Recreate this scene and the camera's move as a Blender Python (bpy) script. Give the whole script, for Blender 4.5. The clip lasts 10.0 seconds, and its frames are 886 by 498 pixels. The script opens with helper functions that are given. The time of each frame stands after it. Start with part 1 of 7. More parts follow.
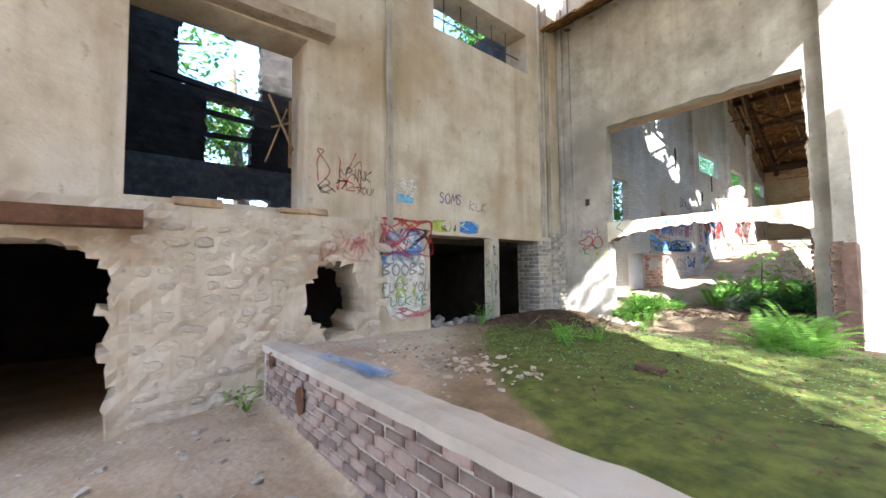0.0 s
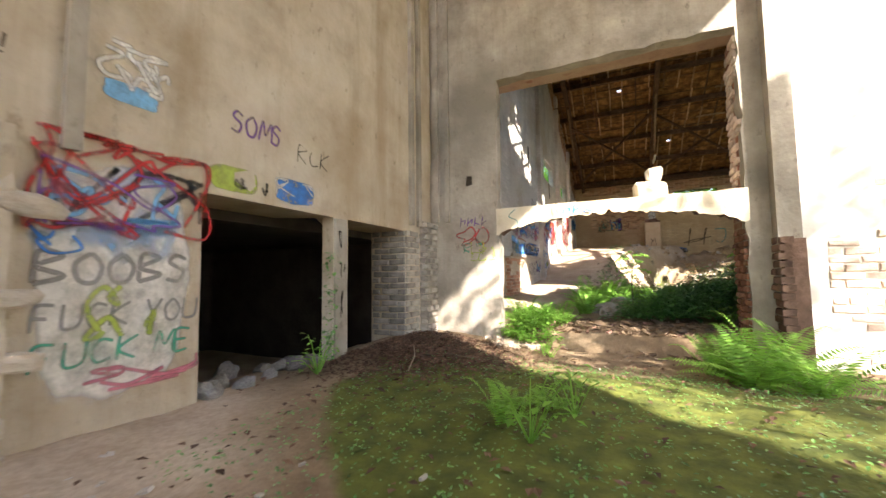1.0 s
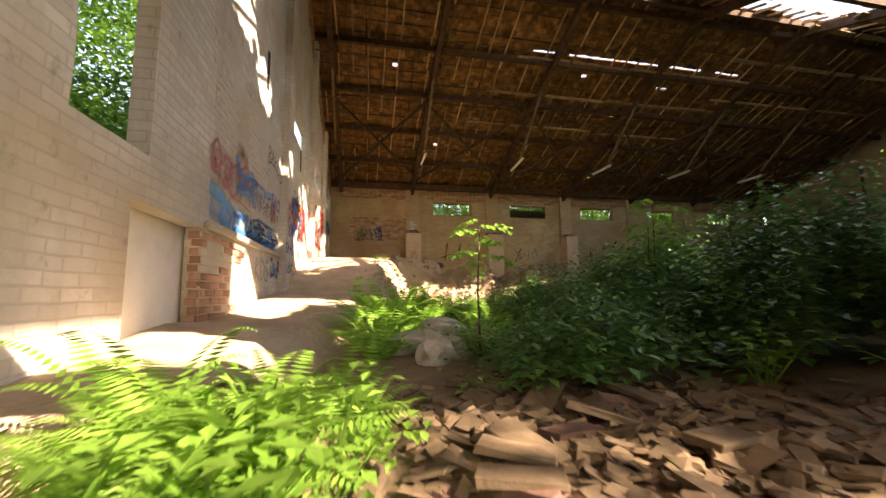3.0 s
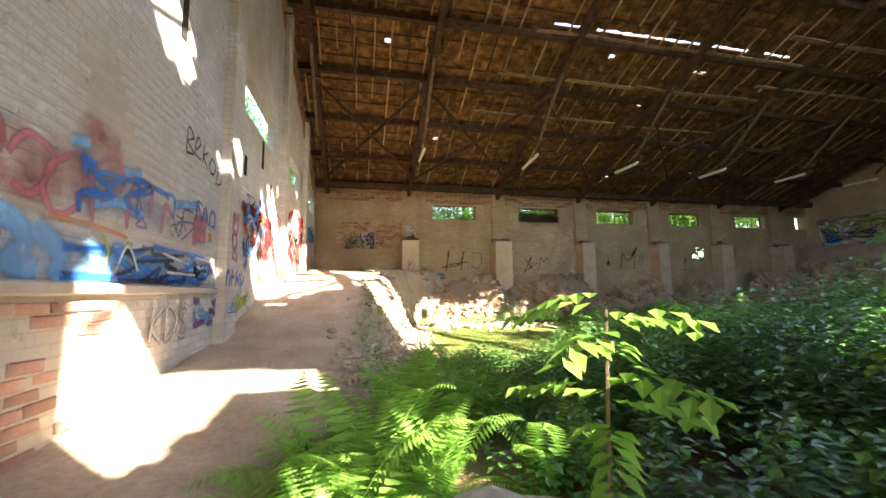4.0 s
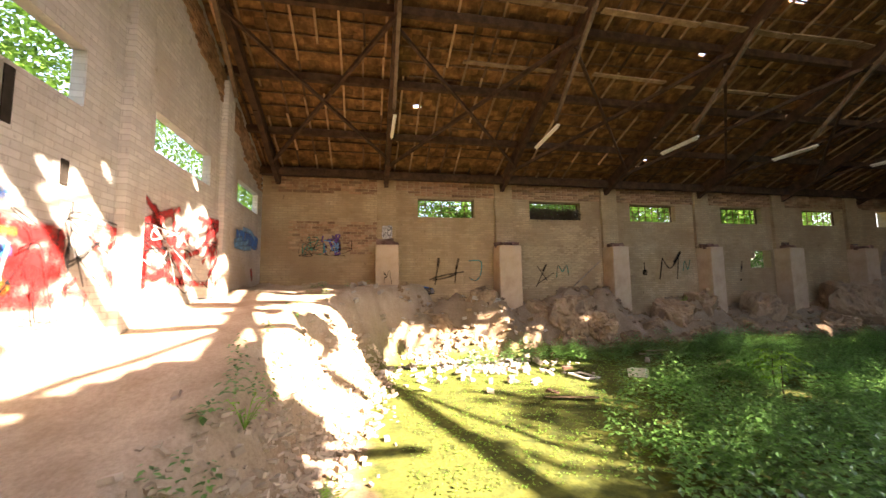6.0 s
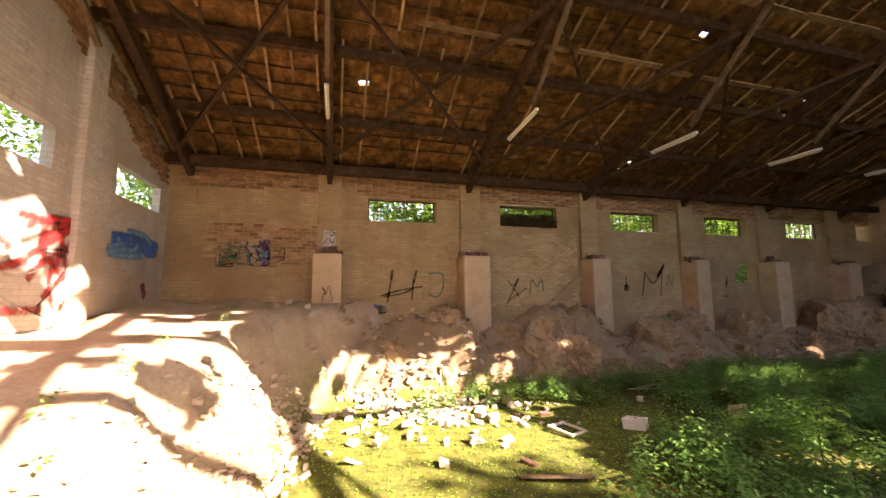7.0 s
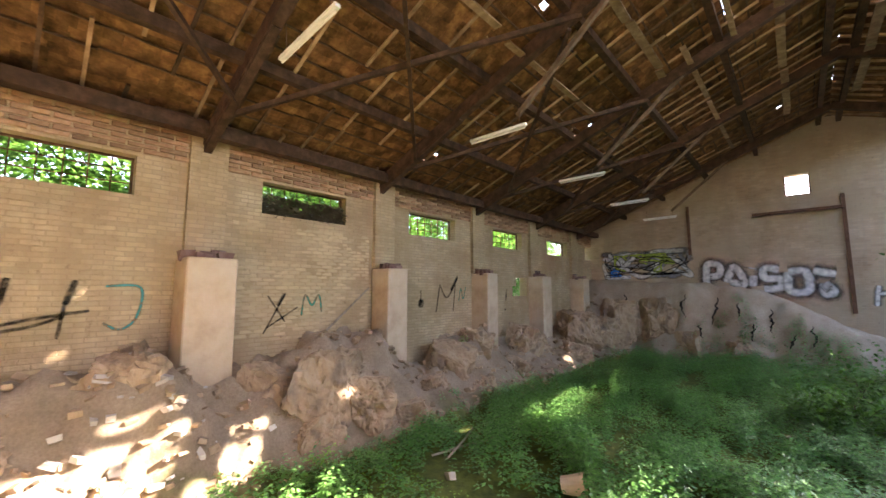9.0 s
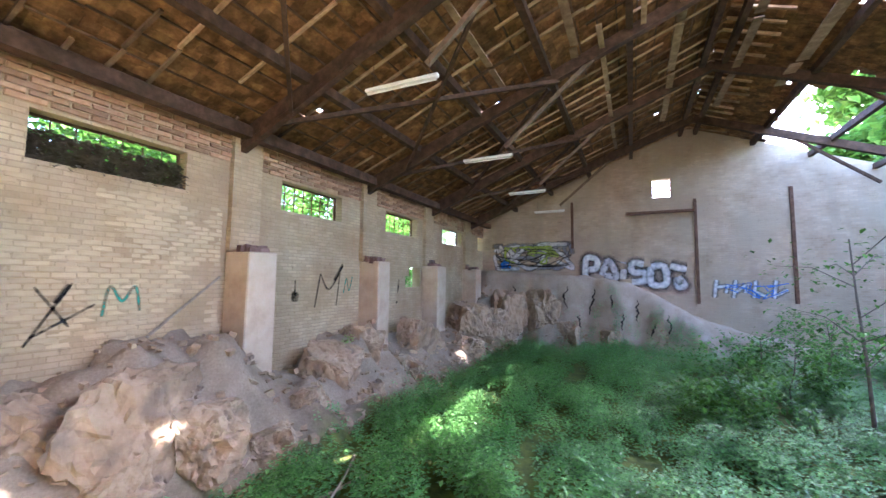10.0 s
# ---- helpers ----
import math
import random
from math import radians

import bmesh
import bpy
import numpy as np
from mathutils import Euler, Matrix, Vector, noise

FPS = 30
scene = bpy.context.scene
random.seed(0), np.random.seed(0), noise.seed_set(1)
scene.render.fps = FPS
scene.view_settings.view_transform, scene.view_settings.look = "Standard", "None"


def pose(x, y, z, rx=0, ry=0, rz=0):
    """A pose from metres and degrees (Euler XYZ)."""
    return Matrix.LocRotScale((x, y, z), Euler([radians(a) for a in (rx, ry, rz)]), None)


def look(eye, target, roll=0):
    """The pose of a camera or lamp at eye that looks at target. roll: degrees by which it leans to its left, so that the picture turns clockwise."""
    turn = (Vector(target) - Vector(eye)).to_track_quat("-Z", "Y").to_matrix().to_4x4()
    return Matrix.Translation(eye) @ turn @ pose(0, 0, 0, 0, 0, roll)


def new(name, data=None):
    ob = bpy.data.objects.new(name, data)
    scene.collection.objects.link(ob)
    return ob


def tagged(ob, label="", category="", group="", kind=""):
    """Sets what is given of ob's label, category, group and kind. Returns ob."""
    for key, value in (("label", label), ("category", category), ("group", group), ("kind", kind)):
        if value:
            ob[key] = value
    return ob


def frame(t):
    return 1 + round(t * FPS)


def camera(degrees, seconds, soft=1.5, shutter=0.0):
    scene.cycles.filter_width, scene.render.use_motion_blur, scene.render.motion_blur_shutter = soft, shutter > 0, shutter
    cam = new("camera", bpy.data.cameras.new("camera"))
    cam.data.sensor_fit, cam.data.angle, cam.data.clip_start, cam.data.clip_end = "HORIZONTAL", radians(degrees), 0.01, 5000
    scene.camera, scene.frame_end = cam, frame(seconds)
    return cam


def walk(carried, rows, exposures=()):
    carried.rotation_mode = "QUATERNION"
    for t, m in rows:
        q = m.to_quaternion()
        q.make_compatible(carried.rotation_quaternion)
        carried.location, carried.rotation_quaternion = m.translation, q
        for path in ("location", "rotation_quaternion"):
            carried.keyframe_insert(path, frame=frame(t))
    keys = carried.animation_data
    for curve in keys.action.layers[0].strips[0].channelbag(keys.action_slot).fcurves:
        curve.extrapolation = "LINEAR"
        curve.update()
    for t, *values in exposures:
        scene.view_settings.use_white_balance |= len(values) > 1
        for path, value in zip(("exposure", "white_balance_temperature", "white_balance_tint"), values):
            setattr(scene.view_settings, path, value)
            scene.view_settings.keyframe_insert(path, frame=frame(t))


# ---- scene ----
cam = camera(97.5, 10.0, soft=1.5, shutter=0.12)
PATH = [
    (0, (-6.576, -4.275, 1.075), (-5.292, -2.746, 1.184), -0.7),
    (0.5, (-5.724, -3.324, 1.071), (-4.194, -2.043, 1.2), -1.2),
    (1, (-4.802, -2.415, 1.039), (-2.993, -1.573, 1.17), -0.7),
    (1.5, (-3.728, -1.721, 0.915), (-1.762, -1.394, 1.072), -0.7),
    (2, (-2.606, -1.387, 0.827), (-0.614, -1.466, 0.996), -0.5),
    (2.5, (-1.417, -1.465, 0.773), (0.548, -1.78, 0.978), -0.5),
    (2.7, (-0.994, -1.55, 0.708), (0.96, -1.913, 0.931), -0.5),
    (3.8, (1.335, -1.751, 1.335), (3.277, -2.175, 1.561), -0.6),
    (4, (1.68, -1.856, 1.413), (3.624, -2.272, 1.637), -0.7),
    (4.5, (2.499, -2.144, 1.625), (4.448, -2.54, 1.835), -0.8),
    (5, (3.336, -2.469, 1.808), (5.289, -2.848, 2.009), -0.8),
    (5.5, (4.163, -2.82, 2.003), (6.119, -3.188, 2.197), -0.8),
    (7, (6.778, -3.942, 2.473), (8.694, -4.467, 2.7), -0.4),
    (7.5, (7.621, -4.287, 2.646), (9.475, -4.995, 2.894), -0.3),
    (8, (8.364, -4.646, 2.802), (10.103, -5.6, 3.061), -0.3),
    (8.5, (9.025, -5.015, 2.884), (10.587, -6.239, 3.132), -0.2),
    (9, (9.597, -5.433, 2.935), (10.938, -6.902, 3.149), 0.0),
    (9.5, (10.08, -5.942, 2.983), (11.184, -7.601, 3.161), 0.3),
    (10, (10.53, -6.562, 2.98), (11.402, -8.354, 3.141), 0.6),
]
walk(cam, [(t, look(eye, target, roll)) for t, eye, target, roll in PATH],
     [(0.0, 2.8, 5500, 10), (0.5, 2.85, 5700, 12), (1.0, 2.55, 6600, 14), (2.0, 2.5, 8300, 19), (2.7, 2.5, 9000, 22), (3.8, 3.2, 6800, 14), (4.5, 3.25, 6900, 18), (5.5, 3.3, 7200, 20), (7.0, 3.12, 8600, 36), (8.5, 3.95, 7200, 23), (9.5, 4.5, 6200, 24), (10.0, 4.82, 5500, 24)])

# ---- sky, sun and exposure ----
SUN_AZ, SUN_EL = math.atan2(-0.73, -0.68), radians(35)
SUN_DIR = Vector((math.cos(SUN_AZ) * math.cos(SUN_EL), math.sin(SUN_AZ) * math.cos(SUN_EL), math.sin(SUN_EL)))
world = bpy.data.worlds.new("sky")
scene.world = world
world.use_nodes = True
wn = world.node_tree.nodes
sky = wn.new("ShaderNodeTexSky")
sky.sky_type = "NISHITA"
sky.sun_disc = False
sky.sun_elevation = SUN_EL
sky.sun_rotation = math.pi / 2 - SUN_AZ
world.node_tree.links.new(sky.outputs[0], wn["Background"].inputs[0])
wn["Background"].inputs[1].default_value = 0.15
sun_data = bpy.data.lights.new("sun", "SUN")
sun_data.energy, sun_data.angle, sun_data.color = 5.0, radians(0.6), (1.0, 0.93, 0.82)
sun = new("sun", sun_data)
sun.matrix_world = look(SUN_DIR * 60, (0, 0, 0))

# ---- materials ----
RND = random.Random(7)


def mat(name, colors, scale=2.0, rough=0.9, bump=0.25, fine=30.0, metal=0.0, stain=None, stain_scale=0.6, stain_at=(0.5, 0.62), rnd=0.0, trans=0.0, brick=None, streak=None, spec=0.25):
    """A worn surface: noise between colours, fine grain as relief, stains of their own colour, and courses where brick is given."""
    m = bpy.data.materials.new(name)
    m.use_nodes = True
    nt = m.node_tree
    n, l = nt.nodes, nt.links
    bsdf = n["Principled BSDF"]
    bsdf.inputs["Roughness"].default_value = rough
    bsdf.inputs["Metallic"].default_value = metal
    bsdf.inputs["Specular IOR Level"].default_value = spec
    tc = n.new("ShaderNodeTexCoord")
    noise_a = n.new("ShaderNodeTexNoise")
    noise_a.inputs["Scale"].default_value, noise_a.inputs["Detail"].default_value, noise_a.inputs["Roughness"].default_value = scale, 8, 0.65
    l.new(tc.outputs["Object"], noise_a.inputs["Vector"])
    ramp = n.new("ShaderNodeValToRGB")
    el = ramp.color_ramp.elements
    el[0].position, el[1].position = 0.3, 0.7
    el[0].color, el[1].color = (*colors[0], 1), (*colors[-1], 1)
    for i, c in enumerate(colors[1:-1]):
        e = el.new(0.3 + 0.4 * (i + 1) / (len(colors) - 1))
        e.color = (*c, 1)
    l.new(noise_a.outputs["Fac"], ramp.inputs["Fac"])
    col = ramp.outputs["Color"]
    noise_b = n.new("ShaderNodeTexNoise")
    noise_b.inputs["Scale"].default_value, noise_b.inputs["Detail"].default_value = fine, 4
    l.new(tc.outputs["Object"], noise_b.inputs["Vector"])
    height = noise_b.outputs["Fac"]
    if brick:
        bw, bh, mortar, mortar_col, show = brick
        sep, comb, add = n.new("ShaderNodeSeparateXYZ"), n.new("ShaderNodeCombineXYZ"), n.new("ShaderNodeMath")
        l.new(tc.outputs["Object"], sep.inputs[0])
        l.new(sep.outputs[0], add.inputs[0])
        l.new(sep.outputs[1], add.inputs[1])
        l.new(add.outputs[0], comb.inputs[0])
        l.new(sep.outputs[2], comb.inputs[1])
        bt = n.new("ShaderNodeTexBrick")
        bt.inputs["Scale"].default_value = 1.0
        bt.inputs["Brick Width"].default_value, bt.inputs["Row Height"].default_value = bw, bh
        bt.inputs["Mortar Size"].default_value, bt.inputs["Mortar Smooth"].default_value = mortar, 0.3
        bt.inputs["Color1"].default_value, bt.inputs["Color2"].default_value = (0.72, 0.72, 0.72, 1), (1.1, 1.1, 1.1, 1)
        bt.inputs["Mortar"].default_value = (1, 1, 1, 1)
        warp = n.new("ShaderNodeTexNoise")
        warp.inputs["Scale"].default_value = 3.0
        l.new(tc.outputs["Object"], warp.inputs["Vector"])
        wa = n.new("ShaderNodeVectorMath")
        wa.operation = "MULTIPLY_ADD"
        l.new(warp.outputs["Color"], wa.inputs[0])
        wa.inputs[1].default_value = (0.03, 0.025, 0)
        l.new(comb.outputs[0], wa.inputs[2])
        l.new(wa.outputs[0], bt.inputs["Vector"])
        mul = n.new("ShaderNodeMix")
        mul.data_type, mul.blend_type = "RGBA", "MULTIPLY"
        mul.inputs[0].default_value = show
        l.new(col, mul.inputs[6])
        l.new(bt.outputs["Color"], mul.inputs[7])
        mm = n.new("ShaderNodeMix")
        mm.data_type = "RGBA"
        fac = n.new("ShaderNodeMath")
        fac.operation = "MULTIPLY"
        l.new(bt.outputs["Fac"], fac.inputs[0])
        l.new(noise_a.outputs["Fac"], fac.inputs[1])
        l.new(fac.outputs[0], mm.inputs[0])
        l.new(mul.outputs[2], mm.inputs[6])
        mm.inputs[7].default_value = (*mortar_col, 1)
        col = mm.outputs[2]
        hb = n.new("ShaderNodeMath")
        hb.operation = "MULTIPLY_ADD"
        l.new(bt.outputs["Fac"], hb.inputs[0])
        hb.inputs[1].default_value = -2.0
        l.new(height, hb.inputs[2])
        height = hb.outputs[0]
    if stain:
        ns = n.new("ShaderNodeTexNoise")
        ns.inputs["Scale"].default_value, ns.inputs["Detail"].default_value = stain_scale, 6
        mp = n.new("ShaderNodeMapping")
        mp.inputs["Location"].default_value = (3.7, 1.3, 9.1)
        l.new(tc.outputs["Object"], mp.inputs[0])
        l.new(mp.outputs[0], ns.inputs["Vector"])
        mr = n.new("ShaderNodeMapRange")
        mr.inputs["From Min"].default_value, mr.inputs["From Max"].default_value = stain_at
        l.new(ns.outputs["Fac"], mr.inputs["Value"])
        ms = n.new("ShaderNodeMix")
        ms.data_type = "RGBA"
        l.new(mr.outputs[0], ms.inputs[0])
        l.new(col, ms.inputs[6])
        ms.inputs[7].default_value = (*stain, 1)
        col = ms.outputs[2]
    if streak:
        # runs of dirt washed down the face, and small pits
        for c, sc, lo, hi, most in ((streak, (2.2, 2.2, 0.22), 0.5, 0.74, 0.75), (tuple(v * 0.55 for v in streak), (9.0, 9.0, 6.0), 0.6, 0.72, 0.6)):
            mp2, n2, r2, m3 = n.new("ShaderNodeMapping"), n.new("ShaderNodeTexNoise"), n.new("ShaderNodeMapRange"), n.new("ShaderNodeMix")
            mp2.inputs["Scale"].default_value = sc
            n2.inputs["Scale"].default_value, n2.inputs["Detail"].default_value, n2.inputs["Roughness"].default_value = 1.0, 7, 0.65
            l.new(tc.outputs["Object"], mp2.inputs[0])
            l.new(mp2.outputs[0], n2.inputs["Vector"])
            l.new(n2.outputs["Fac"], r2.inputs["Value"])
            r2.inputs["From Min"].default_value, r2.inputs["From Max"].default_value, r2.inputs["To Max"].default_value = lo, hi, most
            m3.data_type = "RGBA"
            l.new(r2.outputs[0], m3.inputs[0])
            l.new(col, m3.inputs[6])
            m3.inputs[7].default_value = (*c, 1)
            col = m3.outputs[2]
    if rnd:
        oi = n.new("ShaderNodeObjectInfo")
        ge = n.new("ShaderNodeNewGeometry")
        s = n.new("ShaderNodeMath")
        l.new(oi.outputs["Random"], s.inputs[0])
        l.new(ge.outputs["Random Per Island"], s.inputs[1])
        fr = n.new("ShaderNodeMath")
        fr.operation = "FRACT"
        l.new(s.outputs[0], fr.inputs[0])
        mr2 = n.new("ShaderNodeMapRange")
        mr2.inputs["To Min"].default_value, mr2.inputs["To Max"].default_value = 1 - rnd, 1 + rnd
        l.new(fr.outputs[0], mr2.inputs["Value"])
        hv = n.new("ShaderNodeHueSaturation")
        l.new(mr2.outputs[0], hv.inputs["Value"])
        l.new(col, hv.inputs["Color"])
        col = hv.outputs[0]
    l.new(col, bsdf.inputs["Base Color"])
    if trans:
        bsdf.inputs["Subsurface Weight"].default_value = 0.0
        tr = n.new("ShaderNodeBsdfTranslucent")
        l.new(col, tr.inputs["Color"])
        mx = n.new("ShaderNodeMixShader")
        mx.inputs[0].default_value = trans
        l.new(bsdf.outputs[0], mx.inputs[1])
        l.new(tr.outputs[0], mx.inputs[2])
        l.new(mx.outputs[0], n["Material Output"].inputs["Surface"])
    if bump:
        bp = n.new("ShaderNodeBump")
        bp.inputs["Strength"].default_value, bp.inputs["Distance"].default_value = bump, 0.02
        l.new(height, bp.inputs["Height"])
        l.new(bp.outputs[0], bsdf.inputs["Normal"])
    return m


M_PLASTER = mat("weathered_plaster", [(0.33, 0.265, 0.185), (0.49, 0.425, 0.33), (0.6, 0.545, 0.455)], 1.3, 0.92, 0.5, 22, stain=(0.32, 0.235, 0.14), stain_scale=0.45, stain_at=(0.47, 0.7), streak=(0.3, 0.22, 0.13))
M_CONCRETE = mat("grey_render", [(0.2, 0.18, 0.15), (0.34, 0.305, 0.255), (0.47, 0.43, 0.36)], 1.7, 0.92, 0.5, 18, stain=(0.21, 0.19, 0.155), stain_scale=0.7, stain_at=(0.56, 0.75), streak=(0.2, 0.175, 0.135))
M_RUBBLE = mat("rubble_stone", [(0.42, 0.35, 0.27), (0.55, 0.48, 0.38), (0.63, 0.57, 0.48)], 3.0, 0.95, 0.6, 9, stain=(0.3, 0.2, 0.13), stain_scale=1.6, stain_at=(0.54, 0.7), streak=(0.3, 0.24, 0.18))
M_WHITEBRICK = mat("whitewashed_brick", [(0.5, 0.47, 0.42), (0.62, 0.58, 0.52), (0.7, 0.66, 0.6)], 1.6, 0.9, 0.5, 20, stain=(0.45, 0.37, 0.26), stain_scale=0.5, stain_at=(0.5, 0.7), streak=(0.42, 0.37, 0.3), brick=(0.24, 0.078, 0.008, (0.4, 0.36, 0.3), 0.45))
M_YELLOWBRICK = mat("yellow_limewashed_brick", [(0.39, 0.265, 0.138), (0.48, 0.35, 0.195), (0.56, 0.435, 0.265)], 1.2, 0.9, 0.6, 20, stain=(0.33, 0.22, 0.12), stain_scale=0.45, stain_at=(0.5, 0.7), streak=(0.36, 0.25, 0.14), brick=(0.24, 0.072, 0.009, (0.28, 0.2, 0.12), 0.55))
M_REDBRICK = mat("red_brick", [(0.22, 0.1, 0.065), (0.32, 0.15, 0.1), (0.4, 0.22, 0.15)], 2.2, 0.92, 0.5, 24, stain=(0.38, 0.3, 0.22), stain_scale=1.2, stain_at=(0.55, 0.75), brick=(0.24, 0.075, 0.008, (0.4, 0.33, 0.26), 0.5))
M_REDPIECE = mat("soft_red_brick", [(0.13, 0.06, 0.038), (0.21, 0.098, 0.064), (0.29, 0.155, 0.108)], 6.0, 0.92, 0.35, 40, rnd=0.4, stain=(0.34, 0.26, 0.19), stain_scale=3.0, stain_at=(0.58, 0.78))
M_BRICKPIECE = mat("loose_red_brick", [(0.15, 0.08, 0.058), (0.22, 0.125, 0.095), (0.3, 0.19, 0.15)], 6.0, 0.92, 0.35, 40, rnd=0.4, stain=(0.36, 0.31, 0.25), stain_scale=3.0, stain_at=(0.58, 0.78))
M_JAMB = mat("dark_grey_brick", [(0.12, 0.115, 0.108), (0.2, 0.19, 0.178), (0.3, 0.285, 0.262)], 6.0, 0.93, 0.45, 40, rnd=0.3)
M_PALERED = mat("limewashed_red_brick", [(0.38, 0.25, 0.18), (0.5, 0.37, 0.29), (0.6, 0.5, 0.42)], 4.0, 0.93, 0.4, 40, rnd=0.25, stain=(0.6, 0.53, 0.45), stain_scale=2.0, stain_at=(0.57, 0.74))
M_WASHEDRED = mat("lime_smeared_red_brick", [(0.26, 0.12, 0.08), (0.36, 0.19, 0.13), (0.46, 0.29, 0.21)], 4.0, 0.93, 0.4, 40, rnd=0.3, stain=(0.5, 0.43, 0.35), stain_scale=1.8, stain_at=(0.58, 0.74))
M_DARKBRICK = mat("dark_brown_brick", [(0.07, 0.045, 0.035), (0.12, 0.075, 0.055), (0.17, 0.11, 0.085)], 5.0, 0.93, 0.5, 40, rnd=0.35)
M_ENDBRICK = mat("tan_painted_brick", [(0.33, 0.235, 0.145), (0.43, 0.32, 0.21), (0.5, 0.385, 0.265)], 1.3, 0.9, 0.5, 20, stain=(0.38, 0.3, 0.2), stain_scale=0.5, stain_at=(0.5, 0.7), streak=(0.34, 0.27, 0.19), brick=(0.24, 0.078, 0.008, (0.34, 0.29, 0.22), 0.5))
M_YELLOWPIECE = mat("yellow_brick_piece", [(0.39, 0.265, 0.138), (0.48, 0.35, 0.195), (0.56, 0.435, 0.265)], 1.2, 0.9, 0.3, 30, rnd=0.12)
M_GREYBRICK = mat("dusty_grey_brick", [(0.2, 0.185, 0.16), (0.31, 0.285, 0.25), (0.42, 0.39, 0.34)], 6.0, 0.93, 0.4, 40, rnd=0.25)
M_BEAM = mat("lime_plastered_beam", [(0.45, 0.38, 0.27), (0.62, 0.55, 0.42), (0.7, 0.64, 0.52)], 2.2, 0.92, 0.4, 20, stain=(0.36, 0.25, 0.13), stain_scale=1.5, stain_at=(0.52, 0.7))
M_PIER = mat("smooth_buff_pier_render", [(0.44, 0.31, 0.2), (0.55, 0.41, 0.27), (0.6, 0.47, 0.33)], 1.8, 0.9, 0.15, 25)
M_CLAY = mat("dry_clay", [(0.28, 0.185, 0.108), (0.39, 0.272, 0.165), (0.47, 0.345, 0.22)], 2.2, 0.96, 0.7, 14, stain=(0.22, 0.16, 0.11), stain_scale=2.2, stain_at=(0.55, 0.7), streak=(0.24, 0.17, 0.11))
M_BANK = mat("pale_clay_clods", [(0.33, 0.26, 0.19), (0.44, 0.36, 0.27), (0.52, 0.44, 0.35)], 3.0, 0.96, 0.6, 16, rnd=0.15)
M_DEBRIS = mat("brown_broken_board", [(0.11, 0.075, 0.045), (0.18, 0.125, 0.078), (0.27, 0.195, 0.125)], 6, 0.92, 0.4, 30, rnd=0.4)
M_DUST = mat("pale_dust", [(0.36, 0.32, 0.27), (0.46, 0.41, 0.35), (0.53, 0.48, 0.42)], 1.6, 0.96, 0.4, 18, stain=(0.3, 0.25, 0.18), stain_scale=1.1, stain_at=(0.56, 0.72))
M_TIMBER = mat("dark_roof_timber", [(0.034, 0.019, 0.011), (0.068, 0.037, 0.02), (0.11, 0.06, 0.034)], 5, 0.85, 0.4, 30)
M_OLDWOOD = mat("grey_weathered_wood", [(0.2, 0.15, 0.1), (0.3, 0.24, 0.17), (0.38, 0.31, 0.23)], 6, 0.88, 0.4, 30)
M_LIMEWASH = mat("flaking_limewash", [(0.6, 0.56, 0.5), (0.74, 0.71, 0.65), (0.8, 0.78, 0.73)], 1.5, 0.9, 0.35, 18, stain=(0.5, 0.42, 0.33), stain_scale=1.1, stain_at=(0.58, 0.72))
M_STONE = mat("field_stone", [(0.42, 0.35, 0.27), (0.54, 0.47, 0.38), (0.62, 0.56, 0.47)], 5, 0.94, 0.5, 26, rnd=0.14)
M_BATTEN = mat("pale_batten", [(0.2, 0.12, 0.06), (0.34, 0.21, 0.11), (0.46, 0.31, 0.175)], 4, 0.85, 0.3, 30, rnd=0.35)
M_LATH = mat("brown_lath", [(0.05, 0.028, 0.014), (0.1, 0.058, 0.03), (0.17, 0.1, 0.055)], 4, 0.88, 0.3, 30, rnd=0.4)
# lighter copy of the timber colour for struts that catch light
M_STRUT = mat("lit_strut", [(0.09, 0.06, 0.035), (0.15, 0.1, 0.06), (0.22, 0.155, 0.1)], 5, 0.88, 0.4, 30)
M_PALEBOARD = mat("pale_weathered_board", [(0.16, 0.1, 0.055), (0.26, 0.172, 0.098), (0.38, 0.27, 0.165)], 5, 0.88, 0.3, 30, rnd=0.3)
M_PITBRICK = mat("mauve_brick", [(0.14, 0.085, 0.075), (0.2, 0.125, 0.11), (0.27, 0.19, 0.165)], 6.0, 0.92, 0.35, 40, rnd=0.35, stain=(0.36, 0.33, 0.28), stain_scale=2.6, stain_at=(0.6, 0.78))
M_EAVEBRICK = mat("brown_eave_brick", [(0.24, 0.125, 0.068), (0.34, 0.2, 0.11), (0.44, 0.29, 0.17)], 5.0, 0.92, 0.35, 40, rnd=0.35, stain=(0.42, 0.32, 0.2), stain_scale=1.6, stain_at=(0.52, 0.7))
M_TILE = mat("clay_roof_underside", [(0.06, 0.028, 0.01), (0.16, 0.078, 0.027), (0.3, 0.162, 0.06)], 4.5, 0.88, 0.5, 26, rnd=0.38)
M_STEEL = mat("rusty_steel", [(0.07, 0.035, 0.02), (0.13, 0.065, 0.035), (0.18, 0.1, 0.06)], 8, 0.8, 0.3, 40, metal=0.2)
M_TUBE = mat("white_enamel", [(0.6, 0.57, 0.5), (0.75, 0.72, 0.65), (0.8, 0.78, 0.72)], 5, 0.45, 0.05, 40)
M_TRIMDARK = mat("shadowed_crack", [(0.015, 0.012, 0.01), (0.03, 0.024, 0.018), (0.05, 0.04, 0.03)], 6, 0.95, 0.0, 20)
# near-black base colour that holds the shade of the rear rooms
M_DARK = mat("shaded_interior", [(0.02, 0.018, 0.015), (0.04, 0.035, 0.03), (0.06, 0.05, 0.045)], 3, 0.95, 0.3, 20)
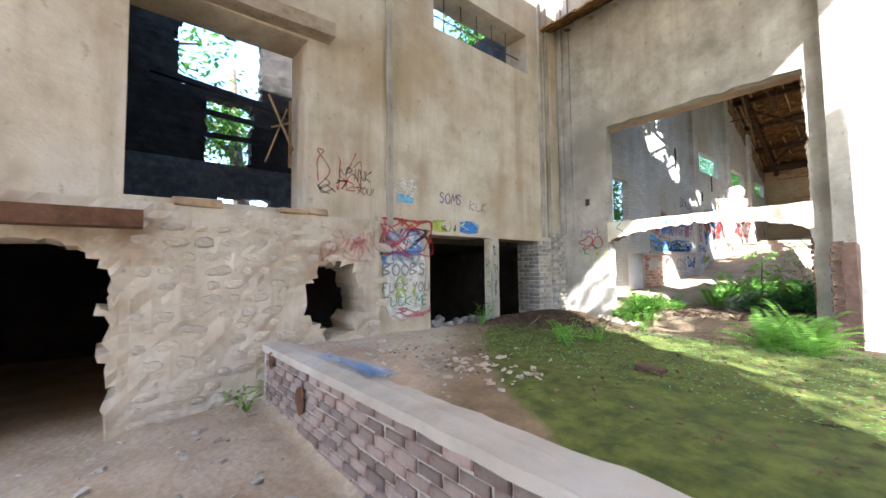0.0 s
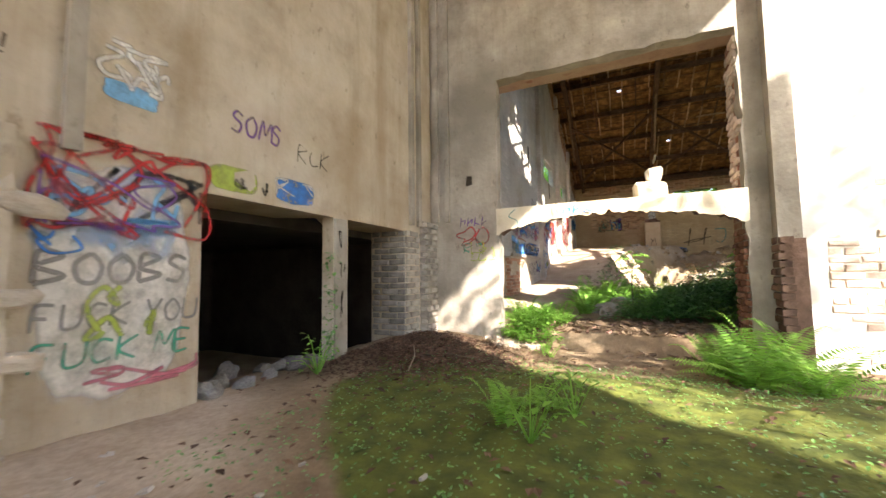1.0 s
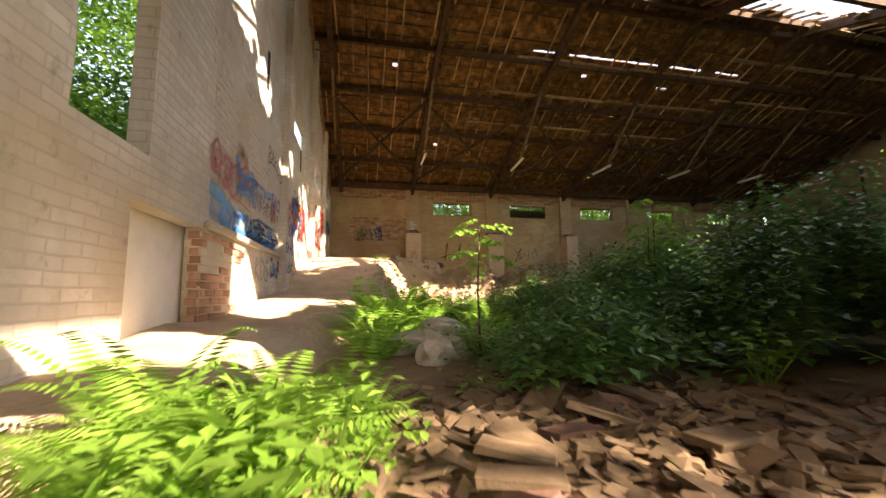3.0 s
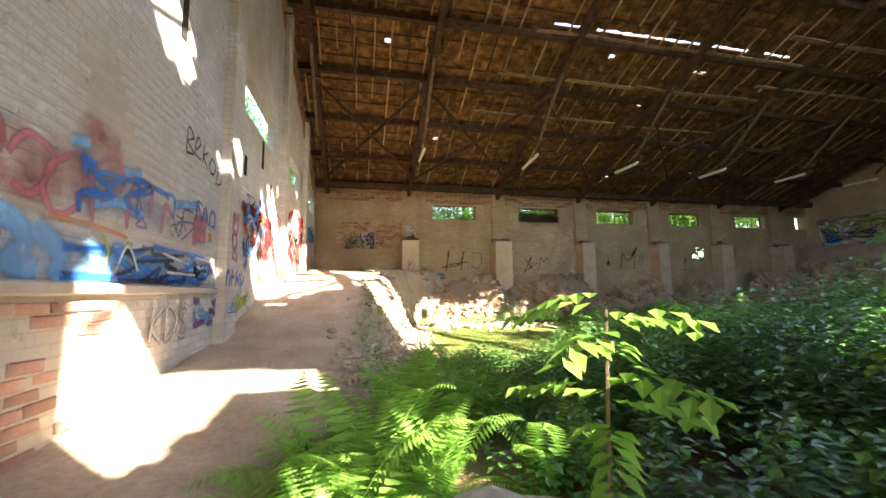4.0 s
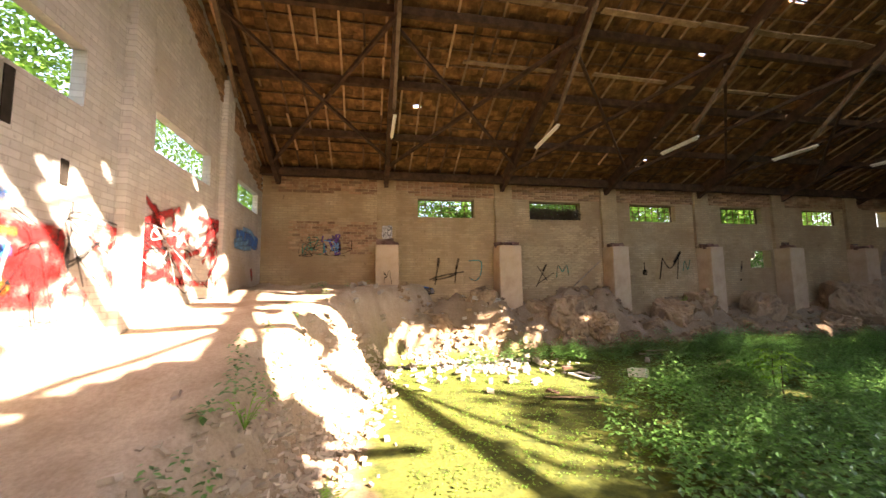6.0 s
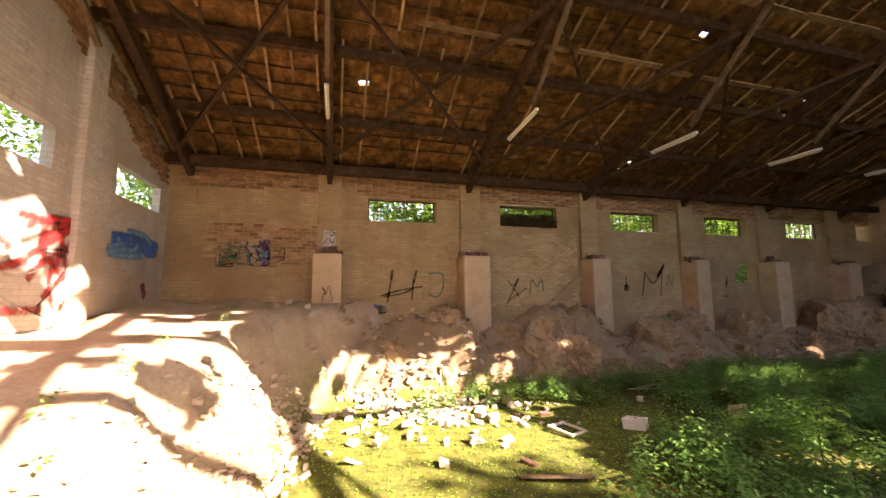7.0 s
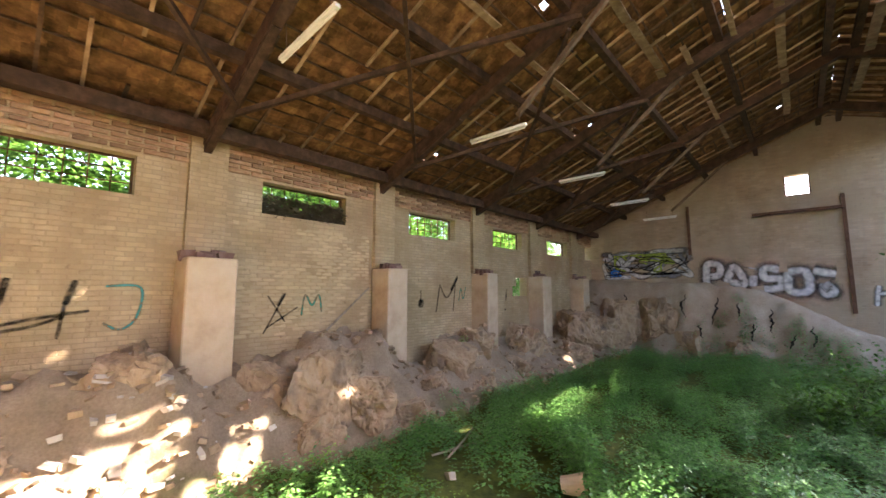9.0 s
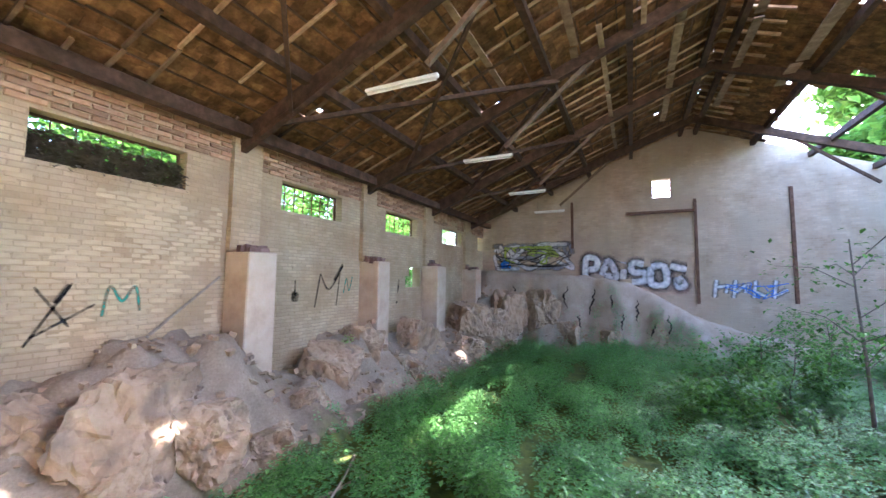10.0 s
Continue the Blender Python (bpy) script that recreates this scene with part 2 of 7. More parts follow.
M_LEAF = mat("nettle_leaf", [(0.08, 0.2, 0.045), (0.12, 0.28, 0.066), (0.18, 0.37, 0.1)], 1.2, 0.3, 0.0, 20, rnd=0.45, trans=0.35, spec=0.9)
M_FERN = mat("fern_green", [(0.15, 0.32, 0.05), (0.23, 0.44, 0.075), (0.32, 0.53, 0.11)], 3, 0.5, 0.0, 20, rnd=0.3, trans=0.5)
M_TREELEAF = mat("tree_leaf", [(0.05, 0.13, 0.02), (0.09, 0.2, 0.03), (0.14, 0.27, 0.05)], 1.5, 0.55, 0.0, 20, rnd=0.4, trans=0.45)
M_BARK = mat("bark", [(0.07, 0.05, 0.035), (0.13, 0.1, 0.07), (0.18, 0.14, 0.1)], 6, 0.95, 0.6, 25)
M_DRYLEAF = mat("dead_leaf_litter", [(0.06, 0.034, 0.022), (0.12, 0.07, 0.045), (0.22, 0.135, 0.085)], 9, 0.92, 0.3, 30, rnd=0.5)


def ground_mat():
    """Earth with moss patches: colour by noise, thick moss away from the trodden clay."""
    m = mat("mossy_earth", [(0.16, 0.112, 0.066), (0.25, 0.18, 0.11), (0.35, 0.265, 0.17)], 1.8, 0.96, 0.6, 16)
    n, l = m.node_tree.nodes, m.node_tree.links
    bsdf = n["Principled BSDF"]
    col = bsdf.inputs["Base Color"].links[0].from_socket
    tc = n.new("ShaderNodeTexCoord")
    at = n.new("ShaderNodeAttribute")
    at.attribute_name = "moss"
    ns = n.new("ShaderNodeTexNoise")
    ns.inputs["Scale"].default_value, ns.inputs["Detail"].default_value = 2.3, 8
    l.new(tc.outputs["Object"], ns.inputs["Vector"])
    ad = n.new("ShaderNodeMath")
    l.new(at.outputs["Fac"], ad.inputs[0])
    l.new(ns.outputs["Fac"], ad.inputs[1])
    mr = n.new("ShaderNodeMapRange")
    mr.inputs["From Min"].default_value, mr.inputs["From Max"].default_value = 0.85, 1.1
    l.new(ad.outputs[0], mr.inputs["Value"])
    gr = n.new("ShaderNodeTexNoise")
    gr.inputs["Scale"].default_value, gr.inputs["Detail"].default_value = 7, 8
    l.new(tc.outputs["Object"], gr.inputs["Vector"])
    rp = n.new("ShaderNodeValToRGB")
    rp.color_ramp.elements[0].position, rp.color_ramp.elements[1].position = 0.32, 0.68
    rp.color_ramp.elements[0].color, rp.color_ramp.elements[1].color = (0.06, 0.078, 0.018, 1), (0.15, 0.168, 0.034, 1)
    l.new(gr.outputs["Fac"], rp.inputs["Fac"])
    mx = n.new("ShaderNodeMix")
    mx.data_type = "RGBA"
    l.new(mr.outputs[0], mx.inputs[0])
    l.new(col, mx.inputs[6])
    l.new(rp.outputs[0], mx.inputs[7])
    du = n.new("ShaderNodeAttribute")
    du.attribute_name = "dust"
    m2 = n.new("ShaderNodeMix")
    m2.data_type = "RGBA"
    l.new(du.outputs["Fac"], m2.inputs[0])
    l.new(mx.outputs[2], m2.inputs[6])
    dr = n.new("ShaderNodeValToRGB")
    dr.color_ramp.elements[0].position, dr.color_ramp.elements[1].position = 0.3, 0.7
    dr.color_ramp.elements[0].color, dr.color_ramp.elements[1].color = (0.41, 0.31, 0.215, 1), (0.57, 0.465, 0.35, 1)
    l.new(ns.outputs["Fac"], dr.inputs["Fac"])
    l.new(dr.outputs[0], m2.inputs[7])
    # grit
    gn, gm = n.new("ShaderNodeTexNoise"), n.new("ShaderNodeMix")
    gn.inputs["Scale"].default_value, gn.inputs["Detail"].default_value, gn.inputs["Roughness"].default_value = 26, 6, 0.8
    l.new(tc.outputs["Object"], gn.inputs["Vector"])
    gr2 = n.new("ShaderNodeValToRGB")
    gr2.color_ramp.elements[0].position, gr2.color_ramp.elements[1].position = 0.35, 0.6
    gr2.color_ramp.elements[0].color, gr2.color_ramp.elements[1].color = (0.68, 0.66, 0.63, 1), (1.0, 1.0, 1.0, 1)
    l.new(gn.outputs["Fac"], gr2.inputs["Fac"])
    gm.data_type, gm.blend_type = "RGBA", "MULTIPLY"
    gm.inputs[0].default_value = 0.8
    l.new(m2.outputs[2], gm.inputs[6])
    l.new(gr2.outputs[0], gm.inputs[7])
    l.new(gm.outputs[2], bsdf.inputs["Base Color"])
    return m


M_GROUND = ground_mat()


# ---- building blocks ----
def mesh_ob(name, bm, material, parent=None, label="", smooth=False):
    me = bpy.data.meshes.new(name)
    bm.to_mesh(me)
    bm.free()
    me.materials.append(material)
    if smooth:
        me.polygons.foreach_set("use_smooth", [True] * len(me.polygons))
    ob = new(name, me)
    if parent:
        ob.parent = parent
    if label:
        ob["label"] = label
    return ob


part = mesh_ob


def data_ob(name, verts, faces, material, parent=None, smooth=False):
    me = bpy.data.meshes.new(name)
    me.from_pydata(verts, [], faces)
    me.update()
    me.materials.append(material)
    if smooth:
        me.polygons.foreach_set("use_smooth", [True] * len(me.polygons))
    ob = new(name, me)
    if parent:
        ob.parent = parent
    return ob


def box(bm, lo, hi, jitter=0.0, bevel=0.0):
    """An upright box between two corners, its corners moved a little."""
    made = bmesh.ops.create_cube(bm, size=1.0)
    vs = made["verts"]
    for v in vs:
        v.co = Vector([lo[i] if v.co[i] < 0 else hi[i] for i in range(3)]) + Vector([RND.uniform(-jitter, jitter) for _ in range(3)])
    if bevel:
        es = list({e for v in vs for e in v.link_edges})
        bmesh.ops.bevel(bm, geom=es, offset=bevel, segments=1, affect="EDGES")
    return vs


def beam(bm, a, b, w, h, up=(0, 0, 1), bevel=0.0):
    """A squared timber from a to b, w wide and h high."""
    a, b = Vector(a), Vector(b)
    d = (b - a).normalized()
    side = d.cross(Vector(up))
    side = side.normalized() if side.length > 1e-4 else Vector((1, 0, 0))
    top = side.cross(d)
    vs = []
    for p in (a, b):
        for s, t in ((-1, -1), (1, -1), (1, 1), (-1, 1)):
            vs.append(bm.verts.new(p + side * (s * w / 2) + top * (t * h / 2)))
    for f in ((3, 2, 1, 0), (4, 5, 6, 7), (0, 1, 5, 4), (1, 2, 6, 5), (2, 3, 7, 6), (3, 0, 4, 7)):
        bm.faces.new([vs[i] for i in f])
    return vs


def tube(bm, points, r0, r1=None, sides=6):
    """A round, tapering rod along a line of points."""
    r1 = r0 if r1 is None else r1
    rings = []
    pts = [Vector(p) for p in points]
    for i, p in enumerate(pts):
        d = (pts[min(i + 1, len(pts) - 1)] - pts[max(i - 1, 0)]).normalized()
        a = d.orthogonal().normalized()
        b = d.cross(a)
        r = r0 + (r1 - r0) * i / max(1, len(pts) - 1)
        rings.append([bm.verts.new(p + (a * math.cos(k * 2 * math.pi / sides) + b * math.sin(k * 2 * math.pi / sides)) * r) for k in range(sides)])
    for r, s in zip(rings, rings[1:]):
        for k in range(sides):
            bm.faces.new((r[k], r[(k + 1) % sides], s[(k + 1) % sides], s[k]))
    bm.faces.new(rings[0][::-1])
    bm.faces.new(rings[-1])


def steps(lo, hi, size, *cuts):
    """Grid lines from lo to hi about size apart that pass through every cut."""
    marks = sorted({lo, hi, *(c for c in cuts if lo < c < hi)})
    out = []
    for a, b in zip(marks, marks[1:]):
        k = max(1, round((b - a) / size))
        out += [a + (b - a) * i / k for i in range(k)]
    return out + [hi]


def nz(x, y, z=0.0):
    return noise.noise(Vector((x, y, z)))


def sheet_wall(name, us, vs, keep, place, thick, material, relief=None, ragged=0.0, label="", kind="structure", parent=None, back=None):
    """A wall of real thickness on a grid of (u, v), with the cells left out where keep is false. place(u, v, depth) gives the point,
    depth growing into the wall; relief(u, v) pushes the face outwards; ragged loosens the edges of broken openings."""
    nu, nv = len(us) - 1, len(vs) - 1
    solid = [[keep((us[i] + us[i + 1]) / 2, (vs[j] + vs[j + 1]) / 2) for j in range(nv)] for i in range(nu)]
    verts, faces, index = [], [], {}

    def vert(i, j, side):
        key = (i, j, side)
        if key not in index:
            u, v = us[i], vs[j]
            if ragged:
                near = [solid[a][b] for a in (i - 1, i) for b in (j - 1, j) if 0 <= a < nu and 0 <= b < nv]
                if not all(near) and any(near) and 0 < i < nu and 0 < j < nv:
                    u += ragged * nz(us[i] * 9, vs[j] * 9, side)
                    v += ragged * nz(us[i] * 9, vs[j] * 9, side + 7)
            d = 0.0 if side == 0 else (back(u, v) if back else thick)
            if side == 0 and relief:
                d -= relief(u, v)
            index[key] = len(verts)
            verts.append(place(u, v, d))
        return index[key]

    for i in range(nu):
        for j in range(nv):
            if not solid[i][j]:
                continue
            faces.append([vert(i, j, 0), vert(i + 1, j, 0), vert(i + 1, j + 1, 0), vert(i, j + 1, 0)])
            faces.append([vert(i, j + 1, 1), vert(i + 1, j + 1, 1), vert(i + 1, j, 1), vert(i, j, 1)])
            for di, dj, a, b in ((-1, 0, (i, j + 1), (i, j)), (1, 0, (i + 1, j), (i + 1, j + 1)), (0, -1, (i, j), (i + 1, j)), (0, 1, (i + 1, j + 1), (i, j + 1))):
                p, q = i + di, j + dj
                if not (0 <= p < nu and 0 <= q < nv) or not solid[p][q]:
                    faces.append([vert(*b, 0), vert(*a, 0), vert(*a, 1), vert(*b, 1)])
    ob = data_ob(name, verts, faces, material, parent)
    bm = bmesh.new()
    bm.from_mesh(ob.data)
    bmesh.ops.recalc_face_normals(bm, faces=bm.faces)
    bm.to_mesh(ob.data)
    bm.free()
    if kind and not parent:
        tagged(ob, label=label, kind=kind)
    return ob


def inside(u, v, *rects):
    return any(a < u < b and c < v < d for a, b, c, d in rects)


def brick_mesh(name, l, h, d, seed):
    r = random.Random(seed)
    bm = bmesh.new()
    vs = bmesh.ops.create_cube(bm, size=1.0)["verts"]
    for v in vs:
        v.co = Vector((v.co.x * l, v.co.y * d, v.co.z * h)) + Vector([r.uniform(-0.006, 0.006) for _ in range(3)])
    es = [e for e in bm.edges if all(v.co.y < 0 for v in e.verts)]
    bmesh.ops.bevel(bm, geom=es, offset=0.008, segments=1, affect="EDGES")
    me = bpy.data.meshes.new(name)
    bm.to_mesh(me)
    bm.free()
    return me


# ---- ground ----
def smooth(a, b, x):
    t = min(1.0, max(0.0, (x - a) / (b - a)))
    return t * t * (3 - 2 * t)


def lerp_at(table, x):
    for (x0, y0), (x1, y1) in zip(table, table[1:]):
        if x <= x1:
            return y0 + (y1 - y0) * min(1.0, max(0.0, (x - x0) / (x1 - x0)))
    return table[-1][1]


ROAD = ((0, 0.34), (4, 0.58), (7, 0.86), (8.2, 1.16), (9, 1.43), (11, 1.8), (15, 2.2), (17, 2.3))
FOOT = ((0, -1.2), (4, -1.9), (5.7, -2.25), (6.7, -2.4), (8, -2.6), (9.5, -2.85), (11.4, -3.15), (13.3, -3.4), (15, -4.2), (17, -6.0))
RUBBLE_AT = ((-24.5, 2.9), (-23, 2.5), (-21.5, 1.9), (-20.2, 1.6), (-19, 1.1), (-17.6, 0.9), (-16.2, 1.4), (-15, 0.95), (-14.2, 1.7), (-13.2, 1.55), (-12.4, 1.0), (-11.5, 1.1), (-10.8, 1.85), (-9.6, 1.95), (-8.2, 1.45), (-7.5, 1.3), (-6.8, 1.95), (-5.5, 1.6), (-4.8, 1.5), (-3, 1.65), (0, 1.9))
SOUTH = ((5, 0.5), (7, 0.9), (8.3, 1.35), (9.6, 2.1), (10.7, 2.65), (12.4, 2.9), (17, 3.15))


def ground(x, y):
    rough = 0.05 * nz(x * 1.1, y * 1.1, 3) + 0.02 * nz(x * 4, y * 4, 5)
    if x < 0.25:
        z = 0.28 + rough
        z += 0.06 * math.exp(-(((x + 1.0) / 0.9) ** 2 + ((y + 0.45) / 0.6) ** 2))
        z -= 0.17 * smooth(-2.2, -0.4, x) * smooth(-0.3, -1.6, y)
        if x < -5.41:
            z = -0.26 + 0.12 * smooth(-2.5, 0.0, y) * smooth(-7, -5.5, x) + rough
        if y > 0.3:
            z = -0.3 + rough
        return z
    z = 0.11 + 0.24 * smooth(0.8, 7.5, x) + rough
    low = z - rough
    foot = lerp_at(FOOT, x)
    crest = min(-0.75, foot + 0.62 + 0.03 * x)
    if y > 0.4:
        return 0.9 + rough
    bank = smooth(foot, crest, y + 0.22 * nz(x * 1.3, y * 1.3, 9)) * (1 - smooth(17, 18, x))
    z += (lerp_at(ROAD, x) - low) * bank + 4 * bank * (1 - bank) * (0.14 * abs(nz(x * 3.2, y * 3.2, 14)) + 0.09 * abs(nz(x * 7, y * 7, 15)) - 0.06)
    far = smooth(14.6, 16.4, x + 0.4 * nz(x * 1.5, y * 1.5, 2))
    heap = (lerp_at(RUBBLE_AT, y) - 0.32 + 0.2 * nz(x * 1.7, y * 1.7, 4) + 0.3 * abs(nz(x * 2.3, y * 2.3, 6))) * far
    if far > 0:
        near = noise.voronoi(Vector((x * 1.9, y * 1.9, 0.7)))[0]
        heap += far * (0.34 * min(0.4, near[1] - near[0]) + 0.12 * abs(nz(x * 5.5, y * 5.5, 16)) - 0.06)
    z = max(z, low + heap) if y < -2 else max(z, z + 0.15 * far * nz(x * 3, y * 3, 4))
    end = smooth(-22.3, -23.45, y + 0.25 * nz(x * 1.2, 0, 8))
    z = max(z, 0.3 + end * (lerp_at(SOUTH, x) + 0.12 * nz(x * 2.5, y * 2.5, 18)))
    return z


def moss_at(x, y):
    if x < 0:
        if x < -5.3:
            return 0.0
        m = smooth(0.0, 0.7, x + 4.0 - 0.95 * (y + 1.5) + 0.5 * nz(x * 1.3, y * 1.3)) * smooth(-0.2, -0.9, y + 0.4 * nz(x * 1.5, y))
        return m * (1 - 0.8 * smooth(-1.9, -0.9, x + 0.5 * nz(x * 2, y * 2)))
    return smooth(-22.3, -21.2, y) * 0.75 * smooth(3.5, 6.0, x) * smooth(-2.6, -3.6, y) * smooth(15.6, 14.6, x) + 0.3 * smooth(2, 1, x) * smooth(-3.5, -4.5, y)


def dust_at(x, y):
    if x < 0:
        if x < -5.3:
            return 1.0
        return max(smooth(0.15, -0.45, x + 4.0 - 0.95 * (y + 1.5) + 0.5 * nz(x * 1.3, y * 1.3)), smooth(-0.9, -0.2, y) * smooth(-3.3, -4.0, x))
    foot = lerp_at(FOOT, x)
    return max(smooth(foot, foot + 0.8, y), 0.3 * smooth(14.6, 15.6, x), 0.7 * smooth(-21.5, -22.5, y))


def build_ground():
    xs = steps(-70, -9, 6) [:-1] + steps(-9, 17.6, 0.13, -5.42, -5.4, 0.25)[:-1] + steps(17.6, 90, 6)
    ys = steps(-90, -25, 6)[:-1] + steps(-25, 0.5, 0.13)[:-1] + steps(0.5, 6, 1.0)[:-1] + steps(6, 70, 6)
    verts, faces, moss, dust = [], [], [], []
    for y in ys:
        for x in xs:
            verts.append((x, y, ground(x, y)))
            moss.append(moss_at(x, y))
            dust.append(dust_at(x, y))
    w = len(xs)
    for j in range(len(ys) - 1):
        for i in range(w - 1):
            k = j * w + i
            faces.append((k, k + 1, k + w + 1, k + w))
    ob = data_ob("ground", verts, faces, M_GROUND, smooth=True)
    for name, values in (("moss", moss), ("dust", dust)):
        at = ob.data.attributes.new(name, "FLOAT", "POINT")
        at.data.foreach_set("value", values)
    return tagged(ob, "trodden earth, moss and dry clay banks inside a ruin", "ground", kind="structure")


build_ground()


# ---- front hall: the plastered north wall over a rubble base ----
def stone_relief(u, v):
    row = math.floor(v / 0.16 + 0.4 * nz(u * 0.7, v * 2))
    return 0.03 * nz(u * 4.5 + row * 7.3, v * 6, row) + 0.022 * nz(u * 11, v * 11, 2)


def north_keep(x, z):
    if inside(x, z, (-6.55, -4.97, 1.76, 3.72), (-3.11, -0.92, 4.63, 5.36)):
        return False
    if inside(x, z, (-3.23, -2.0, -1, 1.58), (-1.8, -0.7, -1, 1.58)):
        return False
    return z > 1.7 or x > -4.1


sheet_wall("wall_north", steps(-13, 0.0, 0.22, -6.55, -4.97, -3.11, -0.92, -3.23, -2.0, -1.8, -0.7, -4.1), steps(-0.6, 9.0, 0.22, 1.76, 3.72, 4.63, 5.36, 1.58, 1.7),
           north_keep, lambda u, v, d: (u, d, v), 0.5, M_PLASTER, relief=lambda u, v: 0.012 * nz(u * 2, v * 2), back=lambda u, v: 0.13 if -2.05 < u < -1.75 and v < 1.7 else 0.5, label="stained beige plaster wall of a ruined hall")


def base_keep(x, z):
    e = 0.05 * nz(x * 6, z * 6, 1)
    if ((x + 4.66) / (0.34 + e)) ** 2 + ((z - 0.76) / (0.42 + e)) ** 2 < 1:
        return False
    if x < -6.63 + e * 2 and z < 1.36 + e and not (x > -6.95 and z > 1.36 - (x + 6.95) * 0.7):
        return x < -8.3
    return True


sheet_wall("wall_north_base", steps(-13, -4.1, 0.07), steps(-0.6, 1.7, 0.07), base_keep, lambda u, v, d: (u, d - 0.1, v), 0.6, M_RUBBLE,
           relief=stone_relief, ragged=0.06, label="rubble stone base of the wall with holes broken through it")

# dark rooms behind the north wall, their shade put into a near-black colour
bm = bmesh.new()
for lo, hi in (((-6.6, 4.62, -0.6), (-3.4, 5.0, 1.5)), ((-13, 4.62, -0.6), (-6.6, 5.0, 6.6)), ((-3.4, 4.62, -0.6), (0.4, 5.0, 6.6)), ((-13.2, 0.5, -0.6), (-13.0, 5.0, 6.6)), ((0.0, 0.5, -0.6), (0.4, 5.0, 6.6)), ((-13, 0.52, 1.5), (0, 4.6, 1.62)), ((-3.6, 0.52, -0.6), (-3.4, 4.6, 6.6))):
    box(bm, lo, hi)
tagged(mesh_ob("wall_back_rooms", bm, M_DARK), "near-black walls and floor giving the rooms behind their shade", kind="structure")


def rear_keep(x, z):
    e, f = 0.16 * nz(z * 2.2, 5), 0.14 * nz(x * 2.6, 8)
    return not (-5.75 + e < x < -4.22 + 0.4 * e and 4.74 < z < 6.15 + f or -5.3 < x < -4.42 + 0.7 * e and 3.32 + 0.5 * f < z < 4.6 or inside(x, z, (-5.1, -4.0, 2.5, 2.64)))


# split at 3.3: paler brick for the lit strip, near black for shade
for name, lo, hi, stuff, label in (("wall_rear", 1.62, 3.3, M_JAMB, "grey brick below a broken window, paler where light falls"), ("wall_rear_upper", 3.3, 6.6, M_DARK, "rear wall coloured near black for shade, with a broken window and a gap above")):
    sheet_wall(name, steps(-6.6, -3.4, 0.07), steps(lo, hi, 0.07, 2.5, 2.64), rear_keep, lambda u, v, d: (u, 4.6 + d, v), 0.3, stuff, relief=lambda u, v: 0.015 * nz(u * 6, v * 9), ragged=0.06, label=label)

# ---- front hall: the east wall with the arch ----
ARCH_L, ARCH_R = -0.97, -3.55


def arch_top(y):
    t = (y - ARCH_L) / (ARCH_R - ARCH_L)
    return 1.52 + 0.2 * math.sin(math.pi * min(1, max(0, t))) ** 0.6 + 0.02 * nz(y * 8, 0)


def east_keep(y, z):
    return not (ARCH_R < y < ARCH_L and z < 3.58)


sheet_wall("wall_east", steps(-3.9, 0.5, 0.14, ARCH_L, ARCH_R), steps(-0.3, 9.0, 0.14, 3.58), east_keep, lambda u, v, d: (d, u, v), 0.16, M_CONCRETE,
           relief=lambda u, v: 0.012 * nz(u * 2.5, v * 2.5), ragged=0.04, label="grey rendered wall with an arch and an opening above it")
bm = bmesh.new()
box(bm, (0.16, -3.9, -0.3), (0.5, ARCH_R, 3.56), 0.01)
box(bm, (0.17, -3.9, 3.59), (0.4, -0.6, 3.9), 0.008)
tagged(mesh_ob("wall_east_pier", bm, M_REDBRICK), "red brick pier behind the arch", kind="structure")
FW = [(-4.7 - 3.72 * k - 1.83, -4.7 - 3.72 * k, 4.375, 4.985) for k in range(6)]
# unseen gaps, cut so that sun reaches the path, ferns and sapling
sheet_wall("wall_shed_west", steps(-24.4, -3.9, 0.2, *(c for r in FW for c in r[:2]), -6.95, -4.85), steps(-0.3, 5.65, 0.12, 4.375, 4.985), lambda y, z: not inside(y, z, *FW[1:], (-6.95, -6.05, 4.15, 4.85), (-5.05, -4.75, 3.5, 3.85), (-5.75, -5.1, 3.65, 4.2)) and not (-7.0 < y < -4.75 and z > 4.36 + 0.95 * (-4.87 - y)), lambda u, v, d: (0.02 + d, u, v), 0.2, M_LIMEWASH,
           relief=lambda u, v: 0.012 * nz(u * 2.5, v * 2.5), label="flaking limewashed wall in full sun")

ys = steps(ARCH_R - 0.02, ARCH_L + 0.02, 0.035)
bm = bmesh.new()
rings = []
for y in ys:
    b = arch_top(y) + 0.035 * nz(y * 13, 3) + 0.03 * nz(y * 31, 7)
    t = 1.87 + 0.015 * nz(y * 5, 1)
    m = (b + t) / 2
    rings.append([bm.verts.new((-0.03 + 0.01 * nz(y * 4, z * 4), y, z)) for z in (b, m, t)] + [bm.verts.new((0.42, y, z)) for z in (t, m + 0.03, arch_top(y) + 0.08 + 0.06 * nz(y * 17, 5))]
                 + [bm.verts.new((x, y, arch_top(y) + 0.05 + 0.05 * nz(y * 15, x * 31) + 0.03 * nz(y * 37, x * 50))) for x in (0.32, 0.23, 0.14, 0.06)])
for r, s in zip(rings, rings[1:]):
    for k in range(10):
        f = bm.faces.new((r[k], r[(k + 1) % 10], s[(k + 1) % 10], s[k]))
        f.material_index = 1 if k >= 5 else 0
bm.faces.new(rings[0][::-1])
bm.faces.new(rings[-1])
bmesh.ops.recalc_face_normals(bm, faces=bm.faces)
arch_beam = mesh_ob("trim_arch_beam", bm, M_BEAM)
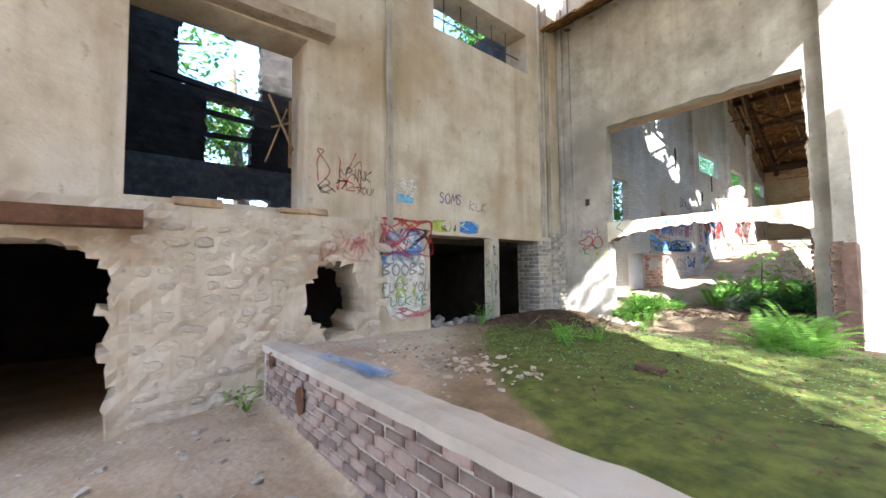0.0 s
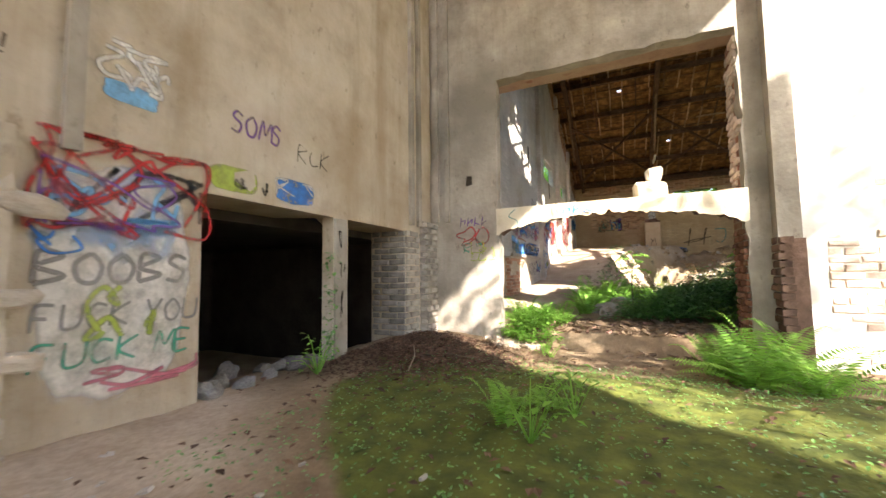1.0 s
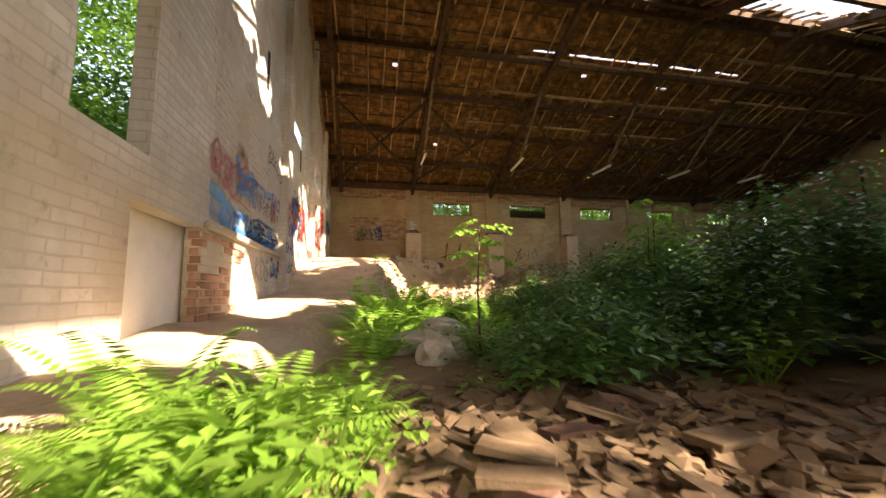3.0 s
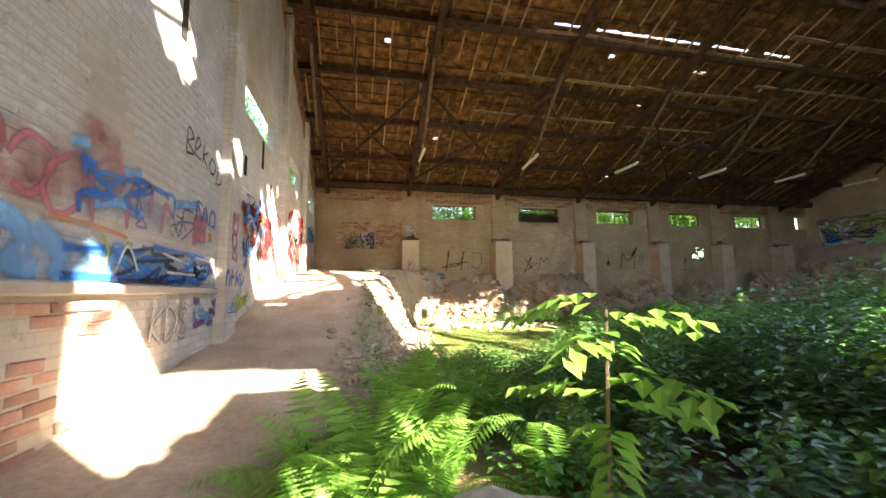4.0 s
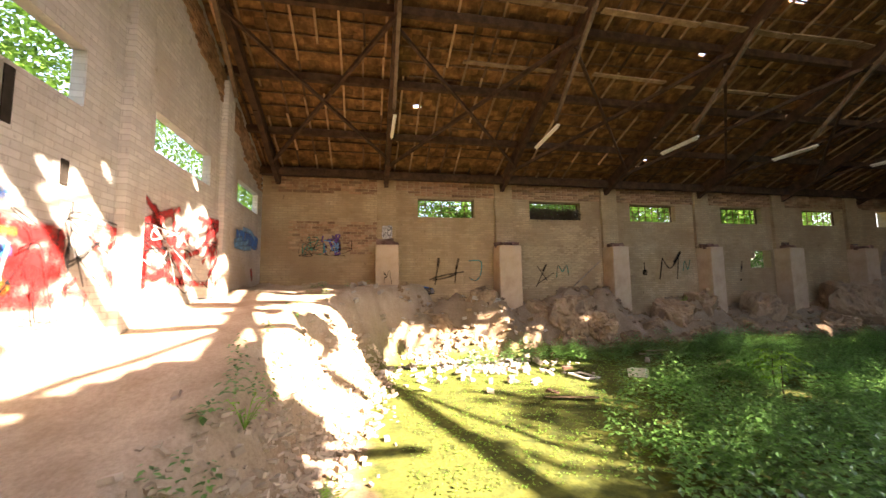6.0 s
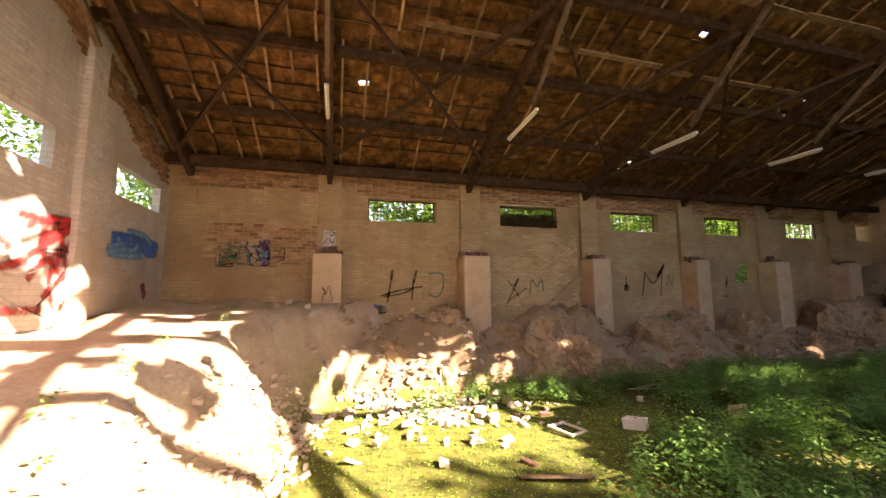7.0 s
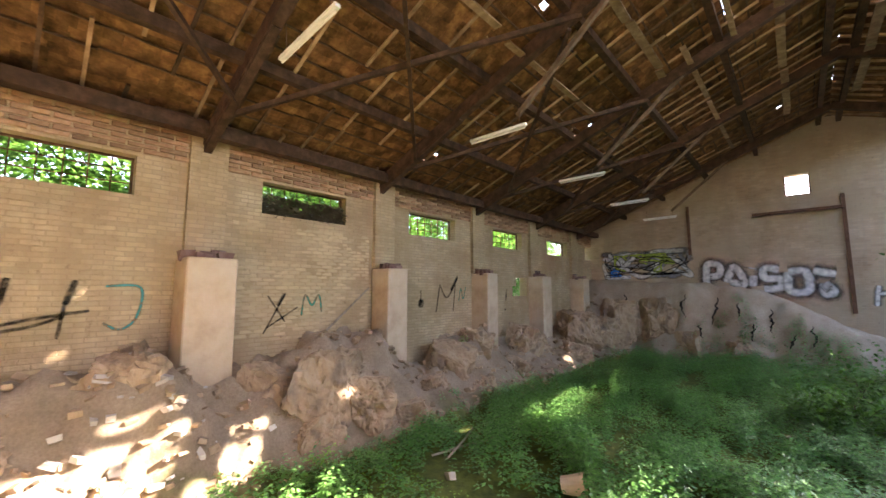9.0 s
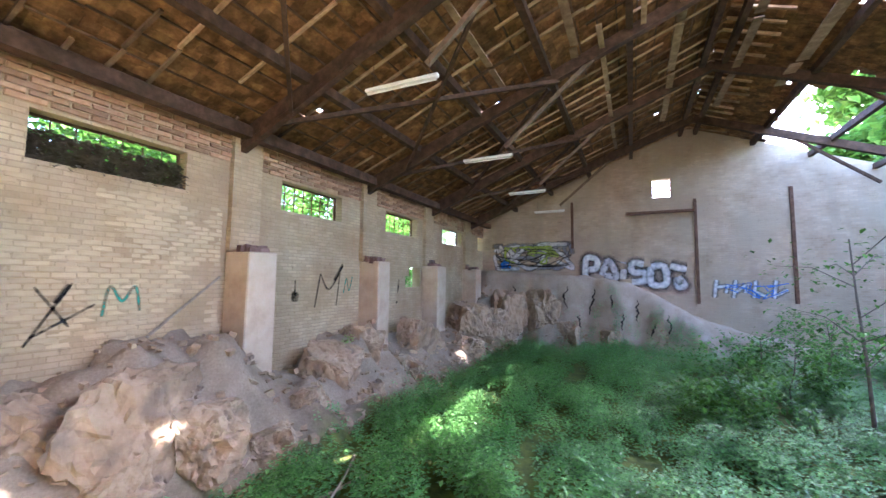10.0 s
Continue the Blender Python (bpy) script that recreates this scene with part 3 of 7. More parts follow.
# darker brick below: dirt, with the missing light put into its colour
arch_beam.data.materials.append(M_BRICKPIECE)
tagged(arch_beam, "limewashed flat arch beam with a crumbling lower edge", kind="structure")

# pilaster by the arch
bm = bmesh.new()
box(bm, (-0.16, -3.92, -0.2), (-0.002, -3.74, 6.6), 0.002)
tagged(mesh_ob("trim_pilaster", bm, M_CONCRETE), "worn grey pilaster beside the arch", kind="structure")
bm = bmesh.new()
for x in (-3.93, -0.62, -0.42):
    box(bm, (x, -0.05, 1.66), (x + 0.07, 0.0, 6.6), 0.004)
for y in (-0.3, -0.14):
    box(bm, (-0.05, y, 1.75), (0.0, y + 0.07, 6.6), 0.004)
tagged(mesh_ob("trim_ribs", bm, M_CONCRETE), "narrow vertical plaster ribs on the walls", kind="structure")

# unseen roof and far sides of the front hall, added to shape the sunlight
bm = bmesh.new()
box(bm, (-13.2, -6.4, 6.6), (-1.6, -0.8, 6.8))
box(bm, (-1.6, -4.2, 6.6), (0.5, -0.8, 6.8))
box(bm, (-13.2, 0.5, 6.6), (-6.2, 5.0, 6.8))
tagged(mesh_ob("ceiling_shade_front", bm, M_OLDWOOD), "unseen board ceiling added to shade the front hall", kind="structure")
bm = bmesh.new()
box(bm, (-13.2, -6.6, -0.6), (-6.1, -6.4, 6.6))
box(bm, (-13.4, -6.6, -0.6), (-13.2, -5.0, 6.6))
tagged(mesh_ob("wall_shade_south", bm, M_PLASTER), "unseen plaster walls added to shade the front hall", kind="structure")

# ---- the big shed ----
XF, YL, YE, RIDGE, EAVE, SLOPE = 16.91, -0.15, -24.0, 8.45, 5.62, 0.39


def roof_z(x):
    return EAVE + SLOPE * (RIDGE - abs(x - RIDGE))


LW = ((7.66, 9.72, 4.17, 4.82), (11.14, 13.15, 4.2, 4.8), (14.75, 16.5, 4.26, 4.82), (1.86, 2.62, 1.76, 3.1), (2.45, 3.6, 0.2, 1.42))
sheet_wall("wall_shed_north", steps(0.5, XF, 0.2, *(c for r in LW for c in r[:2])), steps(-0.3, 9.1, 0.2, *(c for r in LW for c in r[2:])),
           lambda x, z: z < roof_z(x) + 0.22 and not inside(x, z, *LW), lambda u, v, d: (u, YL + d, min(v, roof_z(u) + 0.1)), 0.15, M_WHITEBRICK,
           relief=lambda u, v: 0.008 * nz(u * 3, v * 3), label="whitewashed brick wall covered in graffiti")




# limewash white stands in for the sunlight on this recess
bm = bmesh.new()
box(bm, (2.3, YL + 0.17, -0.2), (3.75, YL + 0.37, 1.6), 0.004)
tagged(mesh_ob("wall_recess", bm, M_LIMEWASH), "back of a recess in the wall, white in place of sunlight", kind="structure")


def far_keep(y, z):
    if inside(y, z, *FW):
        return False
    return not (-17.95 < y < -17.0 and 2.75 < z < 3.1 + 0.25 * smooth(-17.0, -17.6, y)) and not (-19.48 < y < -19.3 and 2.95 < z < 3.4)


sheet_wall("wall_shed_east", steps(YE, YL, 0.2, *(c for r in FW for c in r[:2]), -17.95, -17.0, -19.48, -19.3), steps(-0.3, 5.75, 0.2, 4.375, 4.985, 2.75, 3.1, 2.95, 3.4), far_keep,
           lambda u, v, d: (XF + d, u, v), 0.3, M_YELLOWBRICK, relief=lambda u, v: 0.01 * nz(u * 3, v * 3), label="yellow limewashed brick wall with high windows")
sheet_wall("wall_shed_south", steps(0.0, XF + 0.4, 0.25, 9.05, 9.75), steps(-0.3, 9.1, 0.25, 6.36, 7.1), lambda x, z: z < roof_z(x) + 0.25 and not inside(x, z, (9.05, 9.75, 6.36, 7.1)),
           lambda u, v, d: (u, YE - d, min(v, roof_z(u) + 0.1)), 0.4, M_ENDBRICK, label="pale brick end wall with graffiti above a clay bank")


# ---- piers along the east wall ----
def pier(y0, y1):
    root = tagged(new("pier"), "smooth buff rendered pier with a broken brick top", "pier", "piers along the wall")
    root.location = (16.6, (y0 + y1) / 2, 0)
    w = (y1 - y0) / 2
    bm = bmesh.new()
    box(bm, (-0.29, -w, 0.2), (0.31, w, 3.44), 0.012, 0.02)
    part("shaft", bm, M_PIER, root)
    for i in range(11):
        bm = bmesh.new()
        a, b = RND.uniform(-0.24, 0.2), RND.uniform(-w, w - 0.15)
        h = RND.uniform(0.03, 0.16) * (1.3 if a > 0 else 0.7)
        box(bm, (a, b, 3.4), (a + 0.12, b + 0.2, 3.46 + h), 0.025)
        part("cap_brick", bm, M_BRICKPIECE, root)
    bm = bmesh.new()
    box(bm, (0.2, -0.29, 3.46), (0.31, 0.29, 5.6), 0.006)
    part("upper_strip", bm, M_YELLOWBRICK, root)
    return root


for y0, y1 in ((-4.06, -3.4), (-7.86, -7.12), (-11.58, -10.98), (-15.24, -14.7), (-18.7, -18.05), (-22.2, -21.55)):
    pier(y0, y1)

# ---- windows of the east wall ----
def shed_window(r, k):
    y0, y1, z0, z1 = r
    root = tagged(new("window_" + str(k + 1)), "steel framed window without glass, greenery behind", kind="structure")
    root.location = (XF + 0.22, y0, z0)
    w, h = y1 - y0, z1 - z0
    bm = bmesh.new()
    for a, b in (((0, 0), (w, 0.035)), ((0, h - 0.035), (w, h)), ((0, 0.035), (0.035, h - 0.035)), ((w - 0.035, 0.035), (w, h - 0.035))):
        box(bm, (-0.02, a[0], a[1]), (0.02, b[0], b[1]))
    part("window_frame", bm, M_STEEL, root)
    for i in range(1, 7):
        bm = bmesh.new()
        box(bm, (-0.01, w * i / 7 - 0.008, 0.035), (0.01, w * i / 7 + 0.008, h - 0.035))
        part("bar", bm, M_STEEL, root)
    for i in (1, 2):
        bm = bmesh.new()
        box(bm, (-0.012, 0.035, h * i / 3 - 0.008), (0.008, w - 0.035, h * i / 3 + 0.008))
        part("bar", bm, M_STEEL, root)


for k, r in enumerate(FW):
    if k != 5:
        shed_window(r, k)

# ---- shed roof ----
TRUSS_Y = [-0.6] + [-3.72 - 3.72 * k for k in range(6)]


def roof_open(x, y):
    """True where the covering has fallen in; unseen holes are placed for sun patches."""
    n = 0.9 * nz(x * 0.9, y * 0.9, 11) + 0.5 * nz(x * 2.6, y * 2.6, 12)
    if x < (6.5 if -16 < y < -11 else 6.2) + n and y < -9.6 + n and not (-16.6 < y + 0.3 * n < -14.6 and 2.4 < x < 4.7 or -18.6 < y + 0.4 * n < -15.1 and 4.7 <= x < 7.5):
        return True
    if 5.6 < x < 8.2 and (-9.2 < y < -5.4 and nz(x * 1.5, y * 1.5, 31) > -0.1 or -16.2 < y < -11.6 and nz(x * 1.5, y * 1.5, 33) > -0.04):
        return True
    if x < 0.62 + 0.15 * n and -6.95 < y + 0.1 * n < -4.5:
        return True
    for cx, cy, rx, ry in ((4.6, -6.4, 1.6, 1.8), (4.45, -9.1, 0.75, 1.5), (6.6, -13.8, 1.5, 1.5), (0.5, -5.9, 0.2, 0.2)):
        if ((x - cx) / rx) ** 2 + ((y - cy) / ry) ** 2 + n < 0.9:
            return True
    for cx, cy, rx, ry in ((2.7, -3.2, 0.4, 0.35), (3.3, -4.1, 0.35, 0.35), (2.2, -2.4, 0.6, 0.4), (6.2, -9.6, 0.35, 0.9)):
        if ((x - cx) / rx) ** 2 + ((y - cy) / ry) ** 2 + 0.6 * n < 0.9:
            return True
    return False


def roof_slit(x, y):
    """True where a course has slipped and leaves a thin slit of sky."""
    return 1.6 < x - RIDGE < 1.8 and -14.5 < y < -6.6 and nz(y * 1.1, 19) > -0.22 or 2.4 < x - RIDGE < 2.6 and -13.0 < y < -7.4 and nz(y * 1.3, 29) > 0.25


def shed_roof():
    verts, faces = [], []
    tw, th = 0.21, 0.17
    run = 8.9
    c = 1 / math.sqrt(1 + SLOPE * SLOPE)
    for side in (-1, 1):
        s = 0.0
        while s < run / c:
            y = 0.2 + RND.uniform(0, 0.3)
            while y > YE - 0.4:
                d = s + RND.uniform(-0.012, 0.012)
                x = RIDGE + side * d * c
                w = tw * RND.uniform(0.85, 1.1)
                if not roof_open(x, y) and RND.random() > 0.0015:
                    z = EAVE + SLOPE * (RIDGE - d * c) + 0.17
                    t0, t1 = RND.uniform(-0.015, 0.015), RND.uniform(-0.015, 0.015)
                    if roof_slit(x, y):
                        d += 0.13
                        x, z = RIDGE + side * d * c, EAVE + SLOPE * (RIDGE - d * c) + 0.17
                    x1, z1 = RIDGE + side * (d + th * 1.25) * c, z - SLOPE * th * 1.25 * c - 0.02
                    k = len(verts)
                    for (px, pz) in ((x, z), (x1, z1)):
                        for yy, tt in ((y, t0), (y - w * 1.03, t1)):
                            verts += [(px, yy, pz + tt), (px, yy, pz + tt + 0.03)]
                    faces += [(k, k + 2, k + 6, k + 4), (k + 1, k + 5, k + 7, k + 3), (k, k + 4, k + 5, k + 1), (k + 2, k + 3, k + 7, k + 6), (k, k + 1, k + 3, k + 2), (k + 4, k + 6, k + 7, k + 5)]
                y -= w
            s += th
    tagged(data_ob("ceiling_shed", verts, faces, M_TILE), "underside of an old clay tile roof, partly fallen in", kind="structure")


shed_roof()


def roof_frame():
    root = tagged(new("roof_frame"), "dark timber trusses, purlins and braces under the roof", "roof frame")
    for y in TRUSS_Y:
        for side in (-1, 1):
            bm = bmesh.new()
            beam(bm, (RIDGE + side * 8.4, y, roof_z(RIDGE + 8.4) - 0.16), (RIDGE, y, roof_z(RIDGE) - 0.16), 0.15, 0.24)
            part("principal_rafter", bm, M_TIMBER, root)
            bm = bmesh.new()
            beam(bm, (RIDGE + side * 4.6, y, 6.0), (RIDGE + side * 2.6, y, roof_z(RIDGE + 2.6) - 0.2), 0.07, 0.08)
            part("strut", bm, M_STRUT if side > 0 else M_TIMBER, root)
            bm = bmesh.new()
            beam(bm, (RIDGE + side * 8.4, y, 5.3), (RIDGE + side * 5.9, y, roof_z(RIDGE + 5.9) - 0.25), 0.12, 0.14)
            part("knee_brace", bm, M_TIMBER, root)
    for side in (-1, 1):
        for d in (0.25, 2.0, 3.6, 5.2, 6.8, 8.3):
            x = RIDGE + side * d
            for a, b in (((0.0, -4.45), (-7.1, YE)) if x < 1 else ((0.0, -10.6), (-15.2, YE)) if x < 6 else ((0.0, YE),)):
                bm = bmesh.new()
                beam(bm, (x, a, roof_z(x) - 0.02), (x, b, roof_z(x) - 0.02), 0.13, 0.17)
                part("purlin", bm, M_TIMBER, root)
        for a, b in zip(TRUSS_Y, TRUSS_Y[1:]):
            if side < 0 and a < -7:
                continue
            bm = bmesh.new()
            beam(bm, (RIDGE + side * 7.6, a, roof_z(RIDGE + 7.6) - 0.3), (RIDGE + side * 3.4, b, roof_z(RIDGE + 3.4) - 0.3), 0.07, 0.08)
            part("wind_brace", bm, M_TIMBER, root)
            if side > 0:
                bm = bmesh.new()
                beam(bm, (RIDGE + 7.2, b, roof_z(RIDGE + 7.2) - 0.36), (RIDGE + 3.6, a, roof_z(RIDGE + 3.6) - 0.36), 0.06, 0.07)
                part("wind_brace", bm, M_TIMBER, root)
    d = 0.4
    while d < 8.6:
        x = RIDGE + d
        y = -0.2
        while y > YE + 0.5:
            l = RND.uniform(2.2, 4.6)
            if RND.random() < 0.8:
                bm = bmesh.new()
                beam(bm, (x + RND.uniform(-0.03, 0.03), y, roof_z(x) + 0.105), (x + RND.uniform(-0.04, 0.04), max(YE, y - l), roof_z(x) + 0.1), 0.03, 0.025)
                part("lath", bm, M_LATH, root)
            y -= l
        d += 0.36
    y = -0.3
    while y > YE:
        for side in (-1, 1):
            if side < 0 and y < -4.9:
                bm = bmesh.new()
                beam(bm, (7.4 + 0.5 * nz(y, 3), y, roof_z(7.4) + 0.06), (RIDGE, y, roof_z(RIDGE) + 0.06), 0.07, 0.05)
                part("common_rafter", bm, M_BATTEN, root)
                continue
            # rafters in lengths, some lost or darkened
            d = 0.0
            while d < 8.5:
                e = min(8.6, d + RND.uniform(0.7, 2.3))
                k = RND.random()
                if k < 0.78:
                    bm = bmesh.new()
                    beam(bm, (RIDGE + side * d, y + RND.uniform(-0.03, 0.03), roof_z(RIDGE + d) + 0.05), (RIDGE + side * e, y + RND.uniform(-0.03, 0.03), roof_z(RIDGE + e) + 0.05), 0.045, 0.04)
                    part("common_rafter", bm, M_BATTEN if k < 0.5 else M_LATH, root)
                d = e + 0.02
        y -= 0.46
    # pale boards nailed under the purlins
    for x, y0, y1, w in ((11.46, -5.6, -14.6, 0.15), (12.8, -5.2, -10.2, 0.12), (12.85, -10.6, -14.4, 0.12), (10.2, -6.2, -15.0, 0.1), (10.95, -14.0, -21.6, 0.11), (9.5, -13.5, -21.0, 0.16), (8.0, -14.6, -21.0, 0.18), (6.9, -14.6, -19.2, 0.24)):
        y = y0
        while y > y1 + 0.3:
            e = max(y1, y - RND.uniform(1.6, 3.4))
            bm = bmesh.new()
            beam(bm, (x + RND.uniform(-0.03, 0.03), y, roof_z(x) - 0.16 + RND.uniform(-0.02, 0.02)), (x + RND.uniform(-0.03, 0.03), e, roof_z(x) - 0.16 + RND.uniform(-0.03, 0.02)), w, 0.03)
            part("purlin_board", bm, M_PALEBOARD, root, "pale weathered board")
            y = e - RND.uniform(0.02, 0.25)
    # steel rod frame by the first truss
    for a, b in (((9.2, -0.35, 6.9), (9.2, -1.6, 6.9)), ((10.6, -0.35, 6.4), (10.6, -1.7, 6.4)), ((9.2, -1.6, 6.9), (10.6, -1.7, 6.4)), ((9.2, -0.9, 6.9), (9.2, -0.9, 7.9)), ((9.2, -1.6, 6.9), (9.2, -1.6, 7.9)), ((10.6, -1.7, 6.4), (10.6, -1.7, 7.5))):
        bm = bmesh.new()
        tube(bm, [a, b], 0.02, sides=5)
        part("rod", bm, M_STEEL, root)
    bm = bmesh.new()
    beam(bm, (16.6, 0, 5.55), (16.6, YE, 5.55), 0.22, 0.2)
    part("wall_plate", bm, M_TIMBER, root)
    for a, b in ((0, -4.45), (-7.05, YE)):
        bm = bmesh.new()
        beam(bm, (0.35, a, 5.55), (0.35, b, 5.55), 0.22, 0.2)
        part("wall_plate", bm, M_TIMBER, root)
    return root


roof_frame()


def tube_lamp(x, y, z, yaw, tilt=0.0):
    root = tagged(new("tube_lamp"), "white fluorescent batten lamp, unlit, hanging from the truss", "lamp", "tube lamps")
    root.matrix_world = pose(x, y, z, 0, tilt, yaw)
    bm = bmesh.new()
    box(bm, (-0.58, -0.035, 0.0), (0.58, 0.035, 0.05), 0, 0.006)
    housing = part("housing", bm, M_TUBE, root)
    bm = bmesh.new()
    tube(bm, [(-0.55, 0, -0.03), (0.55, 0, -0.03)], 0.014, sides=8)
    part("glass_tube", bm, M_TUBE, housing)
    for s in (-1, 1):
        bm = bmesh.new()
        tube(bm, [(s * 0.45, 0, 0.05), (s * 0.45, 0, 0.42)], 0.006, sides=4)
        part("hanger", bm, M_STEEL, housing)
    return root


for k in range(6):
    tube_lamp(13.4, -3.72 - 3.66 * k, 5.72, (0, 2, 3, 0, -2, 0)[k], (0, 6, 1, 0, 0, 0)[k])


# ---- retaining wall by the pit ----
def low_wall():
    root = tagged(new("retaining_wall"), "low red brick retaining wall with a dusty flat top", "brick wall")
    bm = bmesh.new()
    box(bm, (-5.418, -6.3, -0.6), (-5.16, -0.06, 0.3))
    part("core", bm, M_DUST, root)
    bm = bmesh.new()
    n = 60
    rows = []
    for i in range(n + 1):
        y = -6.3 + 6.25 * i / n
        rows.append([bm.verts.new((x, y, z + 0.008 * nz(x * 9, y * 5))) for x, z in ((-5.45, 0.3), (-5.44, 0.355), (-5.3, 0.37), (-5.16 + 0.05 * nz(y * 4, 2), 0.35), (-5.1 + 0.06 * nz(y * 4, 2), 0.24))])
    for r, s in zip(rows, rows[1:]):
        for k in range(4):
            bm.faces.new((r[k], r[k + 1], s[k + 1], s[k]))
    bmesh.ops.recalc_face_normals(bm, faces=bm.faces)
    part("coping", bm, M_DUST, root, "dusty mortar coping")
    for y, z, r0 in ((-0.42, 0.26, 0.075), (-1.16, 0.07, 0.1)):
        bm = bmesh.new()
        mid = bm.verts.new((-5.44, y, z))
        ring = [bm.verts.new((-5.452, y + r0 * (1 + 0.5 * nz(k * 1.3, y * 7)) * math.cos(k * 0.449), z + r0 * (1 + 0.5 * nz(k * 1.3, z * 9)) * math.sin(k * 0.449))) for k in range(14)]
        for k in range(14):
            bm.faces.new((mid, ring[(k + 1) % 14], ring[k]))
        part("rust_spot", bm, M_STEEL, root, "rusty brown hole")
    return root


low_wall()


# ---- plants ----
def frond(verts, faces, base, yaw, length, lift, leaf=1.0, pairs=26):
    """One fern frond: an arching rib with tapering pairs of leaflets."""
    c, s = math.cos(yaw), math.sin(yaw)
    prev = None
    for i in range(pairs + 1):
        t = i / pairs
        r = length * t * (1 - 0.45 * lift) * (1 - 0.15 * t)
        z = length * lift * (1.45 * t - 0.8 * t * t) + 0.02 - 0.12 * length * t * t
        p = Vector((base[0] + c * r, base[1] + s * r, base[2] + z))
        if prev is not None:
            w = leaf * length * 0.2 * math.sin(math.pi * min(1, 0.12 + 0.88 * t)) ** 0.8 * (1.05 - 0.55 * t)
            along = (p - prev)
            for side in (-1, 1):
                out = Vector((-s * side, c * side, -0.18))
                k = len(verts)
                tip = prev + out * w + along * 0.9
                verts += [tuple(prev), tuple(prev + out * w * 0.45 - along * 0.1), tuple(tip), tuple(prev + out * w * 0.45 + along * 0.72)]
                faces.append((k, k + 1, k + 2, k + 3))
        prev = p


def fern(x, y, size=0.6, fronds=12, seed=0, material=None, label="bright green fern growing from the earth"):
    r = random.Random(seed)
    verts, faces = [], []
    for i in range(fronds):
        frond(verts, faces, (r.uniform(-0.06, 0.06), r.uniform(-0.06, 0.06), 0.0), i * 2 * math.pi / fronds + r.uniform(-0.3, 0.3), size * r.uniform(0.65, 1.1), r.uniform(0.3, 1.05))
    root = tagged(new("fern"), label, "fern", "ferns")
    root.location = (x, y, ground(x, y) - 0.02)
    data_ob("fronds", verts, faces, material or M_FERN, root)
    bm = bmesh.new()
    tube(bm, [(0, 0, -0.03), (0.01, 0, 0.05)], 0.035, 0.02)
    part("crown", bm, M_BARK, root)
    return root


FERNS = ((-2.8, -1.85, 0.4, 11), (-2.5, -2.0, 0.34, 9), (-0.3, -1.6, 0.34, 9), (0.7, -1.35, 0.62, 22), (1.0, -1.05, 0.7, 22), (0.45, -1.2, 0.52, 18), (1.15, -1.6, 0.55, 16), (0.8, -1.05, 0.6, 18), (1.3, -1.3, 0.6, 18), (-0.95, -3.3, 0.95, 18), (-0.62, -3.5, 0.95, 16), (-0.45, -3.15, 0.7, 12), (-1.2, -3.6, 0.85, 16),
         (2.75, -1.75, 0.7, 16), (3.3, -1.75, 1.0, 18), (3.7, -1.8, 1.1, 20), (4.2, -1.95, 1.15, 20), (4.6, -2.2, 1.1, 20), (3.95, -2.3, 0.9, 16), (4.8, -2.7, 0.8, 16), (5.3, -2.9, 0.8, 16), (2.9, -2.6, 0.75, 14), (3.9, -3.0, 0.75, 14), (6.0, -3.2, 0.7, 14), (6.5, -2.9, 0.6, 12), (2.5, -3.2, 0.7, 14), (5.9, -4.3, 0.7, 14),
         (5.1, -2.3, 1.0, 20), (5.5, -2.6, 1.05, 20), (5.95, -2.4, 0.85, 18), (5.0, -2.95, 0.9, 18), (6.35, -2.7, 0.7, 16), (7.3, -2.75, 0.65, 14), (7.05, -3.1, 0.7, 14), (8.3, -2.95, 0.5, 12))
for i, (x, y, s, n) in enumerate(FERNS):
    fern(x, y, s, n, i)



def leaf_stuff(name, spots, label, category, material, parent=None):
    """Many small folded leaves in one mesh: spots give place, size and heading."""
    verts, faces = [], []
    for (x, y, z, size, yaw, tilt) in spots:
        c, s = math.cos(yaw), math.sin(yaw)
        ct, st = math.cos(tilt), math.sin(tilt)
        k = len(verts)
        for a, b, h in ((0, 0, 0), (0.5, 0.32, 0.06), (1, 0, -0.1), (0.5, -0.32, 0.06)):
            u, w = a * size * ct - h * size * st, a * size * st + h * size * ct
            verts.append((x + c * u - s * b * size, y + s * u + c * b * size, z + w))
        faces += [(k, k + 1, k + 2), (k, k + 2, k + 3)]
    ob = data_ob(name, verts, faces, material, parent)
    if not parent:
        tagged(ob, label, category, kind="stuff")
    return ob


def nettle_bare(x, y):
    """How far the ground is left bare of nettles, from trodden moss patches."""
    return sum(a * math.exp(-(((x - cx) / rx) ** 2 + ((y - cy) / ry) ** 2)) for a, cx, cy, rx, ry in ((1.3, 11.7, -5.7, 2.8, 2.1), (1.1, 9.2, -4.8, 2.4, 1.2), (0.9, 7.4, -4.6, 1.2, 0.8), (0.9, 12.9, -9.6, 1.3, 1.0), (1.2, 12.3, -7.5, 1.5, 1.4)))


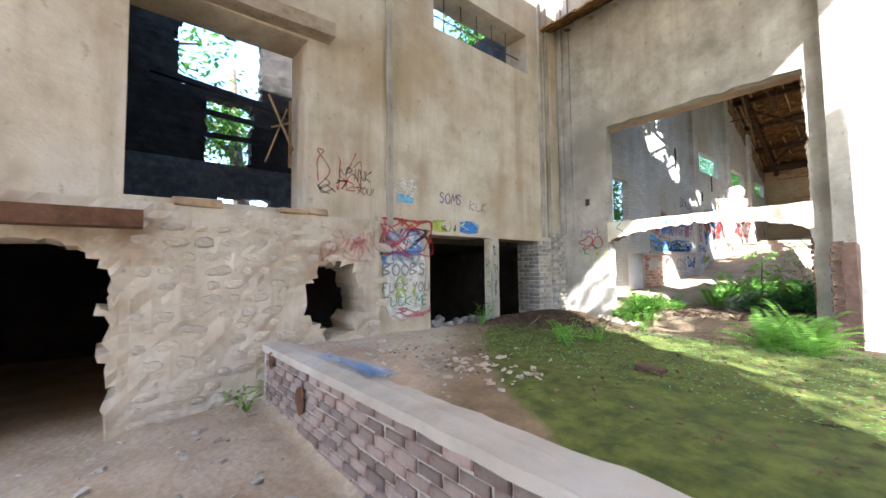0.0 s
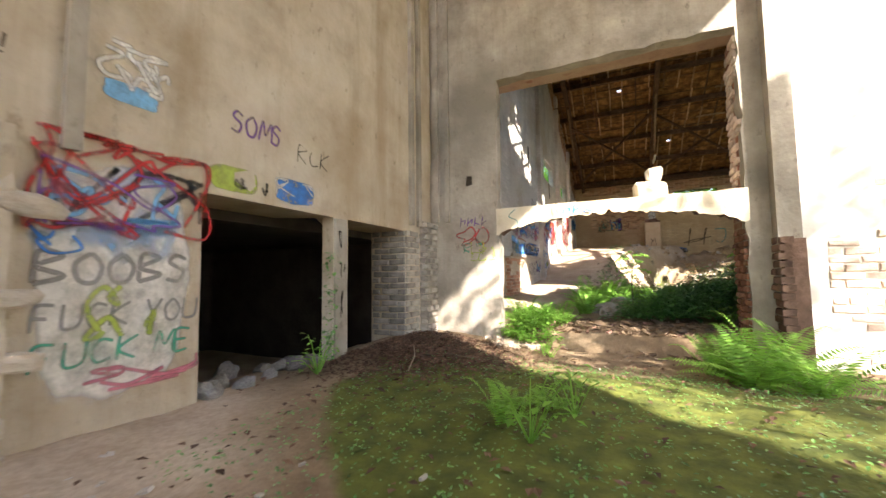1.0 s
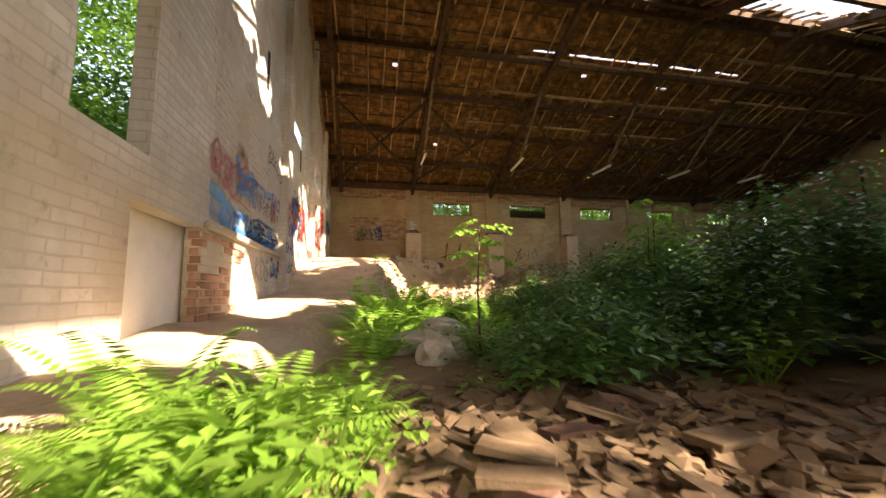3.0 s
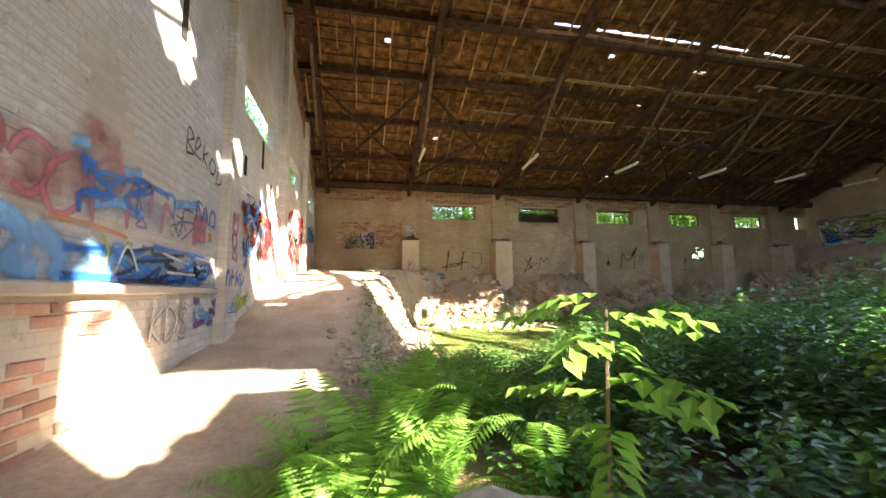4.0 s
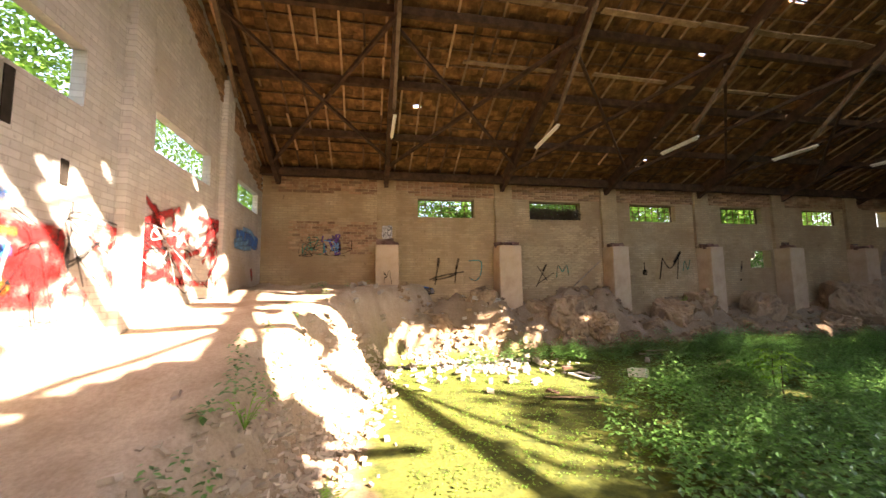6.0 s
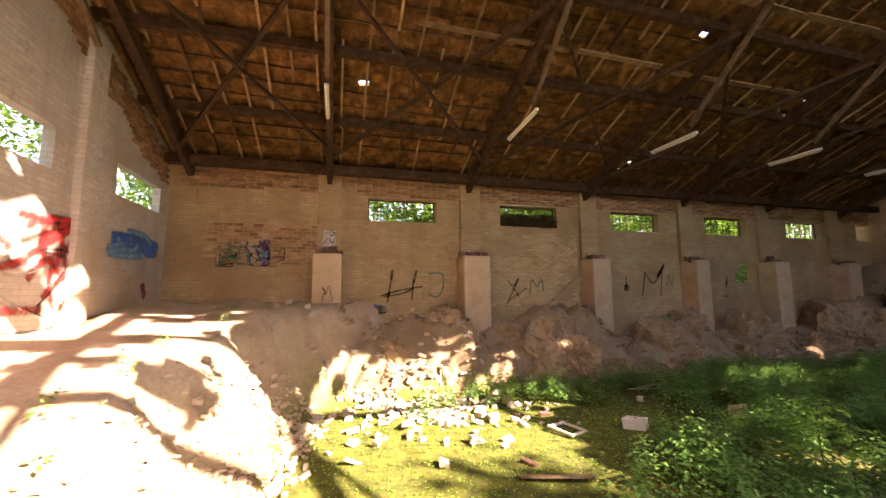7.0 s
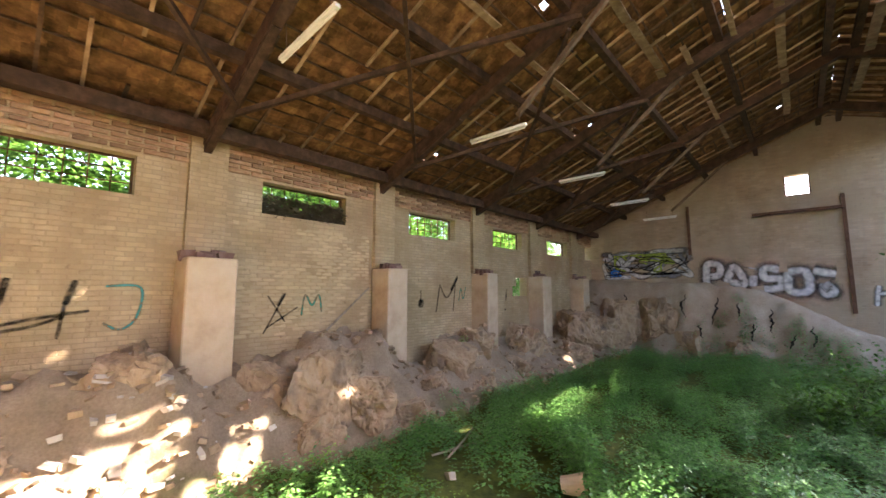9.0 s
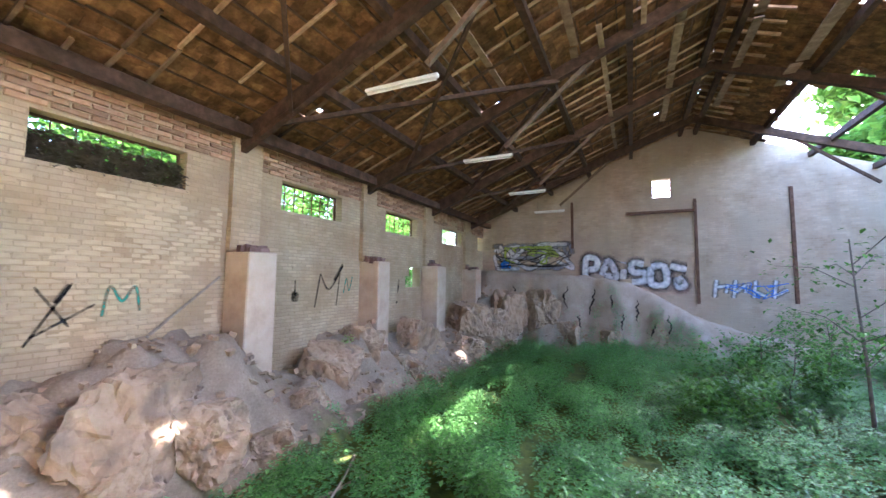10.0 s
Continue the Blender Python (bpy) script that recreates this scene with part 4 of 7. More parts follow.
def nettles():
    """Upright plants with pairs of drooping leaves, in uneven drifts."""
    r = random.Random(3)
    spots = []
    while len(spots) < 330000:
        x, y = 1.3 + 13.9 * r.random() ** 1.1, -1.9 - 21.1 * r.random() ** 1.2
        d = 0.2 * nz(x * 0.7, y * 0.7, 21)
        foot = lerp_at(FOOT, x) - 0.25 - 0.35 * smooth(6, 9, x)
        edge = smooth(foot, foot - 1.3, y + 2 * d) * smooth(15.3, 14.2, x + d)
        drift = nz(x * 1.3, y * 1.3, 25) + 0.6 * nz(x * 3.1, y * 3.1, 26)
        if r.random() > edge - nettle_bare(x, y) + 0.1 or r.random() > 0.5 + 1.3 * drift:
            continue
        tall = 0.34 + 0.3 * nz(x * 0.5, y * 0.5, 22) + 0.24 * drift + 0.55 * smooth(6.5, 4.0, x) * smooth(-3.0, -5.0, y) * smooth(-11.0, -8.0, y)
        top = max(0.1, tall * (0.4 + 0.6 * edge) * r.uniform(0.6, 1.3))
        g = ground(x, y)
        lean, way = r.uniform(0, 0.12), r.uniform(0, 6.3)
        levels = 4 + int(top * 7)
        turn = r.uniform(0, 6.3)
        for k in range(levels):
            t = 1 - 0.75 * k / levels
            size = r.uniform(0.058, 0.088) * (0.7 + 0.8 * (1 - t)) * (0.8 + 0.5 * min(1.0, top))
            for side in (0, math.pi):
                a = turn + side + r.uniform(-0.3, 0.3)
                spots.append((x + lean * t * math.cos(way) + 0.02 * math.cos(a), y + lean * t * math.sin(way) + 0.02 * math.sin(a), g + top * t + r.uniform(-0.01, 0.01), size, a, r.uniform(-0.45, 0.2)))
            turn += 1.57
    leaf_stuff("nettles", spots, "dense low nettles covering the shed floor", "nettles", M_LEAF)


nettles()


# ---- trees outside ----
def tree(x, y, h, seed, spread=2.4, leaves=2600, label="leafy broadleaf tree outside the ruin", z0=None, girth=0.035, leaf=(0.12, 0.24), kind=("tree", "trees outside")):
    r = random.Random(seed)
    root = tagged(new(kind[0]), label, kind[0], kind[1])
    root.location = (x, y, ground(x, y) - 0.1 if z0 is None else z0)
    bm = bmesh.new()
    top = Vector((r.uniform(-0.5, 0.5), r.uniform(-0.5, 0.5), h * 0.8))
    tube(bm, [(0, 0, 0), (0.05, 0.03, h * 0.3), top * 0.7, top], girth * h, 0.3 * girth * h, 8)
    ends = []
    for k in range(10):
        a, t = r.uniform(0, 6.3), r.uniform(0.25, 0.95)
        p = top * t
        q = p + Vector((math.cos(a), math.sin(a), r.uniform(0.1, 0.7))) * spread * r.uniform(0.5, 1.0)
        tube(bm, [p, (p + q) / 2 + Vector((0, 0, 0.15)), q], 0.3 * girth * h, 0.12 * girth * h, 5)
        ends += [q, (p + q) / 2]
    part("trunk", bm, M_BARK, root)
    spots = []
    for k in range(leaves):
        e = ends[k % len(ends)]
        spots.append((*(e + Vector((r.gauss(0, 0.42), r.gauss(0, 0.42), r.gauss(0, 0.36))) * spread * 0.45), r.uniform(*leaf), r.uniform(0, 6.3), r.uniform(-0.9, 0.6)))
    leaf_stuff("crown", spots, "", "", M_TREELEAF, root)
    return root


k = 0
for x in range(-12, 20, 4):
    tree(x + RND.uniform(-1, 1), 8.0 + RND.uniform(-0.8, 3), 9 + RND.uniform(-1, 2), 100 + k, *((2.8, 5200) if x > 0 else (2.4, 2600)), leaf=(0.2, 0.36) if x > 0 else (0.12, 0.24))
    k += 1
for y in range(-28, 4, 4):
    tree(21.0 + RND.uniform(0, 2), y + RND.uniform(-1, 1), 8 + RND.uniform(-1, 2), 100 + k, 2.6, 4200, leaf=(0.17, 0.3))
    k += 1
for x, y in ((-6, -17), (-1.5, -19), (3, -29), (9, -30), (-10, -12)):
    tree(x, y, 7, 100 + k)
    k += 1
# unseen tall trees, added to keep direct sun off the shed floor
for x, y, h in ((-3.5, -34, 22), (-6.5, -37.5, 22), (-4.0, -41, 22), (-9, -41, 24)):
    tree(x, y, h, 100 + k, 4.8, 9000, leaf=(0.5, 0.8), girth=0.018)
    k += 1
for x, y, h in ((-3.0, -15.2, 12.5), (-3.4, -18.8, 13), (-2.8, -22.6, 12.5), (-3.2, -26.5, 13), (-0.5, -29, 13), (-6.5, -21, 13)):
    tree(x, y, h, 100 + k, 3.0, 6500, leaf=(0.28, 0.48))
    k += 1
# more unseen crowns, set along the sun's path to nettles and moss
tree(-4.9, -26.0, 18.5, 160, 2.2, 7000, leaf=(0.3, 0.5), girth=0.018)
for x, y, h, seed in ((-6.4, -30.6, 24, 163), (-7.6, -33.6, 26, 164), (-4.2, -30.2, 21, 165)):
    tree(x, y, h, seed, 3.6, 9000, leaf=(0.45, 0.7), girth=0.018)
tree(-2.6, -27.6, 17.5, 161, 2.2, 6000, leaf=(0.3, 0.5), girth=0.018)
tree(-2.0, -18.4, 15.5, 162, 2.3, 2600, leaf=(0.28, 0.45), girth=0.018)



def shade_tree():
    """An unseen tree, added so that its outer limbs dapple the light under the arch."""
    r = random.Random(77)
    root = tagged(new("tree"), "unseen tree added to dapple the sunlight by the arch", "tree", "trees outside")
    root.location = (-8.6, -12.5, 0.2)
    o = Vector(root.location)
    bm = bmesh.new()
    tube(bm, [(0, 0, 0), (0.1, 0.1, 3.5), (0.3, 0.4, 6.5), (0.4, 0.6, 9)], 0.26, 0.06, 8)
    spots = []
    for c, n, sd in (((-6.7, -9.3, 6.4), 240, 0.5), ((-6.0, -9.0, 6.7), 200, 0.35), ((-5.2, -8.0, 6.5), 60, 0.4), ((-5.95, -7.0, 6.3), 170, 0.5), ((-6.6, -7.3, 6.9), 80, 0.4), ((-6.4, -8.2, 7.2), 60, 0.4), ((-7.6, -9.8, 5.6), 60, 0.4), ((-5.1, -9.5, 6.4), 330, 0.55), ((-8.4, -11.5, 8.5), 500, 0.9), ((-9.0, -13, 8.0), 500, 0.9), ((-9.2, -10.6, 6.7), 230, 0.55), ((-8.35, -10.75, 6.7), 230, 0.45)):
        q = Vector(c) - o
        tube(bm, [(0.25, 0.3, 5.0), (q + Vector((0.25, 0.3, 5.0))) / 2 + Vector((0, 0, 0.4)), q], 0.06, 0.015, 5)
        for _ in range(n):
            spots.append((q.x + r.gauss(0, sd), q.y + r.gauss(0, sd), q.z + r.gauss(0, sd * 0.8), r.uniform(0.12, 0.22), r.uniform(0, 6.3), r.uniform(-0.8, 0.6)))
    part("trunk", bm, M_BARK, root)
    leaf_stuff("crown", spots, "", "", M_TREELEAF, root)


shade_tree()
# unseen trunk on the sun line, added to shade the pilaster
bm = bmesh.new()
tube(bm, [(-5.75, -9.85, 0.1), (-5.7, -9.8, 3), (-5.6, -9.75, 6), (-5.65, -9.7, 8.5)], 0.2, 0.09, 10)
for q in ((-6.6, -10.4, 7.6), (-5.0, -10.3, 8.4), (-6.1, -9.0, 8.8)):
    tube(bm, [(-5.65, -9.75, 6.2), ((q[0] - 5.65) / 2, (q[1] - 9.75) / 2, q[2] - 0.6), q], 0.06, 0.02, 6)
tagged(mesh_ob("shade_trunk", bm, M_BARK), "unseen bare trunk added to shade the pilaster", "tree")
tree(7.0, -15.6, 4.4, 300, 1.3, 520, "thin sapling growing inside the shed", None, 0.008, (0.06, 0.13))
tree(5.6, -14.6, 3.6, 301, 1.2, 420, "thin sapling growing inside the shed", None, 0.008, (0.06, 0.13))

for i, (x, y, h) in enumerate(((7.6, -17.2, 1.7), (6.4, -19.0, 2.0), (8.6, -16.2, 1.3), (5.4, -21.5, 2.2), (7.4, -20.0, 1.6), (9.0, -15.0, 1.0))):
    tree(x, y, h, 320 + i, 0.9, 800, "leafy green shrub among the nettles", None, 0.012, (0.07, 0.14), ("shrub", "shrubs in the shed"))


def hedge(name, count, spot, label):
    r = random.Random(len(name))
    spots = []
    for _ in range(count):
        x, y, z = spot(r)
        spots.append((x, y, z, r.uniform(0.08, 0.18), r.uniform(0, 6.3), r.uniform(-0.8, 0.6)))
    leaf_stuff(name, spots, label, "foliage", M_TREELEAF)


hedge("east_thicket", 140000, lambda r: (19.3 + abs(r.gauss(0, 0.8)), r.uniform(-27, 2), 1.0 + 6.5 * r.random() ** 0.8), "sunlit thicket of leaves outside the high windows")
hedge("north_thicket", 140000, lambda r: (1 + 44 * r.random() ** 1.3, 3.0 + abs(r.gauss(0, 0.8)), 0.8 + 9.5 * r.random() ** 0.8), "sunlit thicket of leaves behind the shed")


def sapling(x, y, h, seed, label):
    """A thin stem with feathery compound leaves."""
    r = random.Random(seed)
    root = tagged(new("sapling"), label, "sapling", "saplings")
    root.location = (x, y, ground(x, y) - 0.02)
    bm = bmesh.new()
    tube(bm, [(0, 0, 0), (0.02, 0.01, h * 0.5), (0.03, -0.02, h)], 0.012, 0.005, 5)
    part("stem", bm, M_BARK, root)
    spots = []
    for k in range(9):
        a, z = k * 2.4 + r.uniform(-0.3, 0.3), h * (0.65 + 0.37 * k / 8)
        length = r.uniform(0.2, 0.32)
        for i in range(7):
            for side in (-1, 1):
                q = length * (i + 1) / 7
                spots.append((math.cos(a) * q, math.sin(a) * q, z + 0.35 * q - 1.7 * q * q + r.uniform(-0.02, 0.02), 0.075, a + side * 1.15 + r.uniform(-0.15, 0.15), -0.15 - 1.6 * q + r.uniform(-0.25, 0.25)))
    leaf_stuff("leaves", spots, "", "", M_FERN, root)
    return root


sapling(2.66, -2.53, 1.08, 1, "young sapling with feathery sunlit leaves")
sapling(2.8, -4.3, 1.35, 2, "tall young sapling with feathery leaves")
sapling(2.7, -4.15, 1.1, 4, "tall young sapling with feathery leaves")
sapling(9.6, -8.9, 0.8, 5, "young sapling among the nettles")
sapling(10.3, -9.6, 0.75, 6, "young sapling among the nettles")


def herb(x, y, seed, n=70, size=0.09, spread=0.3, label="leafy herb with round light green leaves", material=None):
    r = random.Random(seed)
    root = tagged(new("herb"), label, "herb", "herbs")
    root.location = (x, y, ground(x, y) - 0.01)
    spots = []
    for k in range(8):
        a = r.uniform(0, 6.3)
        q = Vector((math.cos(a) * spread * r.uniform(0.2, 0.8), math.sin(a) * spread * r.uniform(0.2, 0.8), r.uniform(0.12, 0.32)))
        bm = bmesh.new()
        tube(bm, [(0, 0, 0), q * 0.6 + Vector((0, 0, 0.05)), q], 0.005, 0.003, 4)
        part("stem", bm, M_FERN, root)
        for i in range(n // 8):
            p = q * r.uniform(0.45, 1.05)
            spots.append((p.x + r.uniform(-0.06, 0.06), p.y + r.uniform(-0.06, 0.06), p.z + r.uniform(-0.02, 0.06), size * r.uniform(0.6, 1.2), r.uniform(0, 6.3), r.uniform(-0.4, 0.3)))
    leaf_stuff("leaves", spots, "", "", material or M_FERN, root)


for i, (x, y, n, s) in enumerate(((-0.02, -1.28, 130, 0.085), (0.2, -1.5, 110, 0.08), (0.05, -1.12, 120, 0.075), (0.3, -1.2, 140, 0.06), (0.35, -1.45, 140, 0.06), (0.55, -1.3, 160, 0.05), (0.6, -1.55, 150, 0.05), (0.85, -1.35, 160, 0.05), (0.15, -1.32, 130, 0.07), (-3.0, -2.0, 60, 0.05), (-2.6, -2.15, 50, 0.05), (-5.65, -0.4, 60, 0.05), (-2.4, -0.2, 60, 0.05), (7.2, -1.9, 50, 0.05), (8.6, -2.2, 50, 0.05), (14.9, -8.6, 70, 0.06), (16.0, -13.2, 60, 0.06), (14.6, -5.2, 50, 0.05), (-0.6, -4.3, 80, 0.08), (0.9, -4.0, 90, 0.08), (1.3, -3.6, 80, 0.08))):
    herb(x, y, 400 + i, n, s)


# ---- graffiti ----
def paint_mat(name, rgb, cover=0.95):
    m = mat("spray_paint_" + name, [tuple(c * 0.8 for c in rgb), rgb, tuple(min(1, c * 1.15) for c in rgb)], 6, 0.7, 0.1, 40)
    # thin and flaked paint lets the wall through
    n, l = m.node_tree.nodes, m.node_tree.links
    tc, ns, mr = n.new("ShaderNodeTexCoord"), n.new("ShaderNodeTexNoise"), n.new("ShaderNodeMapRange")
    ns.inputs["Scale"].default_value, ns.inputs["Detail"].default_value, ns.inputs["Roughness"].default_value = 7.0, 8, 0.75
    l.new(tc.outputs["Object"], ns.inputs["Vector"])
    mr.inputs["From Min"].default_value, mr.inputs["From Max"].default_value = 0.3, 0.6
    mr.inputs["To Min"].default_value, mr.inputs["To Max"].default_value = 0.26 * cover, cover
    l.new(ns.outputs["Fac"], mr.inputs["Value"])
    clear, mx = n.new("ShaderNodeBsdfTransparent"), n.new("ShaderNodeMixShader")
    # a sprayed line fades towards its edge
    at, soft, mul = n.new("ShaderNodeAttribute"), n.new("ShaderNodeMapRange"), n.new("ShaderNodeMath")
    at.attribute_name = "edge"
    soft.interpolation_type = "SMOOTHSTEP"
    soft.inputs["From Max"].default_value = 0.75
    l.new(at.outputs["Fac"], soft.inputs["Value"])
    mul.operation = "MULTIPLY"
    l.new(soft.outputs[0], mul.inputs[0])
    l.new(mr.outputs[0], mul.inputs[1])
    l.new(mul.outputs[0], mx.inputs[0])
    l.new(clear.outputs[0], mx.inputs[1])
    l.new(n["Principled BSDF"].outputs[0], mx.inputs[2])
    l.new(mx.outputs[0], n["Material Output"].inputs["Surface"])
    return m


INK = {n: paint_mat(n, c) for n, c in dict(red=(0.42, 0.03, 0.03), black=(0.02, 0.02, 0.022), blue=(0.03, 0.19, 0.6), sky=(0.2, 0.48, 0.78), purple=(0.17, 0.07, 0.3), green=(0.03, 0.3, 0.2), lime=(0.4, 0.5, 0.08),
                                           white=(0.72, 0.7, 0.66), pink=(0.5, 0.16, 0.22), orange=(0.6, 0.2, 0.04), grey=(0.25, 0.24, 0.24), teal=(0.06, 0.35, 0.33)).items()}
INK["haze"] = paint_mat("haze", (0.2, 0.38, 0.68), 0.45)
INK["rose"] = paint_mat("rose", (0.5, 0.14, 0.13), 0.4)
ON_NORTH = lambda u, v, d: (u, -0.006 - d, v)
ON_BASE = lambda u, v, d: (u, -0.145 - d, v)
ON_EAST = lambda u, v, d: (-0.018 - d, u, v)
ON_SHED = lambda u, v, d: (u, YL - 0.026 - d, v)
ON_FAR = lambda u, v, d: (XF - 0.014 - d, u, v)
ON_END = lambda u, v, d: (u, YE + 0.014 + d, v)


def ribbon(verts, faces, pts, w, wall, depth):
    """A sprayed line of width w through the points on a wall: edge, middle, edge."""
    n = len(pts)
    k = len(verts)
    for i, (u, v) in enumerate(pts):
        a, b = pts[max(0, i - 1)], pts[min(n - 1, i + 1)]
        dx, dy = b[0] - a[0], b[1] - a[1]
        q = math.hypot(dx, dy) or 1
        e = w * (0.66 if 0 < i < n - 1 else 0.48)
        verts += [wall(u - dy / q * e, v + dx / q * e, depth), wall(u, v, depth), wall(u + dy / q * e, v - dx / q * e, depth)]
    for i in range(n - 1):
        j = k + 3 * i
        faces += [(j, j + 1, j + 4, j + 3), (j + 1, j + 2, j + 5, j + 4)]


def curve(pts, fine=5):
    """A smooth line through a few points."""
    out = []
    for i in range(len(pts) - 1):
        p0, p1, p2, p3 = pts[max(0, i - 1)], pts[i], pts[i + 1], pts[min(len(pts) - 1, i + 2)]
        for s in range(fine):
            t = s / fine
            out.append(tuple(0.5 * (2 * p1[c] + (p2[c] - p0[c]) * t + (2 * p0[c] - 5 * p1[c] + 4 * p2[c] - p3[c]) * t * t + (3 * p1[c] - p0[c] - 3 * p2[c] + p3[c]) * t ** 3) for c in (0, 1)))
    return out + [pts[-1]]


# a sprayed alphabet, each letter in a box one high
ABC = {
    "A": [[(0, 0), (0.35, 1), (0.7, 0)], [(0.15, 0.4), (0.55, 0.4)]], "B": [[(0, 0), (0, 1), (0.5, 0.85), (0, 0.52), (0.6, 0.25), (0, 0)]], "C": [[(0.6, 0.85), (0.2, 0.95), (0, 0.5), (0.2, 0.05), (0.6, 0.15)]],
    "D": [[(0, 0), (0, 1), (0.6, 0.6), (0.5, 0.2), (0, 0)]], "E": [[(0.55, 0.95), (0, 0.95), (0, 0), (0.55, 0)], [(0, 0.5), (0.45, 0.5)]], "F": [[(0.55, 0.95), (0, 0.95), (0, 0)], [(0, 0.5), (0.4, 0.5)]],
    "G": [[(0.6, 0.8), (0.2, 1), (0, 0.5), (0.2, 0.02), (0.6, 0.15), (0.6, 0.45), (0.35, 0.45)]], "H": [[(0, 0), (0, 1)], [(0.6, 0), (0.6, 1)], [(0, 0.5), (0.6, 0.5)]], "I": [[(0.1, 0), (0.1, 1)]], "J": [[(0, 1), (0.6, 1), (0.6, 0.3), (0.35, 0), (0.0, 0.15)]], "K": [[(0, 0), (0, 1)], [(0.6, 1), (0, 0.45), (0.6, 0)]],
    "M": [[(0, 0), (0.15, 1), (0.4, 0.35), (0.7, 1), (0.85, 0)]], "N": [[(0, 0), (0, 1), (0.6, 0), (0.6, 1)]], "O": [[(0.3, 1), (0, 0.6), (0.15, 0.05), (0.5, 0.05), (0.62, 0.55), (0.3, 1)]],
    "P": [[(0, 0), (0, 1), (0.55, 0.8), (0, 0.45)]], "R": [[(0, 0), (0, 1), (0.55, 0.8), (0, 0.5), (0.6, 0)]], "S": [[(0.55, 0.85), (0.2, 1), (0.05, 0.7), (0.5, 0.4), (0.4, 0.02), (0, 0.1)]], "T": [[(0, 1), (0.7, 1)], [(0.35, 1), (0.35, 0)]],
    "U": [[(0, 1), (0.05, 0.15), (0.35, 0), (0.6, 0.2), (0.6, 1)]], "X": [[(0, 0), (0.6, 1)], [(0, 1), (0.6, 0)]], "Y": [[(0, 1), (0.3, 0.5), (0.6, 1)], [(0.3, 0.5), (0.25, 0)]],
    "2": [[(0, 0.75), (0.3, 1), (0.6, 0.75), (0, 0), (0.65, 0)]], "0": [[(0.3, 1), (0, 0.5), (0.3, 0), (0.6, 0.5), (0.3, 1)]], "!": [[(0.1, 1), (0.1, 0.3)], [(0.1, 0.08), (0.12, 0.0)]], "'": [[(0, 1), (0, 0.8)]], " ": [],
}


def graffito(label, wall, jobs):
    """One sprayed piece: jobs are (ink, width, depth, lines)."""
    root = tagged(new("graffiti"), label, "graffiti", "graffiti on the walls")
    n = 0
    for ink, w, depth, lines in jobs:
        for pts in lines:
            verts, faces = [], []
            if w > 0:
                ribbon(verts, faces, curve(pts, 8), w, wall, depth + n * 0.0006)
            else:
                (u0, v0), (u1, v1) = pts
                m = 28
                for f in (0.85, 1.0):
                    for k in range(m):
                        a = 2 * math.pi * k / m
                        e = f * (1 / max(abs(math.cos(a)), abs(math.sin(a)))) ** 0.75 * (1 + 0.12 * nz(math.cos(a) * 2 + u0 * 3, math.sin(a) * 2, v0))
                        verts.append(wall((u0 + u1) / 2 + math.cos(a) * (u1 - u0) / 2 * e, (v0 + v1) / 2 + math.sin(a) * (v1 - v0) / 2 * e, depth + n * 0.0006))
                faces.append(tuple(range(m)))
                faces += [(k, (k + 1) % m, m + (k + 1) % m, m + k) for k in range(m)]
            ob = data_ob("spray_line" if w > 0 else "paint_patch", verts, faces, INK[ink], root)
            fade = [1.0 if i % 3 == 1 else 0.0 for i in range(len(verts))] if w > 0 else [1.0] * 28 + [0.0] * 28
            ob.data.attributes.new("edge", "FLOAT", "POINT").data.foreach_set("value", fade)
            n += 1
    return root


def word(text, u, v, height, step, way=1, slant=0.12, seed=1):
    """Letter lines for a word that starts at (u, v); way is the direction in which it reads."""
    r = random.Random(seed)
    lines = []
    for ch in text:
        for s in ABC[ch]:
            j = [(u + way * (x * step * 1.25 + y * slant * height) + r.uniform(-0.01, 0.01) * height, v + y * height + r.uniform(-0.03, 0.03) * height) for x, y in s]
            lines.append(j)
        u += way * step * (0.55 if ch in "I! '" else 1.0)
    return lines


def bars(count, u, v, height, step, way=1, slant=0.12, seed=1):
    """Plain strokes in place of letters that cannot be read."""
    r = random.Random(seed + 500)
    lines = []
    for _ in range(count):
        a, b = r.uniform(0.0, 0.9), r.uniform(0.1, 1.0)
        lines += [[(u, v), (u + way * slant * height, v + height)], [(u + way * step * 0.1, v + a * height), (u + way * step * 0.65, v + b * height)]]
        if r.random() < 0.6:
            lines.append([(u + way * step * 0.6, v + r.uniform(0, 0.3) * height), (u + way * (step * 0.6 + slant * height), v + r.uniform(0.6, 1.0) * height)])
        u += way * step
    return lines


def scrawl(u0, u1, v0, v1, n, seed, loops=5):
    """Loose loops that fill a patch of wall."""
    r = random.Random(seed)
    lines = []
    for _ in range(n):
        u, v = r.uniform(u0, u1), r.uniform(v0, v1)
        pts = [(u, v)]
        for _ in range(loops):
            u = min(max(u + r.uniform(-0.35, 0.35) * (u1 - u0), u0), u1)
            v = min(max(v + r.uniform(-0.6, 0.6) * (v1 - v0), v0), v1)
            pts.append((u, v))
        lines.append(pts)
    return lines


def blob(u0, u1, v0, v1, n=1):
    """One ragged patch of paint, as its two corners."""
    return [[(u0, v0), (u1, v1)]]



